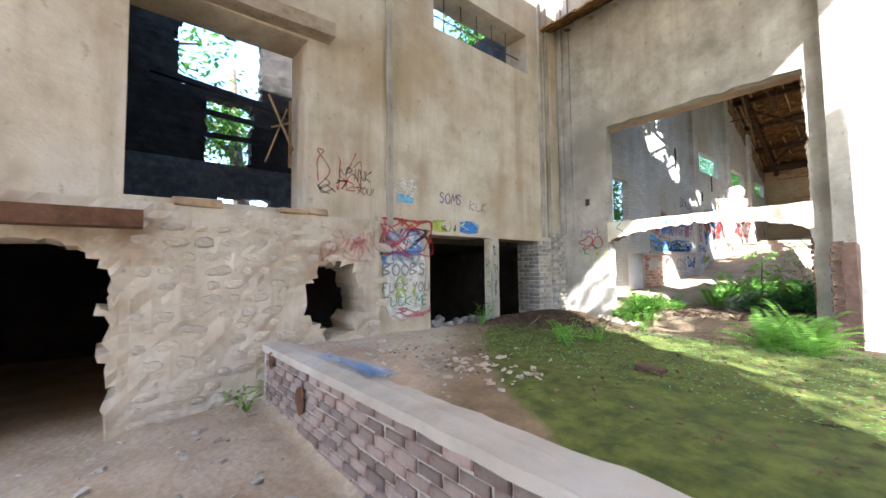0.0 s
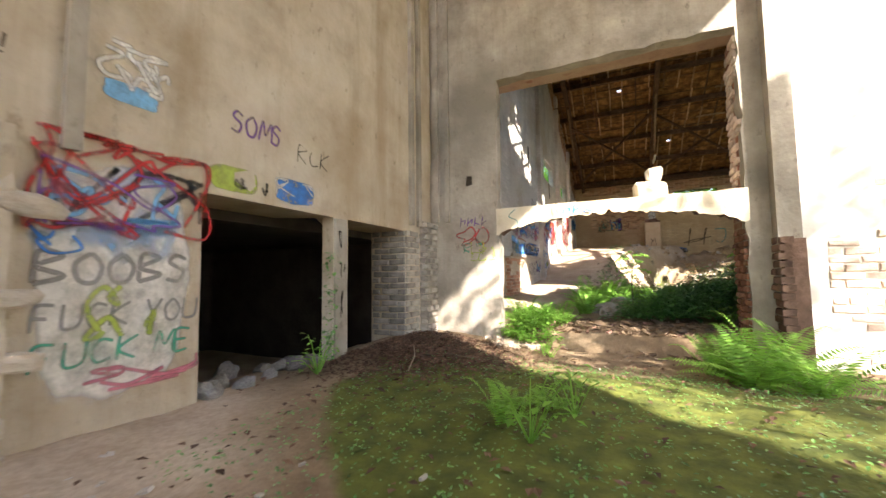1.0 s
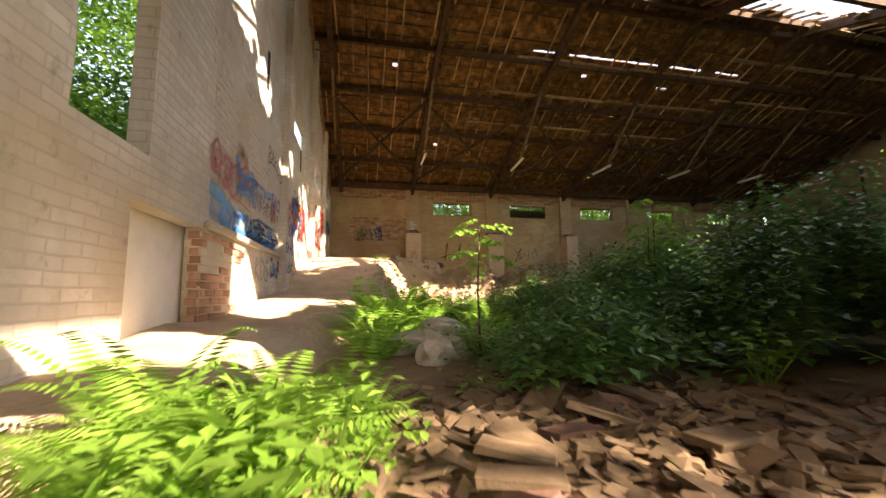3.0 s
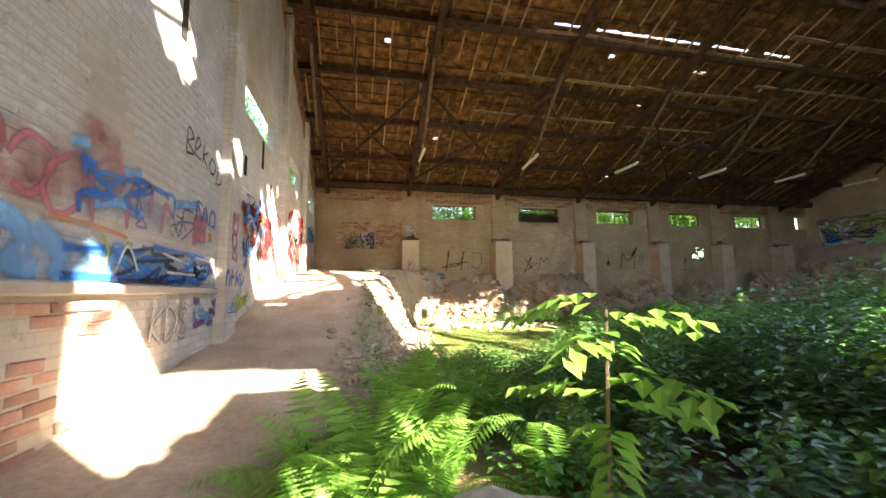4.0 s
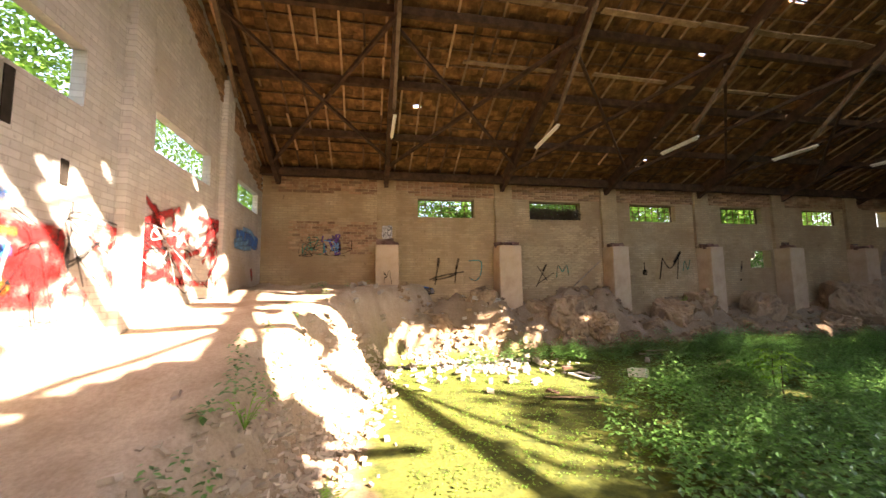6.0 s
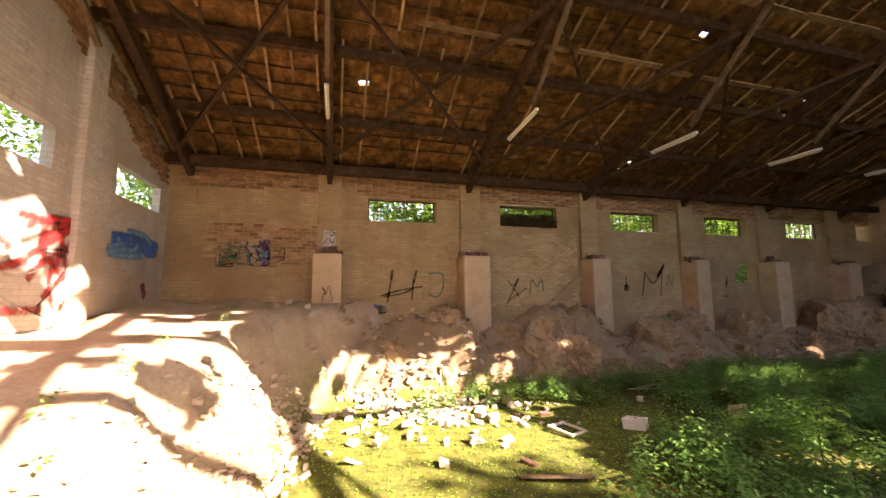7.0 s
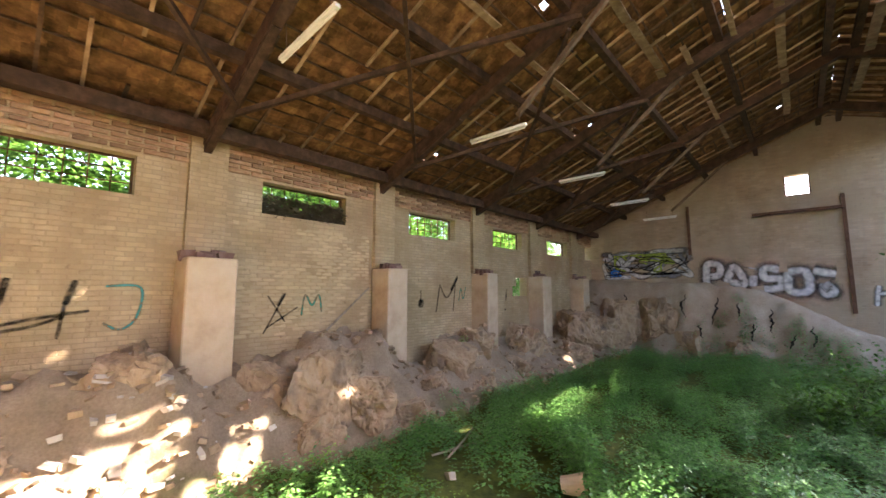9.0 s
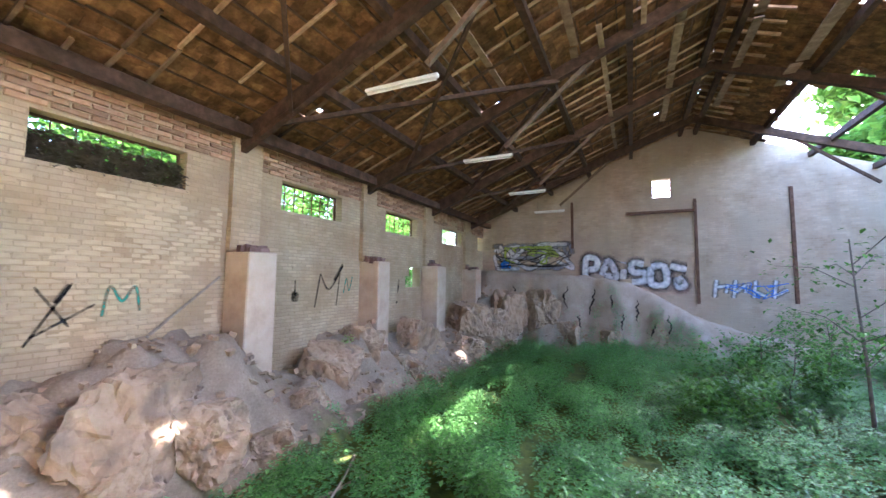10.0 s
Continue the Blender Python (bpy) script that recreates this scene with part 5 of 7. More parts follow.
# north wall of the front hall
graffito("whitewashed panel under many layers of spray paint", ON_NORTH, [("white", 0, 0.0, blob(-4.0, -3.3, 0.42, 1.66, 5)), ("haze", 0.1, 0.001, scrawl(-3.98, -3.4, 1.25, 1.6, 4, 160, 3)), ("haze", 0.06, 0.0015, scrawl(-4.0, -3.3, 0.9, 1.3, 3, 161, 4))])
graffito("tangled red scrawl sprayed over the whitewash", ON_NORTH, [("black", 0.03, 0.003, scrawl(-4.0, -3.25, 1.3, 1.62, 4, 2)), ("sky", 0.03, 0.004, scrawl(-3.95, -3.3, 1.35, 1.6, 4, 9)), ("red", 0.024, 0.006, scrawl(-4.03, -3.22, 1.28, 1.75, 9, 5, 6)), ("purple", 0.018, 0.012, scrawl(-4.0, -3.3, 1.3, 1.6, 4, 170, 6))])
graffito("dark grey word sprayed on whitewash", ON_NORTH, [("grey", 0.026, 0.004, word("BOOBS", -4.0, 1.02, 0.15, 0.14)), ("blue", 0.016, 0.005, scrawl(-4.02, -3.7, 1.15, 1.3, 2, 12))])
graffito("faint green words sprayed on whitewash", ON_NORTH, [("grey", 0.018, 0.004, word("FUCK YOU", -4.0, 0.8, 0.12, 0.1)), ("lime", 0.035, 0.003, scrawl(-3.8, -3.5, 0.75, 1.0, 3, 4)), ("green", 0.018, 0.004, word("FUCK ME", -4.0, 0.62, 0.12, 0.11))])
graffito("thin red word near the ground", ON_NORTH, [("pink", 0.022, 0.004, scrawl(-3.8, -3.25, 0.47, 0.58, 5, 21))])
graffito("yellow green paint patch over the opening", ON_NORTH, [("lime", 0, 0.0, blob(-3.2, -2.82, 1.62, 1.8, 3)), ("black", 0.025, 0.004, scrawl(-3.0, -2.75, 1.64, 1.76, 2, 3))])
graffito("blue bubble letters with white highlights", ON_NORTH, [("blue", 0, 0.0, blob(-2.68, -2.25, 1.62, 1.82, 4)), ("white", 0.014, 0.004, scrawl(-2.66, -2.26, 1.64, 1.8, 4, 8))])
graffito("pale blue and white paint patch", ON_NORTH, [("sky", 0, 0.0, blob(-3.78, -3.5, 1.98, 2.1, 2)), ("white", 0.03, 0.003, scrawl(-3.8, -3.46, 2.08, 2.3, 6, 6))])
graffito("dark red outline scrawl with two words", ON_NORTH, [("red", 0.016, 0.0, scrawl(-4.85, -4.3, 2.05, 2.5, 5, 15)), ("black", 0.016, 0.003, word("PINK", -4.5, 2.18, 0.14, 0.1) + word("YOU!", -4.36, 2.02, 0.09, 0.07)), ("black", 0.015, 0.003, scrawl(-4.85, -4.5, 1.98, 2.15, 3, 5))])
graffito("small purple tag on plaster", ON_NORTH, [("purple", 0.022, 0.0, word("SOMS", -3.05, 2.05, 0.15, 0.11, seed=4))])
graffito("small black tag on plaster", ON_NORTH, [("black", 0.014, 0.0, word("RCK", -2.45, 1.98, 0.15, 0.13, seed=6))])
graffito("faint pink scrawl on the rubble base", ON_BASE, [("rose", 0.035, 0.0, scrawl(-4.85, -4.2, 1.2, 1.6, 8, 33, 5))])
graffito("light blue smear on the dusty coping", lambda u, v, d: (u, v, 0.392 + d), [("haze", 0.09, 0.0, scrawl(-5.28, -5.14, -2.0, -1.1, 6, 165, 3))])
graffito("black letters sprayed down the post", lambda u, v, d: (u, -0.024 - d, v), [("black", 0.014, 0.0, scrawl(-1.95, -1.85, 1.2, 1.45, 2, 190, 4) + scrawl(-1.95, -1.86, 0.95, 1.15, 2, 191, 4) + scrawl(-1.94, -1.85, 0.6, 0.9, 2, 192, 4))])
# east wall by the arch
graffito("red looped number on grey render", ON_EAST, [("red", 0.024, 0.0, [[(-0.52, 1.5), (-0.42, 1.53), (-0.4, 1.57), (-0.5, 1.6), (-0.6, 1.66), (-0.66, 1.58), (-0.6, 1.5), (-0.5, 1.47), (-0.47, 1.42), (-0.56, 1.44), (-0.66, 1.5), (-0.74, 1.42)], [(-0.72, 1.62), (-0.66, 1.52), (-0.72, 1.43), (-0.82, 1.46), (-0.84, 1.56), (-0.78, 1.64), (-0.7, 1.62)]])])
graffito("purple bars over the red number", ON_EAST, [("purple", 0.017, 0.0, bars(4, -0.45, 1.67, 0.12, 0.1, way=-1))])
graffito("green spray haze on grey render", ON_EAST, [("lime", 0.012, -0.001, scrawl(-0.92, -0.6, 1.22, 1.46, 7, 7, 4)), ("green", 0.01, -0.002, scrawl(-0.75, -0.5, 1.32, 1.44, 5, 17, 4))])
ON_BEAM = lambda u, v, d: (-0.046 - d, u, v)
graffito("teal squiggle and blue tag on the beam", ON_BEAM, [("teal", 0.014, 0.0, [[(-1.2, 1.84), (-1.12, 1.76), (-1.22, 1.7), (-1.24, 1.62)]]), ("green", 0.025, 0.0, [[(-1.66, 1.84), (-1.68, 1.74)], [(-1.72, 1.84), (-1.74, 1.76)]]), ("blue", 0.03, 0.0, bars(3, -1.78, 1.74, 0.1, 0.12, way=-1))])
# shed, north wall
graffito("big light blue bubble lettering along the wall", ON_SHED, [("sky", 0.17, 0.0, [[(3.62, 1.84), (3.95, 1.8), (4.05, 1.7), (3.98, 1.6), (4.15, 1.56)], [(4.1, 1.8), (4.3, 1.66), (4.3, 1.54), (4.62, 1.55)], [(4.5, 1.76), (4.66, 1.62), (4.85, 1.72), (4.95, 1.55)], [(5.0, 1.72), (5.2, 1.56), (5.45, 1.7), (5.6, 1.56), (5.9, 1.6)], [(6.0, 1.76), (6.2, 1.58), (6.5, 1.7)]]),
         ("haze", 0.3, -0.001, [[(3.65, 1.68), (4.6, 1.64), (5.6, 1.66), (6.6, 1.68)]]), ("blue", 0.05, 0.004, scrawl(4.3, 6.5, 1.54, 1.82, 9, 42, 3)), ("lime", 0.035, 0.009, [[(4.62, 1.82), (4.7, 1.72), (4.66, 1.62)]] + scrawl(4.9, 5.4, 1.66, 1.8, 2, 43, 3)),
         ("orange", 0.03, 0.009, [[(4.15, 1.86), (4.5, 1.87), (4.9, 1.84)]]), ("black", 0.035, 0.01, scrawl(4.75, 6.5, 1.54, 1.8, 6, 44, 3)), ("white", 0.03, 0.014, [[(4.78, 1.6), (4.9, 1.78), (5.05, 1.6)], [(5.4, 1.78), (5.9, 1.72)], [(5.5, 1.62), (6.1, 1.62)], [(6.1, 1.8), (6.6, 1.78)]])])
graffito("pink outlined script on whitewash", ON_SHED, [("rose", 0.16, -0.001, scrawl(3.65, 4.8, 1.98, 2.5, 5, 46, 3)), ("pink", 0.05, 0.0, [[(3.6, 2.2), (3.75, 2.34), (3.86, 2.16), (3.72, 2.02), (3.6, 2.12)], [(3.89, 2.12), (4.0, 2.26), (4.17, 2.2), (4.14, 2.05), (4.04, 1.95), (3.93, 1.99)], [(4.17, 2.16), (4.36, 2.27), (4.44, 2.12), (4.37, 1.94), (4.21, 1.89), (4.12, 2.01), (4.17, 2.16)], [(4.53, 1.89), (4.52, 2.23), (4.73, 2.37), (4.83, 2.2), (4.58, 2.04)], [(4.9, 1.9), (4.95, 2.25), (5.2, 2.3), (5.2, 2.05)], [(5.4, 1.95), (5.45, 2.2), (5.6, 2.12)]])])
graffito("blue scribbled patches over pale wash", ON_SHED, [("haze", 0.26, -0.001, [[(4.45, 2.05), (4.9, 2.1), (5.5, 2.1)]]), ("sky", 0.1, 0.002, [[(4.3, 2.34), (4.46, 2.38)], [(4.8, 2.3), (5.06, 2.36)], [(4.5, 2.0), (4.8, 2.08), (5.1, 2.04)], [(5.6, 2.24), (5.85, 2.3), (6.1, 2.34)]]), ("blue", 0.045, 0.004, scrawl(4.4, 5.6, 1.94, 2.3, 6, 45, 4)), ("purple", 0.025, 0.008, scrawl(5.0, 6.1, 1.95, 2.25, 4, 49, 4))])
graffito("small black and white tag between larger letters", ON_SHED, [("white", 0.08, 0.0, [[(5.48, 2.08), (5.84, 2.06)]]), ("black", 0.022, 0.003, scrawl(5.46, 5.86, 1.96, 2.16, 3, 148, 5))])
graffito("black tag in looping letters", ON_SHED, [("black", 0.032, 0.0, [[(5.8, 2.82), (5.82, 3.08), (5.95, 3.02), (5.82, 2.94), (5.97, 2.86), (5.8, 2.82)], [(6.02, 2.92), (6.12, 3.02), (6.04, 3.06), (6.0, 2.88), (6.16, 2.86)], [(6.2, 2.84), (6.22, 3.06)], [(6.34, 3.0), (6.22, 2.92), (6.36, 2.8)], [(6.46, 2.98), (6.38, 2.86), (6.5, 2.8), (6.58, 2.92), (6.46, 2.98)], [(6.6, 2.72), (6.72, 2.98), (6.78, 2.78), (6.6, 2.72)]])])
graffito("mural of red, orange and blue shapes", ON_SHED, [("red", 0.16, 0.0, scrawl(7.75, 9.5, 2.1, 2.75, 12, 51, 4)), ("blue", 0.14, 0.002, scrawl(7.74, 8.9, 2.5, 3.05, 7, 52, 2) + scrawl(7.74, 8.3, 1.8, 2.2, 7, 54, 2)), ("orange", 0.08, 0.006, scrawl(7.8, 9.0, 2.2, 2.7, 6, 53, 3)), ("sky", 0.06, 0.007, scrawl(7.8, 8.8, 1.9, 2.9, 6, 57, 2)), ("black", 0.022, 0.012, scrawl(7.78, 9.5, 1.9, 2.9, 9, 55, 4)), ("white", 0.03, 0.017, scrawl(7.8, 8.9, 1.9, 2.6, 5, 56, 3))])
graffito("red and pink tall letters on a pilaster", lambda u, v, d: (u, YL - 0.134 - d, v), [("rose", 0.12, 0.0, [[(6.95, 2.4), (7.1, 2.42)], [(6.95, 2.05), (7.1, 2.0)]]), ("pink", 0.05, 0.002, [[(7.0, 2.46), (6.98, 2.25), (7.12, 2.2), (7.14, 2.46)], [(6.92, 2.14), (7.05, 2.2), (7.12, 2.06), (7.0, 1.98), (6.92, 2.14)], [(6.94, 1.9), (7.08, 1.98), (7.14, 1.86), (6.94, 1.9)]]), ("red", 0.025, 0.004, scrawl(6.92, 7.15, 1.9, 2.45, 3, 151, 4))])
graffito("violet letters over a pink block with a yellow spot", ON_SHED, [("pink", 0.17, 0.0, [[(6.05, 2.16), (6.4, 2.2)], [(6.05, 2.0), (6.4, 2.06)]]), ("orange", 0.1, 0.003, [[(6.46, 2.06), (6.56, 2.08)]]), ("purple", 0.05, 0.005, [[(6.1, 2.2), (6.14, 2.36), (6.24, 2.22), (6.34, 2.38), (6.4, 2.22)], [(6.46, 2.2), (6.5, 2.36), (6.62, 2.34), (6.62, 2.18)]]), ("blue", 0.03, 0.008, scrawl(6.05, 6.6, 2.2, 2.4, 3, 154, 4))])
graffito("bright blue tag in slanting letters", lambda u, v, d: (u, YL - 0.134 - d, v), [("blue", 0.05, 0.003, bars(4, 6.78, 1.52, 0.22, 0.18, slant=0.2, seed=9))])
graffito("dark piece with white edges near the ledge", ON_SHED, [("purple", 0.12, 0.0, scrawl(6.1, 6.65, 1.58, 1.72, 5, 155, 3)), ("white", 0.03, 0.004, scrawl(6.1, 6.65, 1.56, 1.74, 4, 156, 3)), ("black", 0.04, 0.006, scrawl(6.1, 6.6, 1.58, 1.7, 3, 157, 3))])
graffito("faded violet smears below the ledge", ON_SHED, [("purple", 0.07, -0.002, scrawl(6.2, 6.9, 1.1, 1.36, 5, 158, 3)), ("sky", 0.07, 0.0, scrawl(6.2, 6.8, 1.12, 1.3, 4, 159, 3))])
graffito("dark red angular letters on whitewash", ON_SHED, [("red", 0.13, 0.0, scrawl(10.85, 13.9, 2.3, 3.5, 20, 57, 3)), ("red", 0.08, 0.002, scrawl(9.6, 11.0, 2.0, 2.9, 8, 59, 3)), ("black", 0.035, 0.008, scrawl(9.6, 13.6, 2.0, 3.1, 11, 58, 3)), ("white", 0.03, 0.012, scrawl(10.8, 13.5, 2.3, 3.1, 6, 60, 3))])
graffito("solid blue paint block near the corner", ON_SHED, [("blue", 0, 0.0, blob(14.6, 16.6, 3.24, 3.64)), ("sky", 0.14, 0.002, scrawl(14.6, 16.6, 3.2, 3.66, 5, 180, 3)), ("red", 0.2, 0.004, [[(15.9, 2.72), (16.05, 2.42)]])])
graffito("grey outlined three letter tag", ON_SHED, [("grey", 0.065, 0.0, word("KDS", 5.35, 1.02, 0.3, 0.25)), ("white", 0.04, 0.004, word("KDS", 5.34, 1.03, 0.3, 0.25))])
graffito("small blue tag low on the wall", lambda u, v, d: (u, YL - 0.134 - d, v), [("blue", 0.02, 0.0, scrawl(6.86, 7.2, 1.2, 1.4, 4, 61))])
graffito("pale green and white smears near the ground", ON_SHED, [("white", 0.2, -0.003, scrawl(7.3, 8.3, 1.1, 1.5, 4, 64, 2)), ("lime", 0.16, -0.002, [[(7.4, 1.12), (7.7, 1.28), (8.1, 1.36)], [(7.4, 1.3), (7.8, 1.36)]]), ("black", 0.02, 0.002, bars(3, 7.92, 1.3, 0.14, 0.08))])
# shed, east wall
graffito("blue and green faded piece on bare brick", ON_FAR, [("purple", 0.06, 0.012, scrawl(-2.35, -1.85, 3.2, 3.75, 6, 71)), ("sky", 0.04, 0.014, scrawl(-2.3, -1.9, 3.25, 3.6, 4, 76)), ("green", 0.03, 0.013, scrawl(-1.9, -1.3, 3.2, 3.7, 6, 72)), ("black", 0.018, 0.015, scrawl(-2.7, -1.2, 3.15, 3.6, 8, 73))])
graffito("big black brushed letter with a crossbar", ON_FAR, [("black", 0.085, 0.0, [[(-5.35, 3.1), (-5.3, 2.75)], [(-5.98, 3.08), (-5.9, 2.75)]]), ("black", 0.05, 0.001, [[(-5.3, 2.75), (-5.22, 2.25)], [(-5.9, 2.8), (-5.85, 2.3)], [(-5.05, 2.42), (-5.5, 2.55), (-6.15, 2.66)], [(-5.15, 2.4), (-5.6, 2.48), (-5.9, 2.6)]])])
graffito("blue grey painted bottle shape", ON_FAR, [("grey", 0, 0.0, blob(-5.2, -4.5, 1.98, 2.18)), ("haze", 0.2, 0.003, [[(-4.6, 2.1), (-5.1, 2.06)]]), ("blue", 0.04, 0.004, [[(-4.5, 2.16), (-4.8, 2.2), (-5.15, 2.14)]]), ("grey", 0.09, 0.0, [[(-4.15, 2.16), (-4.5, 2.13)]]), ("black", 0.04, 0.006, [[(-4.5, 1.98), (-4.85, 1.96), (-5.2, 2.0)]])])
graffito("green brushed letter on yellow brick", ON_FAR, [("teal", 0.045, 0.0, [[(-6.3, 3.0), (-6.7, 2.98), (-6.68, 2.55), (-6.5, 2.38), (-6.3, 2.48)]])])
graffito("black cross with a long slash", ON_FAR, [("black", 0.04, 0.0, [[(-8.6, 2.85), (-8.95, 2.35)], [(-8.95, 2.9), (-8.55, 2.15)], [(-8.6, 2.25), (-9.2, 2.62)]]), ("black", 0.075, 0.001, [[(-8.92, 2.88), (-8.8, 2.65)]])])
graffito("small green brushed letter", ON_FAR, [("green", 0.05, 0.0, [[(-9.28, 2.45), (-9.35, 2.85), (-9.5, 2.65), (-9.65, 2.85), (-9.72, 2.5)]])])
graffito("big black brushed letter, pointed", ON_FAR, [("black", 0.055, 0.0, [[(-13.15, 2.35), (-13.3, 3.1)], [(-13.3, 3.1), (-13.6, 2.75), (-14.05, 3.3)], [(-13.95, 3.1), (-13.85, 2.35)]]), ("black", 0.09, 0.001, [[(-13.75, 2.95), (-14.05, 3.35)]])])
graffito("small green zigzag on yellow brick", ON_FAR, [("green", 0.04, 0.0, [[(-14.1, 2.65), (-14.2, 3.0), (-14.3, 2.7), (-14.42, 3.05)]])])
graffito("black blot with a raised bar on brick", ON_FAR, [("black", 0, 0.0, blob(-12.68, -12.48, 2.5, 2.7, 2)), ("black", 0.05, 0.001, [[(-12.57, 2.65), (-12.57, 2.95)]])])
graffito("black exclamation mark with a dot", ON_FAR, [("black", 0.09, 0.0, [[(-16.62, 3.0), (-16.55, 2.6)], [(-16.5, 2.35), (-16.52, 2.28)]])])
graffito("black scribble down a pier", lambda u, v, d: (16.29 - d, u, v), [("black", 0.02, 0.0, scrawl(-3.9, -3.55, 1.6, 2.2, 5, 81) + scrawl(-3.85, -3.6, 2.3, 2.65, 3, 82))])
graffito("white painted square with a dark scribble on the pier", lambda u, v, d: (16.775 - d, u, v), [("white", 0, 0.0, blob(-3.92, -3.58, 3.64, 4.08)), ("grey", 0.02, 0.003, scrawl(-3.88, -3.62, 3.66, 4.02, 4, 83, 4))])
# shed, south wall
graffito("grey and yellow piece with blue at its end", ON_END, [("grey", 0.24, 0.0, scrawl(12.8, 16.3, 3.55, 4.6, 8, 91)), ("white", 0.2, 0.002, scrawl(12.8, 16.3, 3.55, 4.6, 6, 191, 4)), ("lime", 0.1, 0.003, scrawl(13.4, 15.8, 3.8, 4.5, 7, 92)), ("black", 0.05, 0.006, scrawl(12.9, 16.2, 3.65, 4.4, 9, 93)), ("blue", 0.14, 0.004, scrawl(15.5, 16.3, 3.6, 3.9, 3, 94))])
BUBBLE = [[(12.3, 3.1), (12.25, 3.95), (11.85, 3.9), (11.9, 3.55), (12.2, 3.5)], [(11.65, 3.25), (11.4, 3.85), (11.1, 3.2), (11.55, 3.3)], [(10.85, 3.1), (10.85, 3.5)], [(10.85, 3.75), (10.84, 3.8)], [(10.1, 3.7), (10.5, 3.75), (10.5, 3.4), (10.1, 3.35), (10.1, 3.05), (10.55, 3.0)], [(9.85, 3.6), (9.85, 2.95), (9.35, 2.95), (9.4, 3.6), (9.85, 3.6)], [(9.2, 3.62), (8.65, 3.5)], [(8.95, 3.2), (8.95, 2.85), (8.75, 2.9), (8.95, 3.2)]]
graffito("fat white bubble letters with black outline and red halo", ON_END, [("rose", 0.62, 0.0, BUBBLE), ("black", 0.46, 0.006, BUBBLE), ("white", 0.3, 0.014, BUBBLE)])
graffito("white letters with blue outline", ON_END, [("grey", 0.22, 0.0, bars(4, 7.8, 2.45, 0.65, 0.58, way=-1)), ("white", 0.12, 0.003, bars(4, 7.8, 2.45, 0.65, 0.58, way=-1)), ("blue", 0.04, 0.005, scrawl(5.6, 7.7, 2.45, 3.0, 4, 98))])


# ---- rubble, litter and loose things ----
def rock_mesh(name, seed, rough=0.35, sub=2, cuts=0):
    r = random.Random(seed)
    planes = [(Vector((r.gauss(0, 1), r.gauss(0, 1), r.gauss(0, 0.8))).normalized(), r.uniform(0.5, 0.72)) for _ in range(cuts)]
    bm = bmesh.new()
    bmesh.ops.create_icosphere(bm, subdivisions=sub, radius=1.0)
    for v in bm.verts:
        n = v.co.normalized()
        k = 1 + rough * nz(n.x * 1.4 + seed * 5, n.y * 1.4, n.z * 1.4) + 0.25 * rough * nz(n.x * 5 + seed, n.y * 5, n.z * 5)
        v.co = Vector([max(-0.78, min(0.78, c * k)) for c in n])
        for q, d in planes:
            over = v.co.dot(q) - d
            if over > 0:
                v.co -= q * over * 0.6
        if cuts:
            near = noise.voronoi(Vector((n.x * 2.4 + seed * 3, n.y * 2.4, n.z * 3.4)))[0]
            fine = noise.voronoi(Vector((n.x * 6 + seed, n.y * 6, n.z * 9)))[0]
            v.co *= 1.04 + 0.2 * min(0.3, near[1] - near[0]) + 0.07 * min(0.25, fine[1] - fine[0]) + 0.05 * nz(n.x * 9, n.y * 9, n.z * 9 + seed) + 0.03 * nz(n.x * 14, n.y * 14, n.z * 14 + seed) + 0.022 * nz(n.x * 30, n.y * 30, n.z * 30)
    me = bpy.data.meshes.new(name)
    bm.to_mesh(me)
    bm.free()
    return me


LUMPS = [rock_mesh("clay_lump", s, 0.6, 5, 7) for s in range(6)]
STONES = [rock_mesh("stone", 20 + s, 0.5, 1) for s in range(5)]
GREY_LUMPS = [rock_mesh("concrete_lump", 40 + s, 0.5, 3, 9) for s in range(3)]
for me in GREY_LUMPS:
    me.materials.append(M_DUST)
DARK_LUMPS = [rock_mesh("broken_stone", 46 + s, 0.5, 3, 9) for s in range(3)]
for me in DARK_LUMPS:
    me.materials.append(M_JAMB)
for me in LUMPS:
    me.materials.append(M_CLAY)
for me in STONES:
    me.materials.append(M_DUST)
rr = random.Random(12)


def lump(x, y, z, sx, sy, sz, k):
    ob = new("clay_lump", LUMPS[k % 6])
    ob.matrix_world = pose(x, y, z, rr.uniform(-12, 12), rr.uniform(-12, 12), rr.uniform(0, 360)) @ Matrix.Diagonal((sx, sy, sz, 1))
    return tagged(ob, "big cracked lump of dry clay by the wall", "clay lump", "clay lumps by the wall")


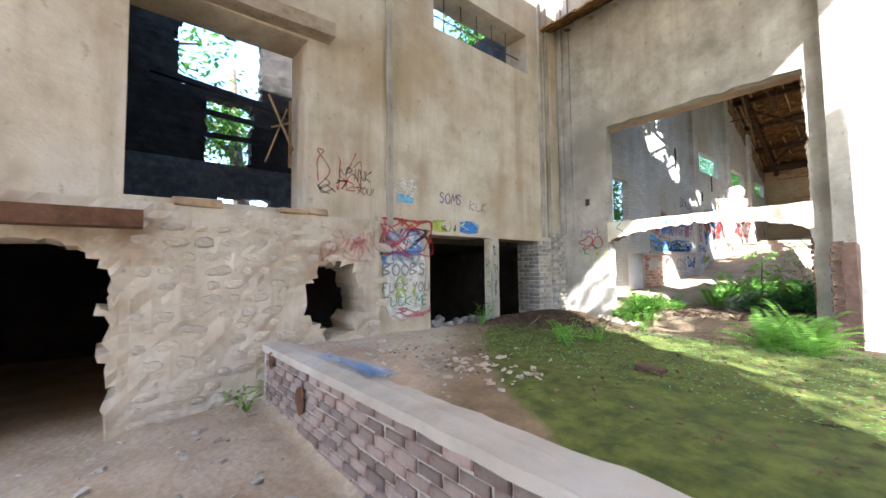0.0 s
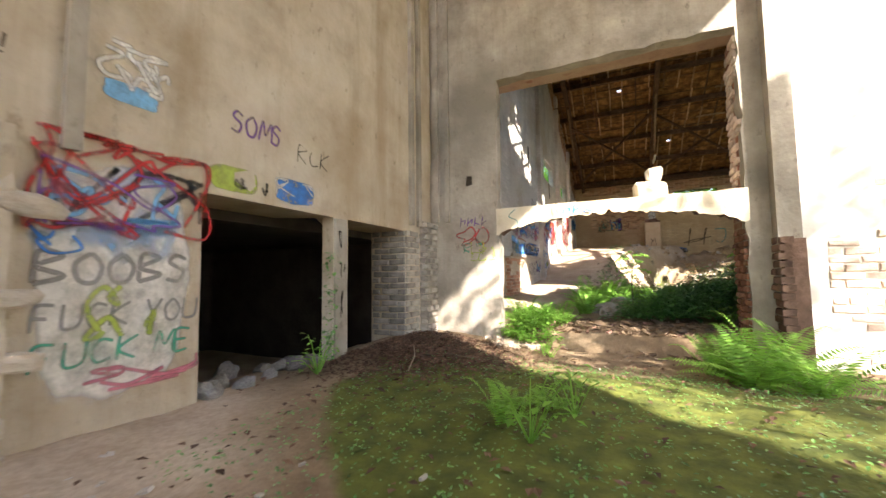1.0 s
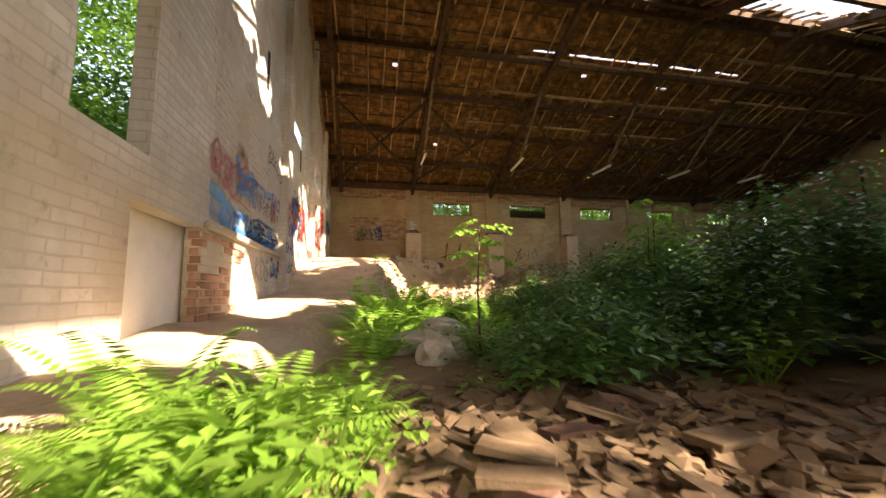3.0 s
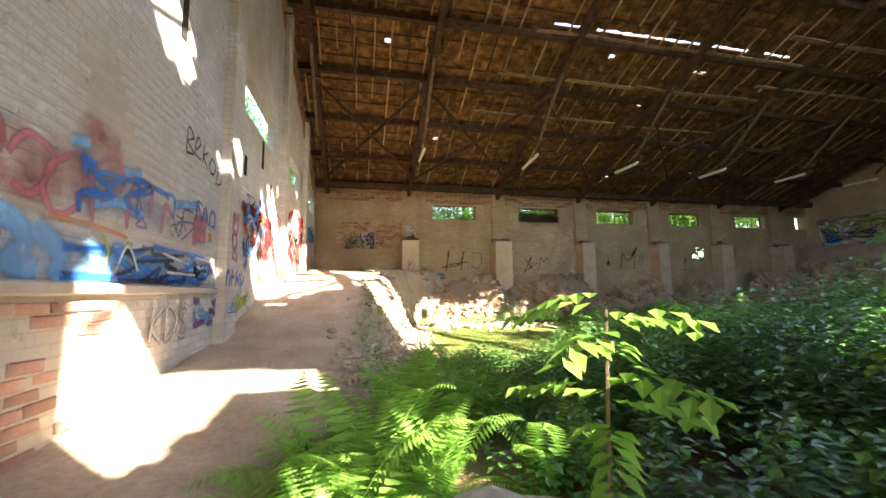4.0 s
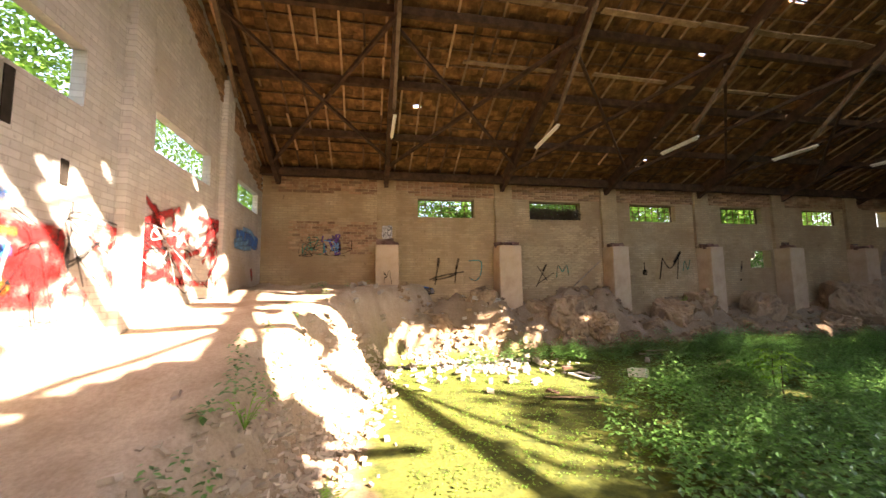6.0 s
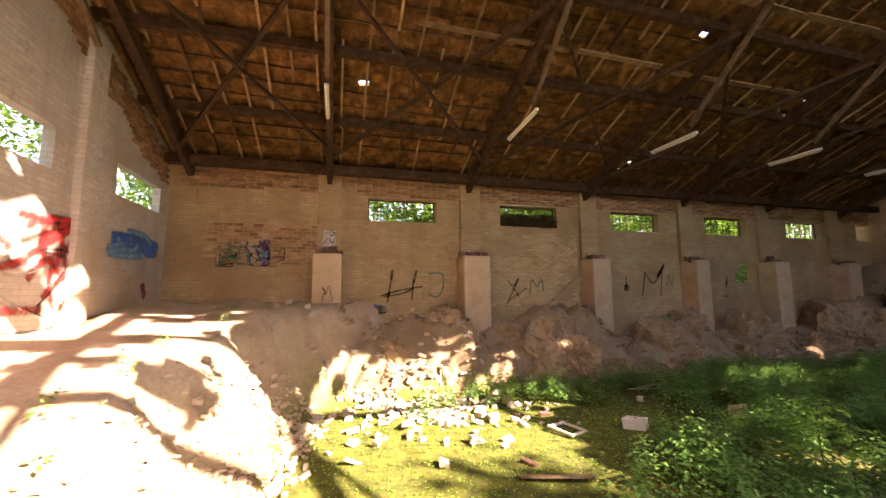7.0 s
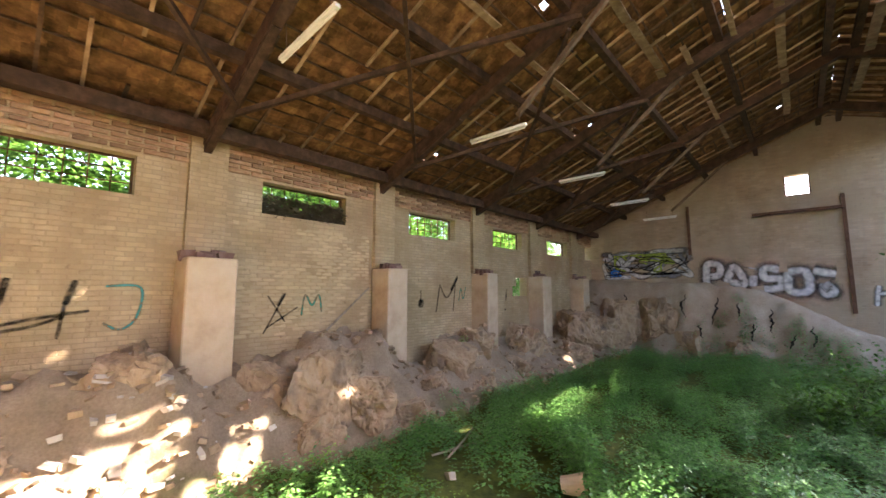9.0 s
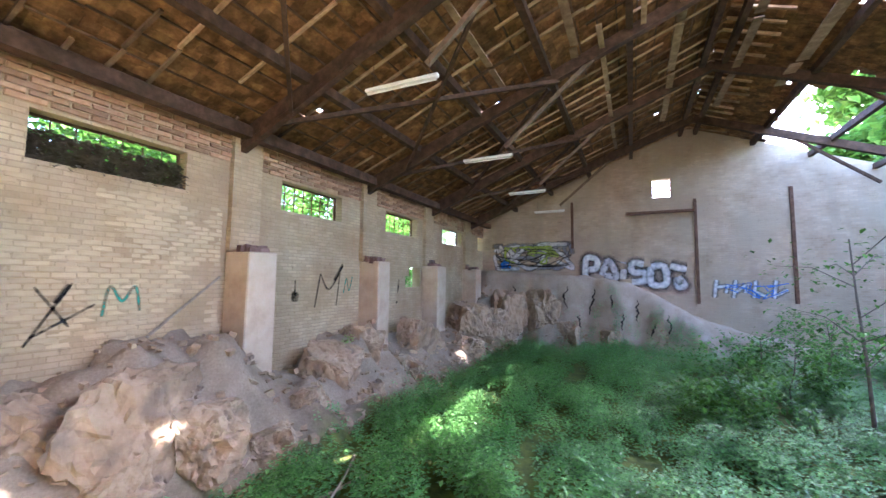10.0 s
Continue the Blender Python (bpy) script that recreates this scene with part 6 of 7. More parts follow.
for k, (x, y, z, a, b, c) in enumerate(((16.2, -9.4, 0.75, 0.8, 1.0, 0.95), (16.4, -8.4, 0.7, 0.55, 0.6, 0.8), (15.7, -9.9, 0.55, 0.6, 0.7, 0.6), (16.5, -10.4, 0.95, 0.5, 0.5, 0.85), (16.45, -6.6, 1.0, 0.5, 0.45, 0.9), (16.3, -12.9, 0.7, 0.6, 0.6, 0.85), (16.5, -13.9, 0.9, 0.5, 0.6, 0.8), (15.9, -11.8, 0.4, 0.45, 0.4, 0.4),
                                        (16.3, -16.3, 0.8, 0.6, 0.6, 0.85), (16.4, -17.3, 0.6, 0.5, 0.6, 0.6), (16.2, -20.0, 0.9, 0.8, 0.9, 1.1), (15.9, -21.2, 0.9, 0.9, 0.8, 1.0), (15.6, -22.6, 1.2, 1.0, 0.9, 1.2), (16.3, -5.2, 0.6, 0.6, 0.7, 0.7), (14.2, -23.2, 1.3, 1.1, 0.7, 1.2), (15.6, -8.9, 0.3, 0.4, 0.5, 0.5), (15.4, -10.7, 0.2, 0.35, 0.4, 0.4), (15.7, -13.3, 0.25, 0.4, 0.45, 0.5), (15.5, -6.3, 0.2, 0.4, 0.3, 0.4), (15.8, -15.2, 0.3, 0.5, 0.4, 0.5), (15.6, -18.6, 0.3, 0.5, 0.6, 0.6), (13.0, -22.9, 0.5, 0.6, 0.5, 0.7), (11.4, -22.8, 0.4, 0.5, 0.4, 0.6))):
    lump(x - 0.15, y, z + 0.32, a * 1.05, b * 1.15, c, k)


for k, (x, y, a, b, c) in enumerate(((3.0, -2.1, 0.3, 0.22, 0.16), (3.3, -2.4, 0.36, 0.26, 0.2), (3.42, -2.72, 0.26, 0.22, 0.14), (2.72, -2.3, 0.22, 0.16, 0.14), (3.05, -2.62, 0.24, 0.2, 0.12), (2.5, -2.15, 0.2, 0.14, 0.14), (3.6, -2.15, 0.2, 0.16, 0.1))):
    ob = new("concrete_lump", GREY_LUMPS[k % 3])
    ob.matrix_world = pose(x, y, ground(x, y) + 0.4 * c, rr.uniform(-15, 15), rr.uniform(-15, 15), rr.uniform(0, 360)) @ Matrix.Diagonal((a, b, c, 1))
    tagged(ob, "grey broken lump of concrete beside the nettles", "rubble", "broken concrete")


def scatter(name, count, spot, label, category, material, lo, hi, flat=0.6):
    """Many small broken pieces in one mesh."""
    verts, faces = [], []
    for _ in range(count):
        x, y = spot()
        s = rr.uniform(lo, hi)
        m = pose(x, y, ground(x, y) + s * 0.2, rr.uniform(-25, 25), rr.uniform(-25, 25), rr.uniform(0, 360))
        k = len(verts)
        l, w, h = s * rr.uniform(0.6, 1.4), s * rr.uniform(0.4, 0.9), s * rr.uniform(0.25, 0.9) * flat
        for c in ((-1, -1, -1), (1, -1, -1), (1, 1, -1), (-1, 1, -1), (-1, -1, 1), (1, -1, 1), (1, 1, 1), (-1, 1, 1)):
            verts.append(tuple(m @ Vector((c[0] * l / 2 * rr.uniform(0.6, 1), c[1] * w / 2 * rr.uniform(0.6, 1), c[2] * h / 2))))
        faces += [tuple(k + i for i in f) for f in ((3, 2, 1, 0), (4, 5, 6, 7), (0, 1, 5, 4), (1, 2, 6, 5), (2, 3, 7, 6), (3, 0, 4, 7))]
    return tagged(data_ob(name, verts, faces, material), label, category, kind="stuff")


def bank_spot():
    x = rr.uniform(5.5, 14)
    return x, lerp_at(FOOT, x) + rr.gauss(0.2, 0.24)


scatter("clay_crumbs", 2600, bank_spot, "crumbled clay on the slope of the bank", "clay crumbs", M_BANK, 0.02, 0.13)
scatter("hall_rubble", 60, lambda: (rr.gauss(-4.35, 0.22), rr.gauss(-2.0, 0.28)), "broken stones beside the moss in the hall", "rubble", M_BANK, 0.02, 0.085, 0.35)
scatter("wall_rubble", 900, lambda: (rr.uniform(14.7, 16.8), rr.uniform(-23, -4)), "broken clay and brick along the wall", "rubble", M_CLAY, 0.04, 0.2)
scatter("bank_clods", 420, lambda: (rr.uniform(8.8, 15.2), rr.uniform(-22.9, -21.7)), "fallen clods at the foot of the clay bank", "rubble", M_CLAY, 0.04, 0.17)
scatter("sunlit_rubble", 420, lambda: (rr.gauss(14.3, 0.9), rr.gauss(-5.6, 1.1)), "pale broken plaster lying on moss", "rubble", M_DUST, 0.05, 0.22)
scatter("arch_rubble", 900, lambda: (rr.gauss(0.95, 0.4), rr.gauss(-2.5, 0.55)), "broken boards and brick under the arch", "rubble", M_DEBRIS, 0.03, 0.13, 0.25)
scatter("arch_brick_bits", 120, lambda: (rr.gauss(0.8, 0.4), rr.gauss(-2.4, 0.6)), "broken brick bits under the arch", "rubble", M_BRICKPIECE, 0.02, 0.08, 0.4)
scatter("jamb_rubble", 90, lambda: (rr.gauss(-0.08, 0.14), rr.gauss(-1.12, 0.16)), "crumbled stone and plaster at the foot of the jamb", "rubble", M_BANK, 0.03, 0.12, 0.7)
scatter("dust_chips", 170, lambda: (rr.gauss(-4.5, 0.45), rr.gauss(-1.2, 0.8)), "chips of plaster on dusty earth", "chips", M_DUST, 0.015, 0.055, 0.5)
scatter("pit_chips", 160, lambda: (rr.uniform(-8, -5.6), rr.uniform(-4, -0.2)), "chips and dirt on the pit floor", "chips", M_DUST, 0.02, 0.09, 0.5)


def litter(name, count, spot, label, size, material):
    spots = []
    for _ in range(count):
        x, y = spot()
        spots.append((x, y, ground(x, y) + rr.uniform(0.004, 0.035), rr.uniform(*size), rr.uniform(0, 6.3), rr.uniform(-0.4, 0.4)))
    leaf_stuff(name, spots, label, "leaf litter", material)


litter("leaf_litter", 9000, lambda: (min(-0.35, rr.gauss(-1.35, 0.5)), min(-0.12, rr.gauss(-0.6, 0.42))), "brown dead leaves heaped before the openings", (0.02, 0.055), M_DRYLEAF)
litter("large_leaves", 240, lambda: (min(-0.4, rr.gauss(-1.4, 0.6)), min(-0.15, rr.gauss(-0.75, 0.45))), "large curled dead leaves before the openings", (0.05, 0.1), M_DRYLEAF)
litter("moss_litter", 900, lambda: (rr.uniform(-4.6, -0.3), rr.uniform(-4.4, -0.5)), "scattered dead leaves on moss", (0.025, 0.06), M_DRYLEAF)
litter("arch_litter", 420, lambda: (rr.gauss(0.2, 0.8), rr.gauss(-2.2, 0.7)), "dead leaves and chips under the arch", (0.015, 0.04), M_DRYLEAF)
litter("moss_tufts", 6000, lambda: (-3.9 + 3.1 * rr.random(), rr.uniform(-4.6, -0.6)), "short moss and grass tufts", (0.012, 0.03), M_LEAF)
litter("shed_tufts", 9000, lambda: (rr.uniform(8.5, 14.8), rr.uniform(-9.5, -3.6)), "short moss and grass tufts in the shed", (0.02, 0.05), M_FERN)


twigs, twig_faces = [], []
for _ in range(70):
    x, y = (min(-0.45, rr.gauss(-1.4, 0.55)), min(-0.15, rr.gauss(-0.75, 0.45))) if _ % 3 else (rr.gauss(0.4, 0.9), rr.gauss(-2.3, 0.6))
    a, l, w = rr.uniform(0, 6.3), rr.uniform(0.06, 0.24), rr.uniform(0.002, 0.005)
    z = ground(x, y) + rr.uniform(0.01, 0.04)
    c, s = math.cos(a), math.sin(a)
    k = len(twigs)
    for t, e in ((-0.5, 0), (0.5, rr.uniform(-0.02, 0.05))):
        for p, q in ((-1, 0), (0.5, 0.9), (0.5, -0.9)):
            twigs.append((x + c * l * t - s * w * p, y + s * l * t + c * w * p, z + e + w * q))
    twig_faces += [(k, k + 1, k + 4, k + 3), (k + 1, k + 2, k + 5, k + 4), (k + 2, k, k + 3, k + 5)]
tagged(data_ob("twigs", twigs, twig_faces, M_BARK), "thin dry twigs scattered over dead leaves", "twigs", kind="stuff")


def stick(a, b, r, label, material=None):
    bm = bmesh.new()
    a, b = Vector(a), Vector(b)
    mid = (a + b) / 2 + Vector((rr.uniform(-1, 1), rr.uniform(-1, 1), 0.3)) * (b - a).length * 0.05
    tube(bm, [a, mid, b], r, r * 0.7, 6)
    tagged(mesh_ob("branch", bm, material or M_OLDWOOD), label, "branch", "fallen branches")


def on(x, y, h=0.03):
    return (x, y, ground(x, y) + h)


stick(on(14.3, -11.4), on(13.4, -9.7, 0.25), 0.02, "pale dry branch lying on moss")
stick(on(13.6, -11.5), on(13.9, -9.9, 0.1), 0.025, "dark dry branch lying on moss")
stick((16.62, -8.75, 1.3), (16.82, -10.85, 3.0), 0.028, "long pole leaning on the wall")
stick(on(-1.3, -2.2), on(-0.9, -1.95), 0.008, "dry branch on the earth")
stick(on(-2.2, -0.9, 0.02), on(-1.4, -0.5, 0.03), 0.006, "thin dry twig on leaves")

# loose bricks and boards
for i, (x, y, yaw) in enumerate(((-3.47, -3.0, 78), (0.6, -2.0, 40), (0.9, -2.3, 110), (1.2, -2.7, 75), (11.4, -6.3, 30), (13.1, -7.5, 80))):
    ob = new("loose_brick", brick_mesh("loose_brick", 0.21, 0.065, 0.1, 90 + i))
    ob.data.materials.append(M_BRICKPIECE)
    ob.matrix_world = pose(x, y, ground(x, y) + 0.012, rr.uniform(-8, 8), rr.uniform(-8, 8), yaw)
    tagged(ob, "loose red brick lying on the ground", "brick", "loose bricks")
for i, (x, y, yaw, l) in enumerate(((0.8, -2.1, 30, 0.24), (1.0, -2.5, 60, 0.28), (1.2, -2.8, 15, 0.26), (0.7, -2.7, 100, 0.2), (0.6, -2.0, 70, 0.22), (0.75, -2.05, 62, 0.22), (1.3, -2.4, 140, 0.3), (10.95, -6.4, -105, 0.85))):
    bm = bmesh.new()
    box(bm, (-l / 2, -0.06, -0.012), (l / 2, 0.06, 0.012), 0.006, 0.003)
    ob = tagged(mesh_ob("board", bm, M_DEBRIS), "short weathered board lying on rubble", "board", "loose boards")
    ob.matrix_world = pose(x, y, ground(x, y) + 0.05, rr.uniform(-14, 14), rr.uniform(-14, 14), yaw)

# pale square frame, white box and bucket on the moss
root = tagged(new("picture_frame"), "pale empty square frame lying on moss", "frame")
root.matrix_world = pose(12.3, -7.42, ground(12.3, -7.42) + 0.03, 4, -5, 25)
for lo, hi in (((-0.22, -0.22, 0), (0.22, -0.17, 0.03)), ((-0.22, 0.17, 0), (0.22, 0.22, 0.03)), ((-0.22, -0.17, 0), (-0.17, 0.17, 0.03)), ((0.17, -0.17, 0), (0.22, 0.17, 0.03))):
    bm = bmesh.new()
    box(bm, lo, hi, 0.003, 0.003)
    part("rail", bm, M_TUBE, root)
bm = bmesh.new()
box(bm, (-0.16, -0.13, 0), (0.16, 0.13, 0.16), 0.02, 0.01)
ob = tagged(mesh_ob("white_box", bm, M_TUBE), "dented white box lying on moss", "box")
ob.matrix_world = pose(12.1, -8.5, ground(12.1, -8.5), 6, 3, 40)
bucket = tagged(new("bucket"), "brown bucket lying on its side in the weeds", "bucket")
bucket.matrix_world = pose(12.0, -10.3, ground(12.0, -10.3) + 0.14, 0, 80, 200)
bm = bmesh.new()
rings = [[bm.verts.new((math.cos(a * math.pi / 8) * r, math.sin(a * math.pi / 8) * r, z)) for a in range(16)] for r, z in ((0.1, 0), (0.14, 0.28), (0.132, 0.28), (0.092, 0.012))]
for r, s in zip(rings, rings[1:]):
    for k in range(16):
        bm.faces.new((r[k], r[(k + 1) % 16], s[(k + 1) % 16], s[k]))
bm.faces.new(rings[0][::-1])
bm.faces.new(rings[-1])
part("body", bm, M_PIER, bucket)
bm = bmesh.new()
tube(bm, [(0.14 * math.cos(a * math.pi / 8), 0.14 * math.sin(a * math.pi / 8), 0.28) for a in range(17)], 0.008, sides=5)
part("rim", bm, M_PIER, bucket)

# ---- cracks in the clay face below the south wall ----
def crack(x, z0, z1, seed):
    r = random.Random(seed)
    verts, faces = [], []
    n = 12
    for i in range(n + 1):
        z = z0 + (z1 - z0) * i / n
        u = x + 0.22 * nz(seed * 3.1, z * 2.5) + 0.1 * nz(seed, z * 9)
        y = YE
        for _ in range(60):
            if ground(u, y) < z:
                break
            y += 0.04
        w = 0.032 * math.sin(math.pi * (i + 0.5) / (n + 1)) * r.uniform(0.6, 1.4) + 0.004
        verts += [(u - w, y + 0.03, z), (u + w, y + 0.03, z)]
    faces = [(2 * i, 2 * i + 1, 2 * i + 3, 2 * i + 2) for i in range(n)]
    data_ob("crack", verts, faces, M_TRIMDARK, clay_face)


# flat near-black strips; the shade inside each crack is only their colour
clay_face = tagged(new("cracked_clay"), "flat dark strips standing in for cracks in the dried clay bank", "cracks")
for i, (x, z0, z1) in enumerate(((15.2, 2.2, 2.8), (14.3, 1.9, 2.6), (13.6, 1.5, 2.1), (13.0, 1.9, 2.8), (12.4, 1.2, 1.7), (11.9, 1.7, 2.7), (11.3, 2.0, 2.5), (10.9, 1.2, 1.8), (10.4, 1.5, 2.3), (9.9, 1.0, 1.5), (9.4, 1.1, 1.8), (14.0, 1.2, 1.6))):
    crack(x, z0, z1, i + 1)

# ---- details of the front hall ----
bm = bmesh.new()
beam(bm, (-6.75, -0.06, 3.8), (-4.72, -0.1, 3.84), 0.2, 0.16)
tagged(mesh_ob("lintel_beam", bm, M_OLDWOOD), "weathered timber lintel over the big opening", "lintel")
bm = bmesh.new()
beam(bm, (-8.4, -0.22, 1.5), (-6.42, -0.24, 1.52), 0.22, 0.14)
tagged(mesh_ob("lintel_beam", bm, M_STEEL), "rusty brown beam over the broken doorway", "lintel")
bm = bmesh.new()
for x, w in ((-6.2, 0.4), (-5.3, 0.3), (-4.98, 0.22)):
    box(bm, (x, -0.14, 1.69), (x + w, 0.02, 1.76), 0.02, 0.01)
tagged(mesh_ob("trim_ledge", bm, M_CLAY), "broken ledge stones under the opening", kind="structure")
wreck = tagged(new("broken_window"), "broken wooden window sash hanging in the opening", "window sash")
for a, b in (((-5.08, 0.35, 3.0), (-5.3, 0.4, 2.35)), ((-5.3, 0.3, 3.1), (-5.02, 0.3, 2.5)), ((-5.05, 0.32, 3.1), (-5.05, 0.32, 2.3)), ((-5.25, 0.36, 2.75), (-5.02, 0.33, 2.85))):
    bm = bmesh.new()
    beam(bm, a, b, 0.03, 0.02)
    part("rail", bm, M_PALEBOARD, wreck)
# timbers share the near-black room colour in place of shade
loft = tagged(new("loft_timbers"), "timbers fallen across the room, coloured near black for shade", "timbers")
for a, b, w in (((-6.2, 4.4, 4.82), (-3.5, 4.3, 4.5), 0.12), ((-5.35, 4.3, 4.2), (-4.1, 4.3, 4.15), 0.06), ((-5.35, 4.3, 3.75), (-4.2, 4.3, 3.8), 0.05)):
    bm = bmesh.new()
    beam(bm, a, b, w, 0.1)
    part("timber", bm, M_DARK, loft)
grille = tagged(new("window_7"), "barred high window with greenery behind", kind="structure")
for i in range(1, 6):
    bm = bmesh.new()
    x = -3.11 + 2.19 * i / 6
    tube(bm, [(x, 0.2, 4.63), (x, 0.2, 5.36)], 0.01, sides=5)
    part("bar", bm, M_STEEL, grille)
bm = bmesh.new()
tube(bm, [(-3.11, 0.2, 4.98), (-0.92, 0.2, 4.98)], 0.01, sides=5)
part("bar", bm, M_STEEL, grille)
bm = bmesh.new()
box(bm, (-1.99, -0.014, 0.2), (-1.81, 0.12, 1.575), 0.005, 0.01)
tagged(mesh_ob("door_post", bm, M_CONCRETE), "grey rendered post between the stoke holes", "post")
for k in range(10):
    ob = new("broken_stone", DARK_LUMPS[k % 3])
    e = rr.uniform(0.06, 0.11)
    ob.matrix_world = pose(-3.12 + 0.115 * k, rr.uniform(0.02, 0.4), 0.26 + 0.3 * e, rr.uniform(-30, 30), rr.uniform(-30, 30), rr.uniform(0, 360)) @ Matrix.Diagonal((e * 1.3, e, e * 0.8, 1))
    tagged(ob, "grey broken stone lying in the stoke hole", "stone", "stones in the stoke hole")
# solid block whose near-black colour gives the shade of a hole
bm = bmesh.new()
box(bm, (-0.03, -0.62, 2.22), (0.01, -0.55, 2.34), 0.01)
tagged(mesh_ob("wall_hole", bm, M_TRIMDARK), "small dark block standing in for a hole in the render", "hole")

# debris hanging in the second east window, posts and ledge on the south wall
spots = [(XF + 0.15 + rr.uniform(-0.12, 0.1), rr.uniform(-10.25, -8.42), 4.36 + 0.4 * rr.random() ** 1.3, rr.uniform(0.06, 0.13), rr.uniform(0, 6.3), rr.uniform(-0.6, 0.6)) for _ in range(3200)]
leaf_stuff("window_debris", spots, "dead leaves and ivy heaped in the window", "leaf litter", M_BARK)
spots = [(-2.03 + rr.gauss(0, 0.035), 0.0 + rr.uniform(-0.04, 0.05), 0.3 + 0.95 * rr.random() ** 1.4, rr.uniform(0.025, 0.06), rr.uniform(0, 6.3), rr.uniform(-0.9, 0.4)) for _ in range(170)]
leaf_stuff("post_ivy", spots, "small green ivy climbing the post", "ivy", M_LEAF)
spots = [(XF + 0.2 + rr.uniform(-0.1, 0.15), rr.uniform(-10.3, -8.4), 4.62 + rr.uniform(0, 0.3), rr.uniform(0.05, 0.1), rr.uniform(0, 6.3), rr.uniform(-0.6, 0.6)) for _ in range(420)]
leaf_stuff("window_ivy", spots, "green ivy growing through the window", "ivy", M_LEAF)
bm = bmesh.new()
for x, z0, z1 in ((8.3, 2.2, 6.2), (5.44, 2.3, 6.4), (12.8, 4.4, 6.4)):
    box(bm, (x - 0.05, YE, z0), (x + 0.05, YE + 0.08, z1), 0.004)
box(bm, (8.3, YE, 5.7), (10.7, YE + 0.25, 5.8), 0.01)
tagged(mesh_ob("trim_south", bm, M_STEEL), "rusty posts and ledge on the end wall", kind="structure")
vent = tagged(new("window_8"), "small louvred vent high in the end wall", kind="structure")
for i in range(4):
    bm = bmesh.new()
    beam(bm, (9.05, YE - 0.2, 6.47 + 0.17 * i), (9.75, YE - 0.2, 6.47 + 0.17 * i), 0.09, 0.015)
    part("slat", bm, M_STEEL, vent)
for x in (9.07, 9.73):
    bm = bmesh.new()
    box(bm, (x - 0.02, YE - 0.24, 6.36), (x + 0.02, YE - 0.16, 7.1))
    part("window_frame", bm, M_STEEL, vent)
bm = bmesh.new()
tube(bm, [(-1.0, -5.6, 5.2), (2.0, -8.5, 4.6)], 0.02, sides=5)
tagged(mesh_ob("cable", bm, M_STEEL), "slack dark cable crossing the open side", "cable")


# ---- bricks that can be told apart ----
def brick_field(parent, u0, u1, v0, v1, place, material, l=0.22, h=0.065, joint=0.012, keep=None, proud=0.0, most=300, spread=0.012):
    """Courses of bricks on a face: place(u, v) gives the middle of a brick's face as a pose whose y points into the wall."""
    kinds, halves = [], []
    for i in range(4):
        for lst, k in ((kinds, 1.0), (halves, 0.46)):
            me = brick_mesh("brick", l * k, h, 0.1, 50 + i)
            me.materials.append(material)
            lst.append(me)
    row, v, made = 0, v0 + h / 2, 0
    while v < v1:
        u = u0 - (0.5 * (l + joint) if row % 2 else 0.0) + RND.uniform(-0.01, 0.01)
        while u < u1:
            a, b = max(u, u0), min(u + l, u1)
            if b - a > 0.05 and made < most and (keep is None or keep((a + b) / 2, v)):
                half = b - a < 0.75 * l
                ob = new("brick", RND.choice(halves if half else kinds))
                ob.parent = parent
                off = Matrix.Translation((0, 0.05 - proud + RND.uniform(-spread, spread * 0.4), RND.uniform(-0.003, 0.003))) @ Euler((0, radians(RND.uniform(-0.8, 0.8)), radians(RND.uniform(-1.2, 1.2)))).to_matrix().to_4x4()
                ob.matrix_basis = place((a + b) / 2, v) @ off
                made += 1
            u += l + joint
        v += h + joint
        row += 1
    return made


FACE_W = lambda x: (lambda u, v: pose(x, u, v, 0, 0, -90))
FACE_S = lambda y: (lambda u, v: pose(u, y, v, 0, 0, 0))
retaining = bpy.data.objects["retaining_wall"]
brick_field(retaining, -5.6, -0.15, -0.28, 0.3, FACE_W(-5.43), M_PITBRICK, 0.19, 0.062, 0.011, most=260, spread=0.005)

# jamb and corner of dusty brick beside the second opening
jamb = tagged(new("door_jamb"), "dusty grey brick jamb of the stoke hole", "door jamb")
brick_field(jamb, 0.0, 0.5, 0.3, 1.56, lambda u, v: pose(-0.72, u, v, 0, 0, -90), M_JAMB, 0.22, 0.06, 0.012)
brick_field(jamb, -0.7, -0.36, 0.3, 1.6, FACE_S(-0.015), M_GREYBRICK, 0.2, 0.06, 0.012, keep=lambda u, v: nz(u * 3, v * 2, 4) > -0.35)
niche = tagged(new("corner_pier"), "rough grey brick corner pier with open joints", "pier")
brick_field(niche, -0.34, 0.0, 0.1, 1.75, FACE_S(-0.1), M_GREYBRICK, 0.2, 0.058, 0.02, spread=0.02)
brick_field(niche, -0.13, 0.0, 0.1, 1.75, FACE_W(-0.34), M_GREYBRICK, 0.2, 0.058, 0.02)
bm = bmesh.new()
box(bm, (-0.33, -0.07, 0.1), (-0.0, 0.0, 1.74))
part("core", bm, M_CONCRETE, niche)

# red brick reveal of the arch
reveal = tagged(new("arch_reveal"), "red brick reveal of the arch, bricks worn", "brick reveal")
brick_field(reveal, 0.03, 0.47, 0.03, 1.5, lambda u, v: pose(u, ARCH_R + 0.02, v, 0, 0, 180), M_REDPIECE, 0.18, 0.052, 0.014)
brick_field(reveal, 0.03, 0.47, 1.95, 3.5, lambda u, v: pose(u, ARCH_R + 0.02, v, 0, 0, 180), M_PALERED, 0.2, 0.06, 0.014, keep=lambda u, v: nz(u * 5, v * 2, 1) > -0.2)
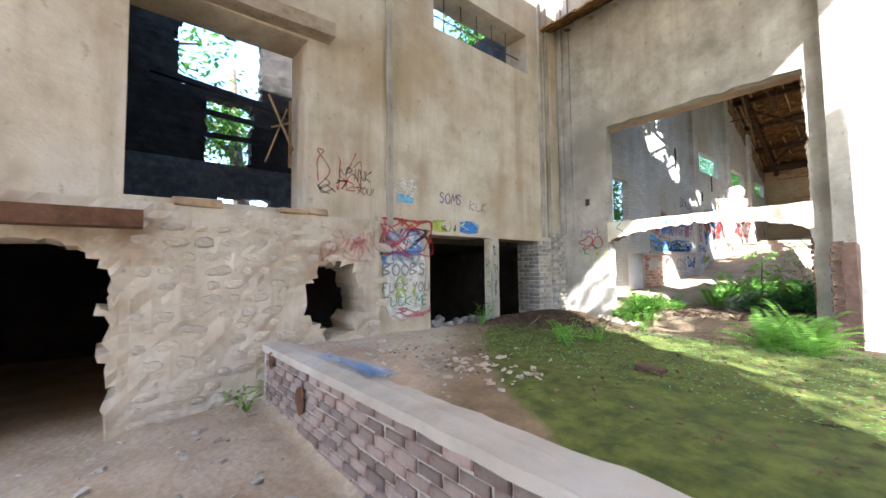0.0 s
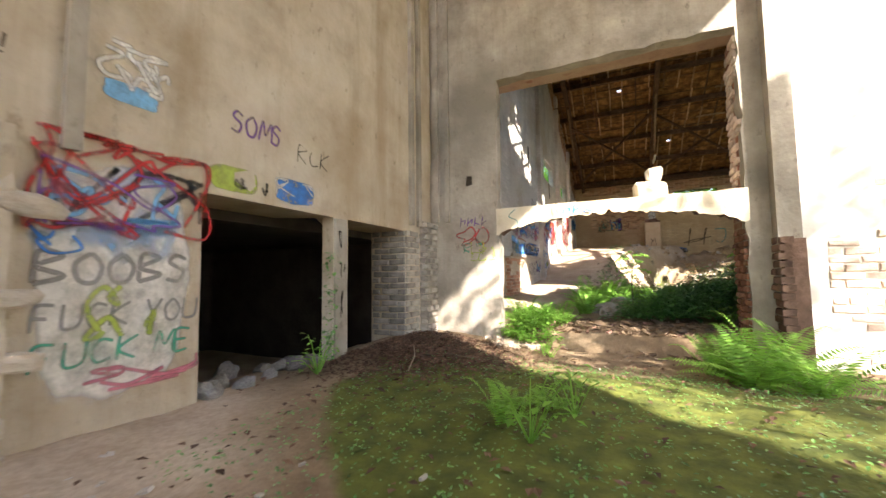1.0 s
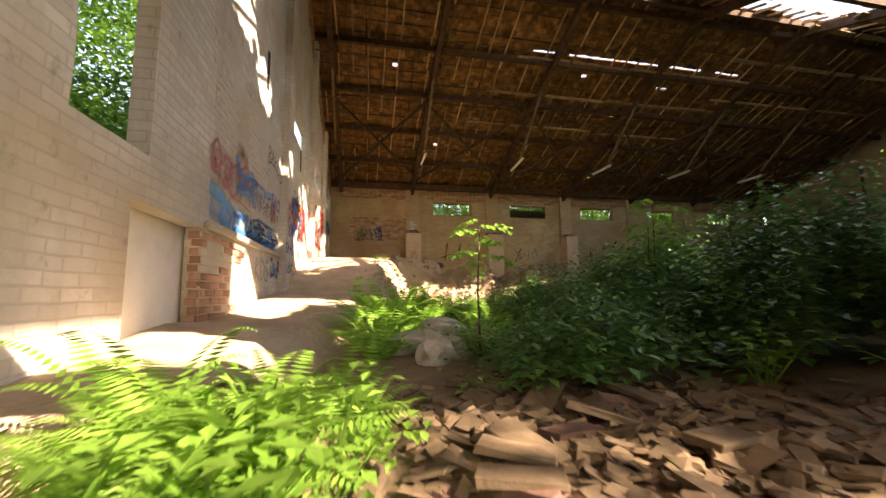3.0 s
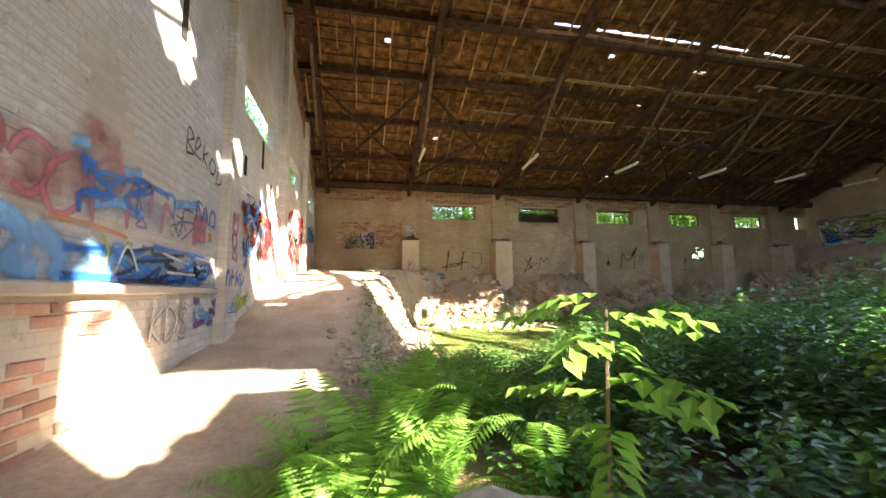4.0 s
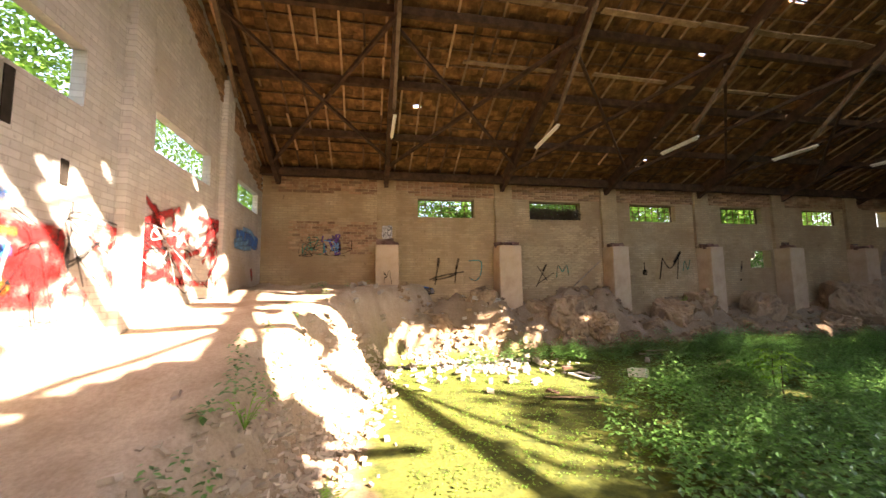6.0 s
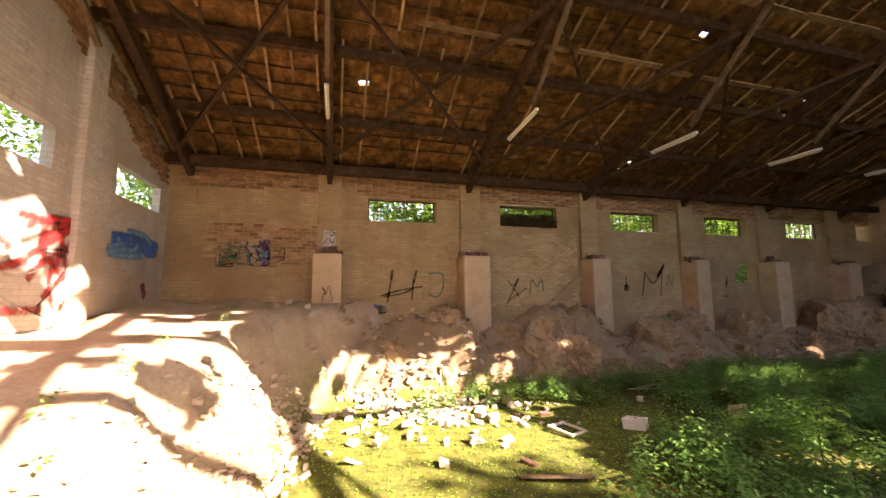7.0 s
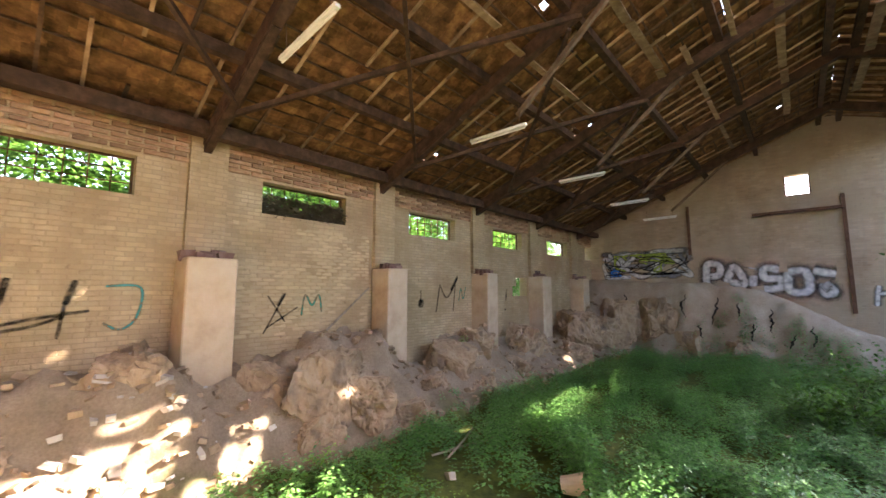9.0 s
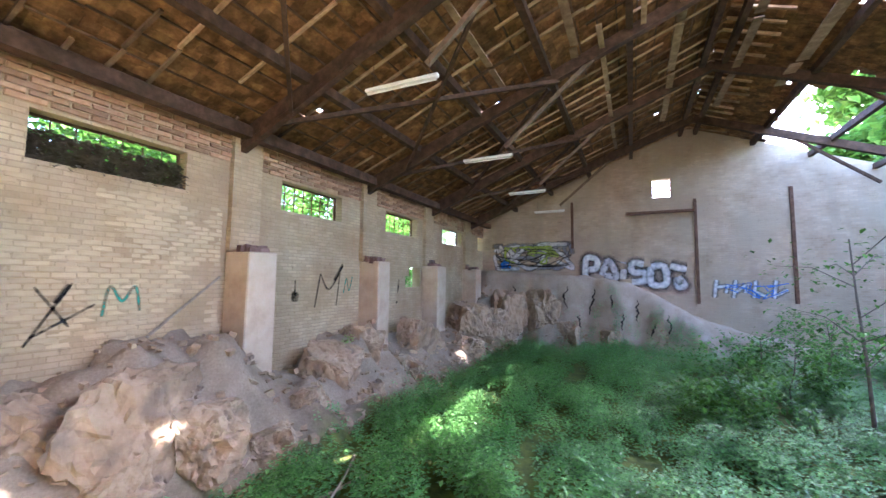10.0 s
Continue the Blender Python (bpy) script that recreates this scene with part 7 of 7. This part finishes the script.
stub = tagged(new("pilaster_foot"), "broken brick foot of the pilaster", "pilaster foot")
bm = bmesh.new()
box(bm, (-0.22, -3.93, 0.0), (-0.01, -3.75, 1.32), 0.015)
part("core", bm, M_DARKBRICK, stub)
brick_field(stub, -0.26, -0.01, 0.03, 1.36, lambda u, v: pose(u, -3.72, v, 0, 0, 180), M_DARKBRICK, 0.2, 0.06, 0.014, spread=0.02)

# low ruined brick wall south of the pilaster
ruin = tagged(new("bare_brickwork"), "bare brickwork where the limewash has fallen", "brickwork")


def ruin_top(y):
    return 2.05 + 0.3 * nz(y * 1.7, 1) + 0.12 * nz(y * 7, 2) + 0.12 * smooth(-6, -9, y)


brick_field(ruin, -8.2, -4.15, 0.1, 2.6, FACE_W(0.012), M_PALERED, 0.22, 0.065, 0.012, keep=lambda u, v: v < ruin_top(u) + 0.03 and nz(u * 1.5, v * 1.5, 7) > -0.12, most=300)
bm = bmesh.new()
box(bm, (0.03, -2.86, 1.86), (0.3, -2.56, 2.05), 0.04, 0.03)
box(bm, (0.06, -2.82, 2.04), (0.26, -2.64, 2.2), 0.05, 0.03)
tagged(mesh_ob("stone_stump", bm, M_BEAM), "broken limewashed stone stump standing on the beam", "stone")

# whitewashed bricks of the shed's north wall
north_bricks = bpy.data.objects["wall_shed_north"]
brick_field(north_bricks, 3.7, 7.4, 1.55, 3.6, FACE_S(YL - 0.004), M_WHITEBRICK, 0.235, 0.066, 0.012, keep=lambda u, v: nz(u * 1.4, v * 1.4, 3) > -0.12, most=300, spread=0.005)
low_red = tagged(new("brick_patch"), "bare red brick low on the wall, lime smeared over it", "brick patch")
brick_field(low_red, 3.6, 5.6, 0.4, 1.42, FACE_S(YL - 0.01), M_WASHEDRED, 0.22, 0.065, 0.012, most=190, spread=0.008, keep=lambda u, v: u < 4.7 + 0.8 * nz(v * 3, u) and nz(u * 2.2, v * 3, 6) > -0.3)
brick_field(low_red, 0.0, 0.14, 0.4, 1.42, lambda u, v: pose(3.59, YL + u, v, 0, 0, -90), M_WASHEDRED, 0.2, 0.065, 0.012)
bm = bmesh.new()
box(bm, (3.6, YL - 0.05, 1.43), (6.8, YL - 0.005, 1.5), 0.012, 0.015)
tagged(mesh_ob("trim_plinth", bm, M_DUST), "chipped plaster ledge along the wall", kind="structure")
bm = bmesh.new()
for x in (6.82, 10.35, 13.6):
    box(bm, (x, YL - 0.12, 0.6 if x > 5 else 1.5), (x + 0.42, YL - 0.003, min(roof_z(x), roof_z(x + 0.42)) - 0.12), 0.006)
tagged(mesh_ob("trim_shed_pilasters", bm, M_WHITEBRICK), "flat brick pilasters on the shed wall", kind="structure")
# thin solid blocks, near black where slots would be in shade
bm = bmesh.new()
for x, z0, z1 in ((8.78, 3.62, 4.12), (7.78, 3.2, 3.5), (9.47, 3.26, 3.52), (5.6, 3.9, 4.5)):
    box(bm, (x, YL - 0.012, z0), (x + 0.1, YL + 0.0, z1))
tagged(mesh_ob("trim_slots", bm, M_TRIMDARK), "narrow dark blocks standing in for slots in the wall", kind="structure")

# band of bare red brick under the eaves and on the far corner
far_wall = bpy.data.objects["wall_shed_east"]
eave_kinds = [brick_mesh("brick", 0.37, 0.066, 0.05, 70 + i) for i in range(4)]
for me in eave_kinds:
    me.materials.append(M_EAVEBRICK)
singles = 0
bm = bmesh.new()
for a in range(60):
    for z in (5.04, 5.12, 5.2, 5.28, 5.36, 5.44, 5.52, 5.6):
        y = -0.4 - a * 0.4 - (0.2 if round(z * 100) % 16 else 0)
        if nz(y * 1.1, z * 3, 5) > -0.5 + 1.6 * (5.2 - z):
            if singles < 290 and y < -3.6:
                ob = new("brick", RND.choice(eave_kinds))
                ob.parent = far_wall
                ob.matrix_basis = pose(XF - 0.005 - RND.uniform(0, 0.015), y - 0.185, z + 0.033, 0, RND.uniform(-1, 1), -90)
                singles += 1
            else:
                box(bm, (XF - 0.025 - RND.uniform(0, 0.015), y - 0.37, z), (XF + 0.02, y, z + 0.066), 0.006)
eaves = part("bare_brick_courses", bm, M_EAVEBRICK, far_wall)
bm = bmesh.new()
for row in range(13):
    for i in range(16):
        y, z = -0.9 - i * 0.22 - (0.11 if row % 2 else 0), 3.2 + row * 0.076
        if y > -3.4 and nz(y * 1.6, z * 2.5, 8) > -0.42 + 0.05 * abs(row - 7):
            box(bm, (XF - 0.018, y - 0.2, z), (XF + 0.02, y, z + 0.06), 0.005)
part("bare_brick_patch", bm, M_EAVEBRICK, far_wall)

brick_field(far_wall, -10.9, -7.95, 2.1, 4.2, FACE_W(XF - 0.002), M_YELLOWPIECE, 0.231, 0.063, 0.009, keep=lambda u, v: nz(u * 1.2, v * 1.2, 41) > -0.2, most=300, spread=0.005)

# dark bare brick under the gable of the shed's north wall
bm = bmesh.new()
row, z = 0, 5.0
while z < 8.9:
    x = 8.5 - (0.12 if row % 2 else 0.0)
    while x < 16.7:
        if max(4.95, roof_z(x) - 0.85 + 0.25 * nz(x * 1.4, z * 1.4, 44)) < z < roof_z(x + 0.22) - 0.1:
            box(bm, (x, YL - 0.02 - RND.uniform(0, 0.015), z), (x + 0.22, YL + 0.02, z + 0.063), 0.005)
        x += 0.232
    z += 0.075
    row += 1
part("bare_brick_courses", bm, M_EAVEBRICK, north_bricks)

# field stones of the rubble base
stones = bpy.data.objects["wall_north_base"]


def stone_mesh(seed):
    r = random.Random(seed)
    bm = bmesh.new()
    n = 9
    front, mid, back = [], [], []
    for k in range(n):
        a = 2 * math.pi * k / n
        e = (1 / max(abs(math.cos(a)), abs(math.sin(a)))) ** 0.6 * r.uniform(0.82, 1.08)
        x, z = math.cos(a) * e * 0.5, math.sin(a) * e * 0.5
        front.append(bm.verts.new((x * 0.72, -0.5 + r.uniform(0, 0.2), z * 0.72)))
        mid.append(bm.verts.new((x, -0.1, z)))
        back.append(bm.verts.new((x, 0.5, z)))
    c = bm.verts.new((0, -0.55, 0))
    for k in range(n):
        q = (k + 1) % n
        bm.faces.new((c, front[k], front[q]))
        bm.faces.new((front[k], mid[k], mid[q], front[q]))
        bm.faces.new((mid[k], back[k], back[q], mid[q]))
    bmesh.ops.recalc_face_normals(bm, faces=bm.faces)
    me = bpy.data.meshes.new("stone")
    bm.to_mesh(me)
    bm.free()
    me.materials.append(M_STONE)
    return me


STONE_KINDS = [stone_mesh(s) for s in range(10)]
made, z = 0, -0.34
while z < 1.64:
    h = RND.uniform(0.085, 0.15)
    x = -6.75 + RND.uniform(0, 0.1)
    while x < -4.15 and made < 300:
        l = RND.uniform(0.12, 0.3)
        u, v = x + l / 2, z + h / 2
        if all(base_keep(u + a * l * 0.6, v + b * h * 0.6) for a in (-1, 1) for b in (-1, 1)) and RND.random() < 0.82:
            ob = new("stone", RND.choice(STONE_KINDS))
            ob.parent = stones
            ob.matrix_basis = pose(u, -0.082 - 0.02 * RND.random(), v, RND.uniform(-8, 8), RND.uniform(-9, 9), RND.uniform(-6, 6)) @ Matrix.Diagonal((l * 0.9, 0.038, h * 0.78, 1))
            made += 1
        x += l + 0.015
    z += h + 0.012
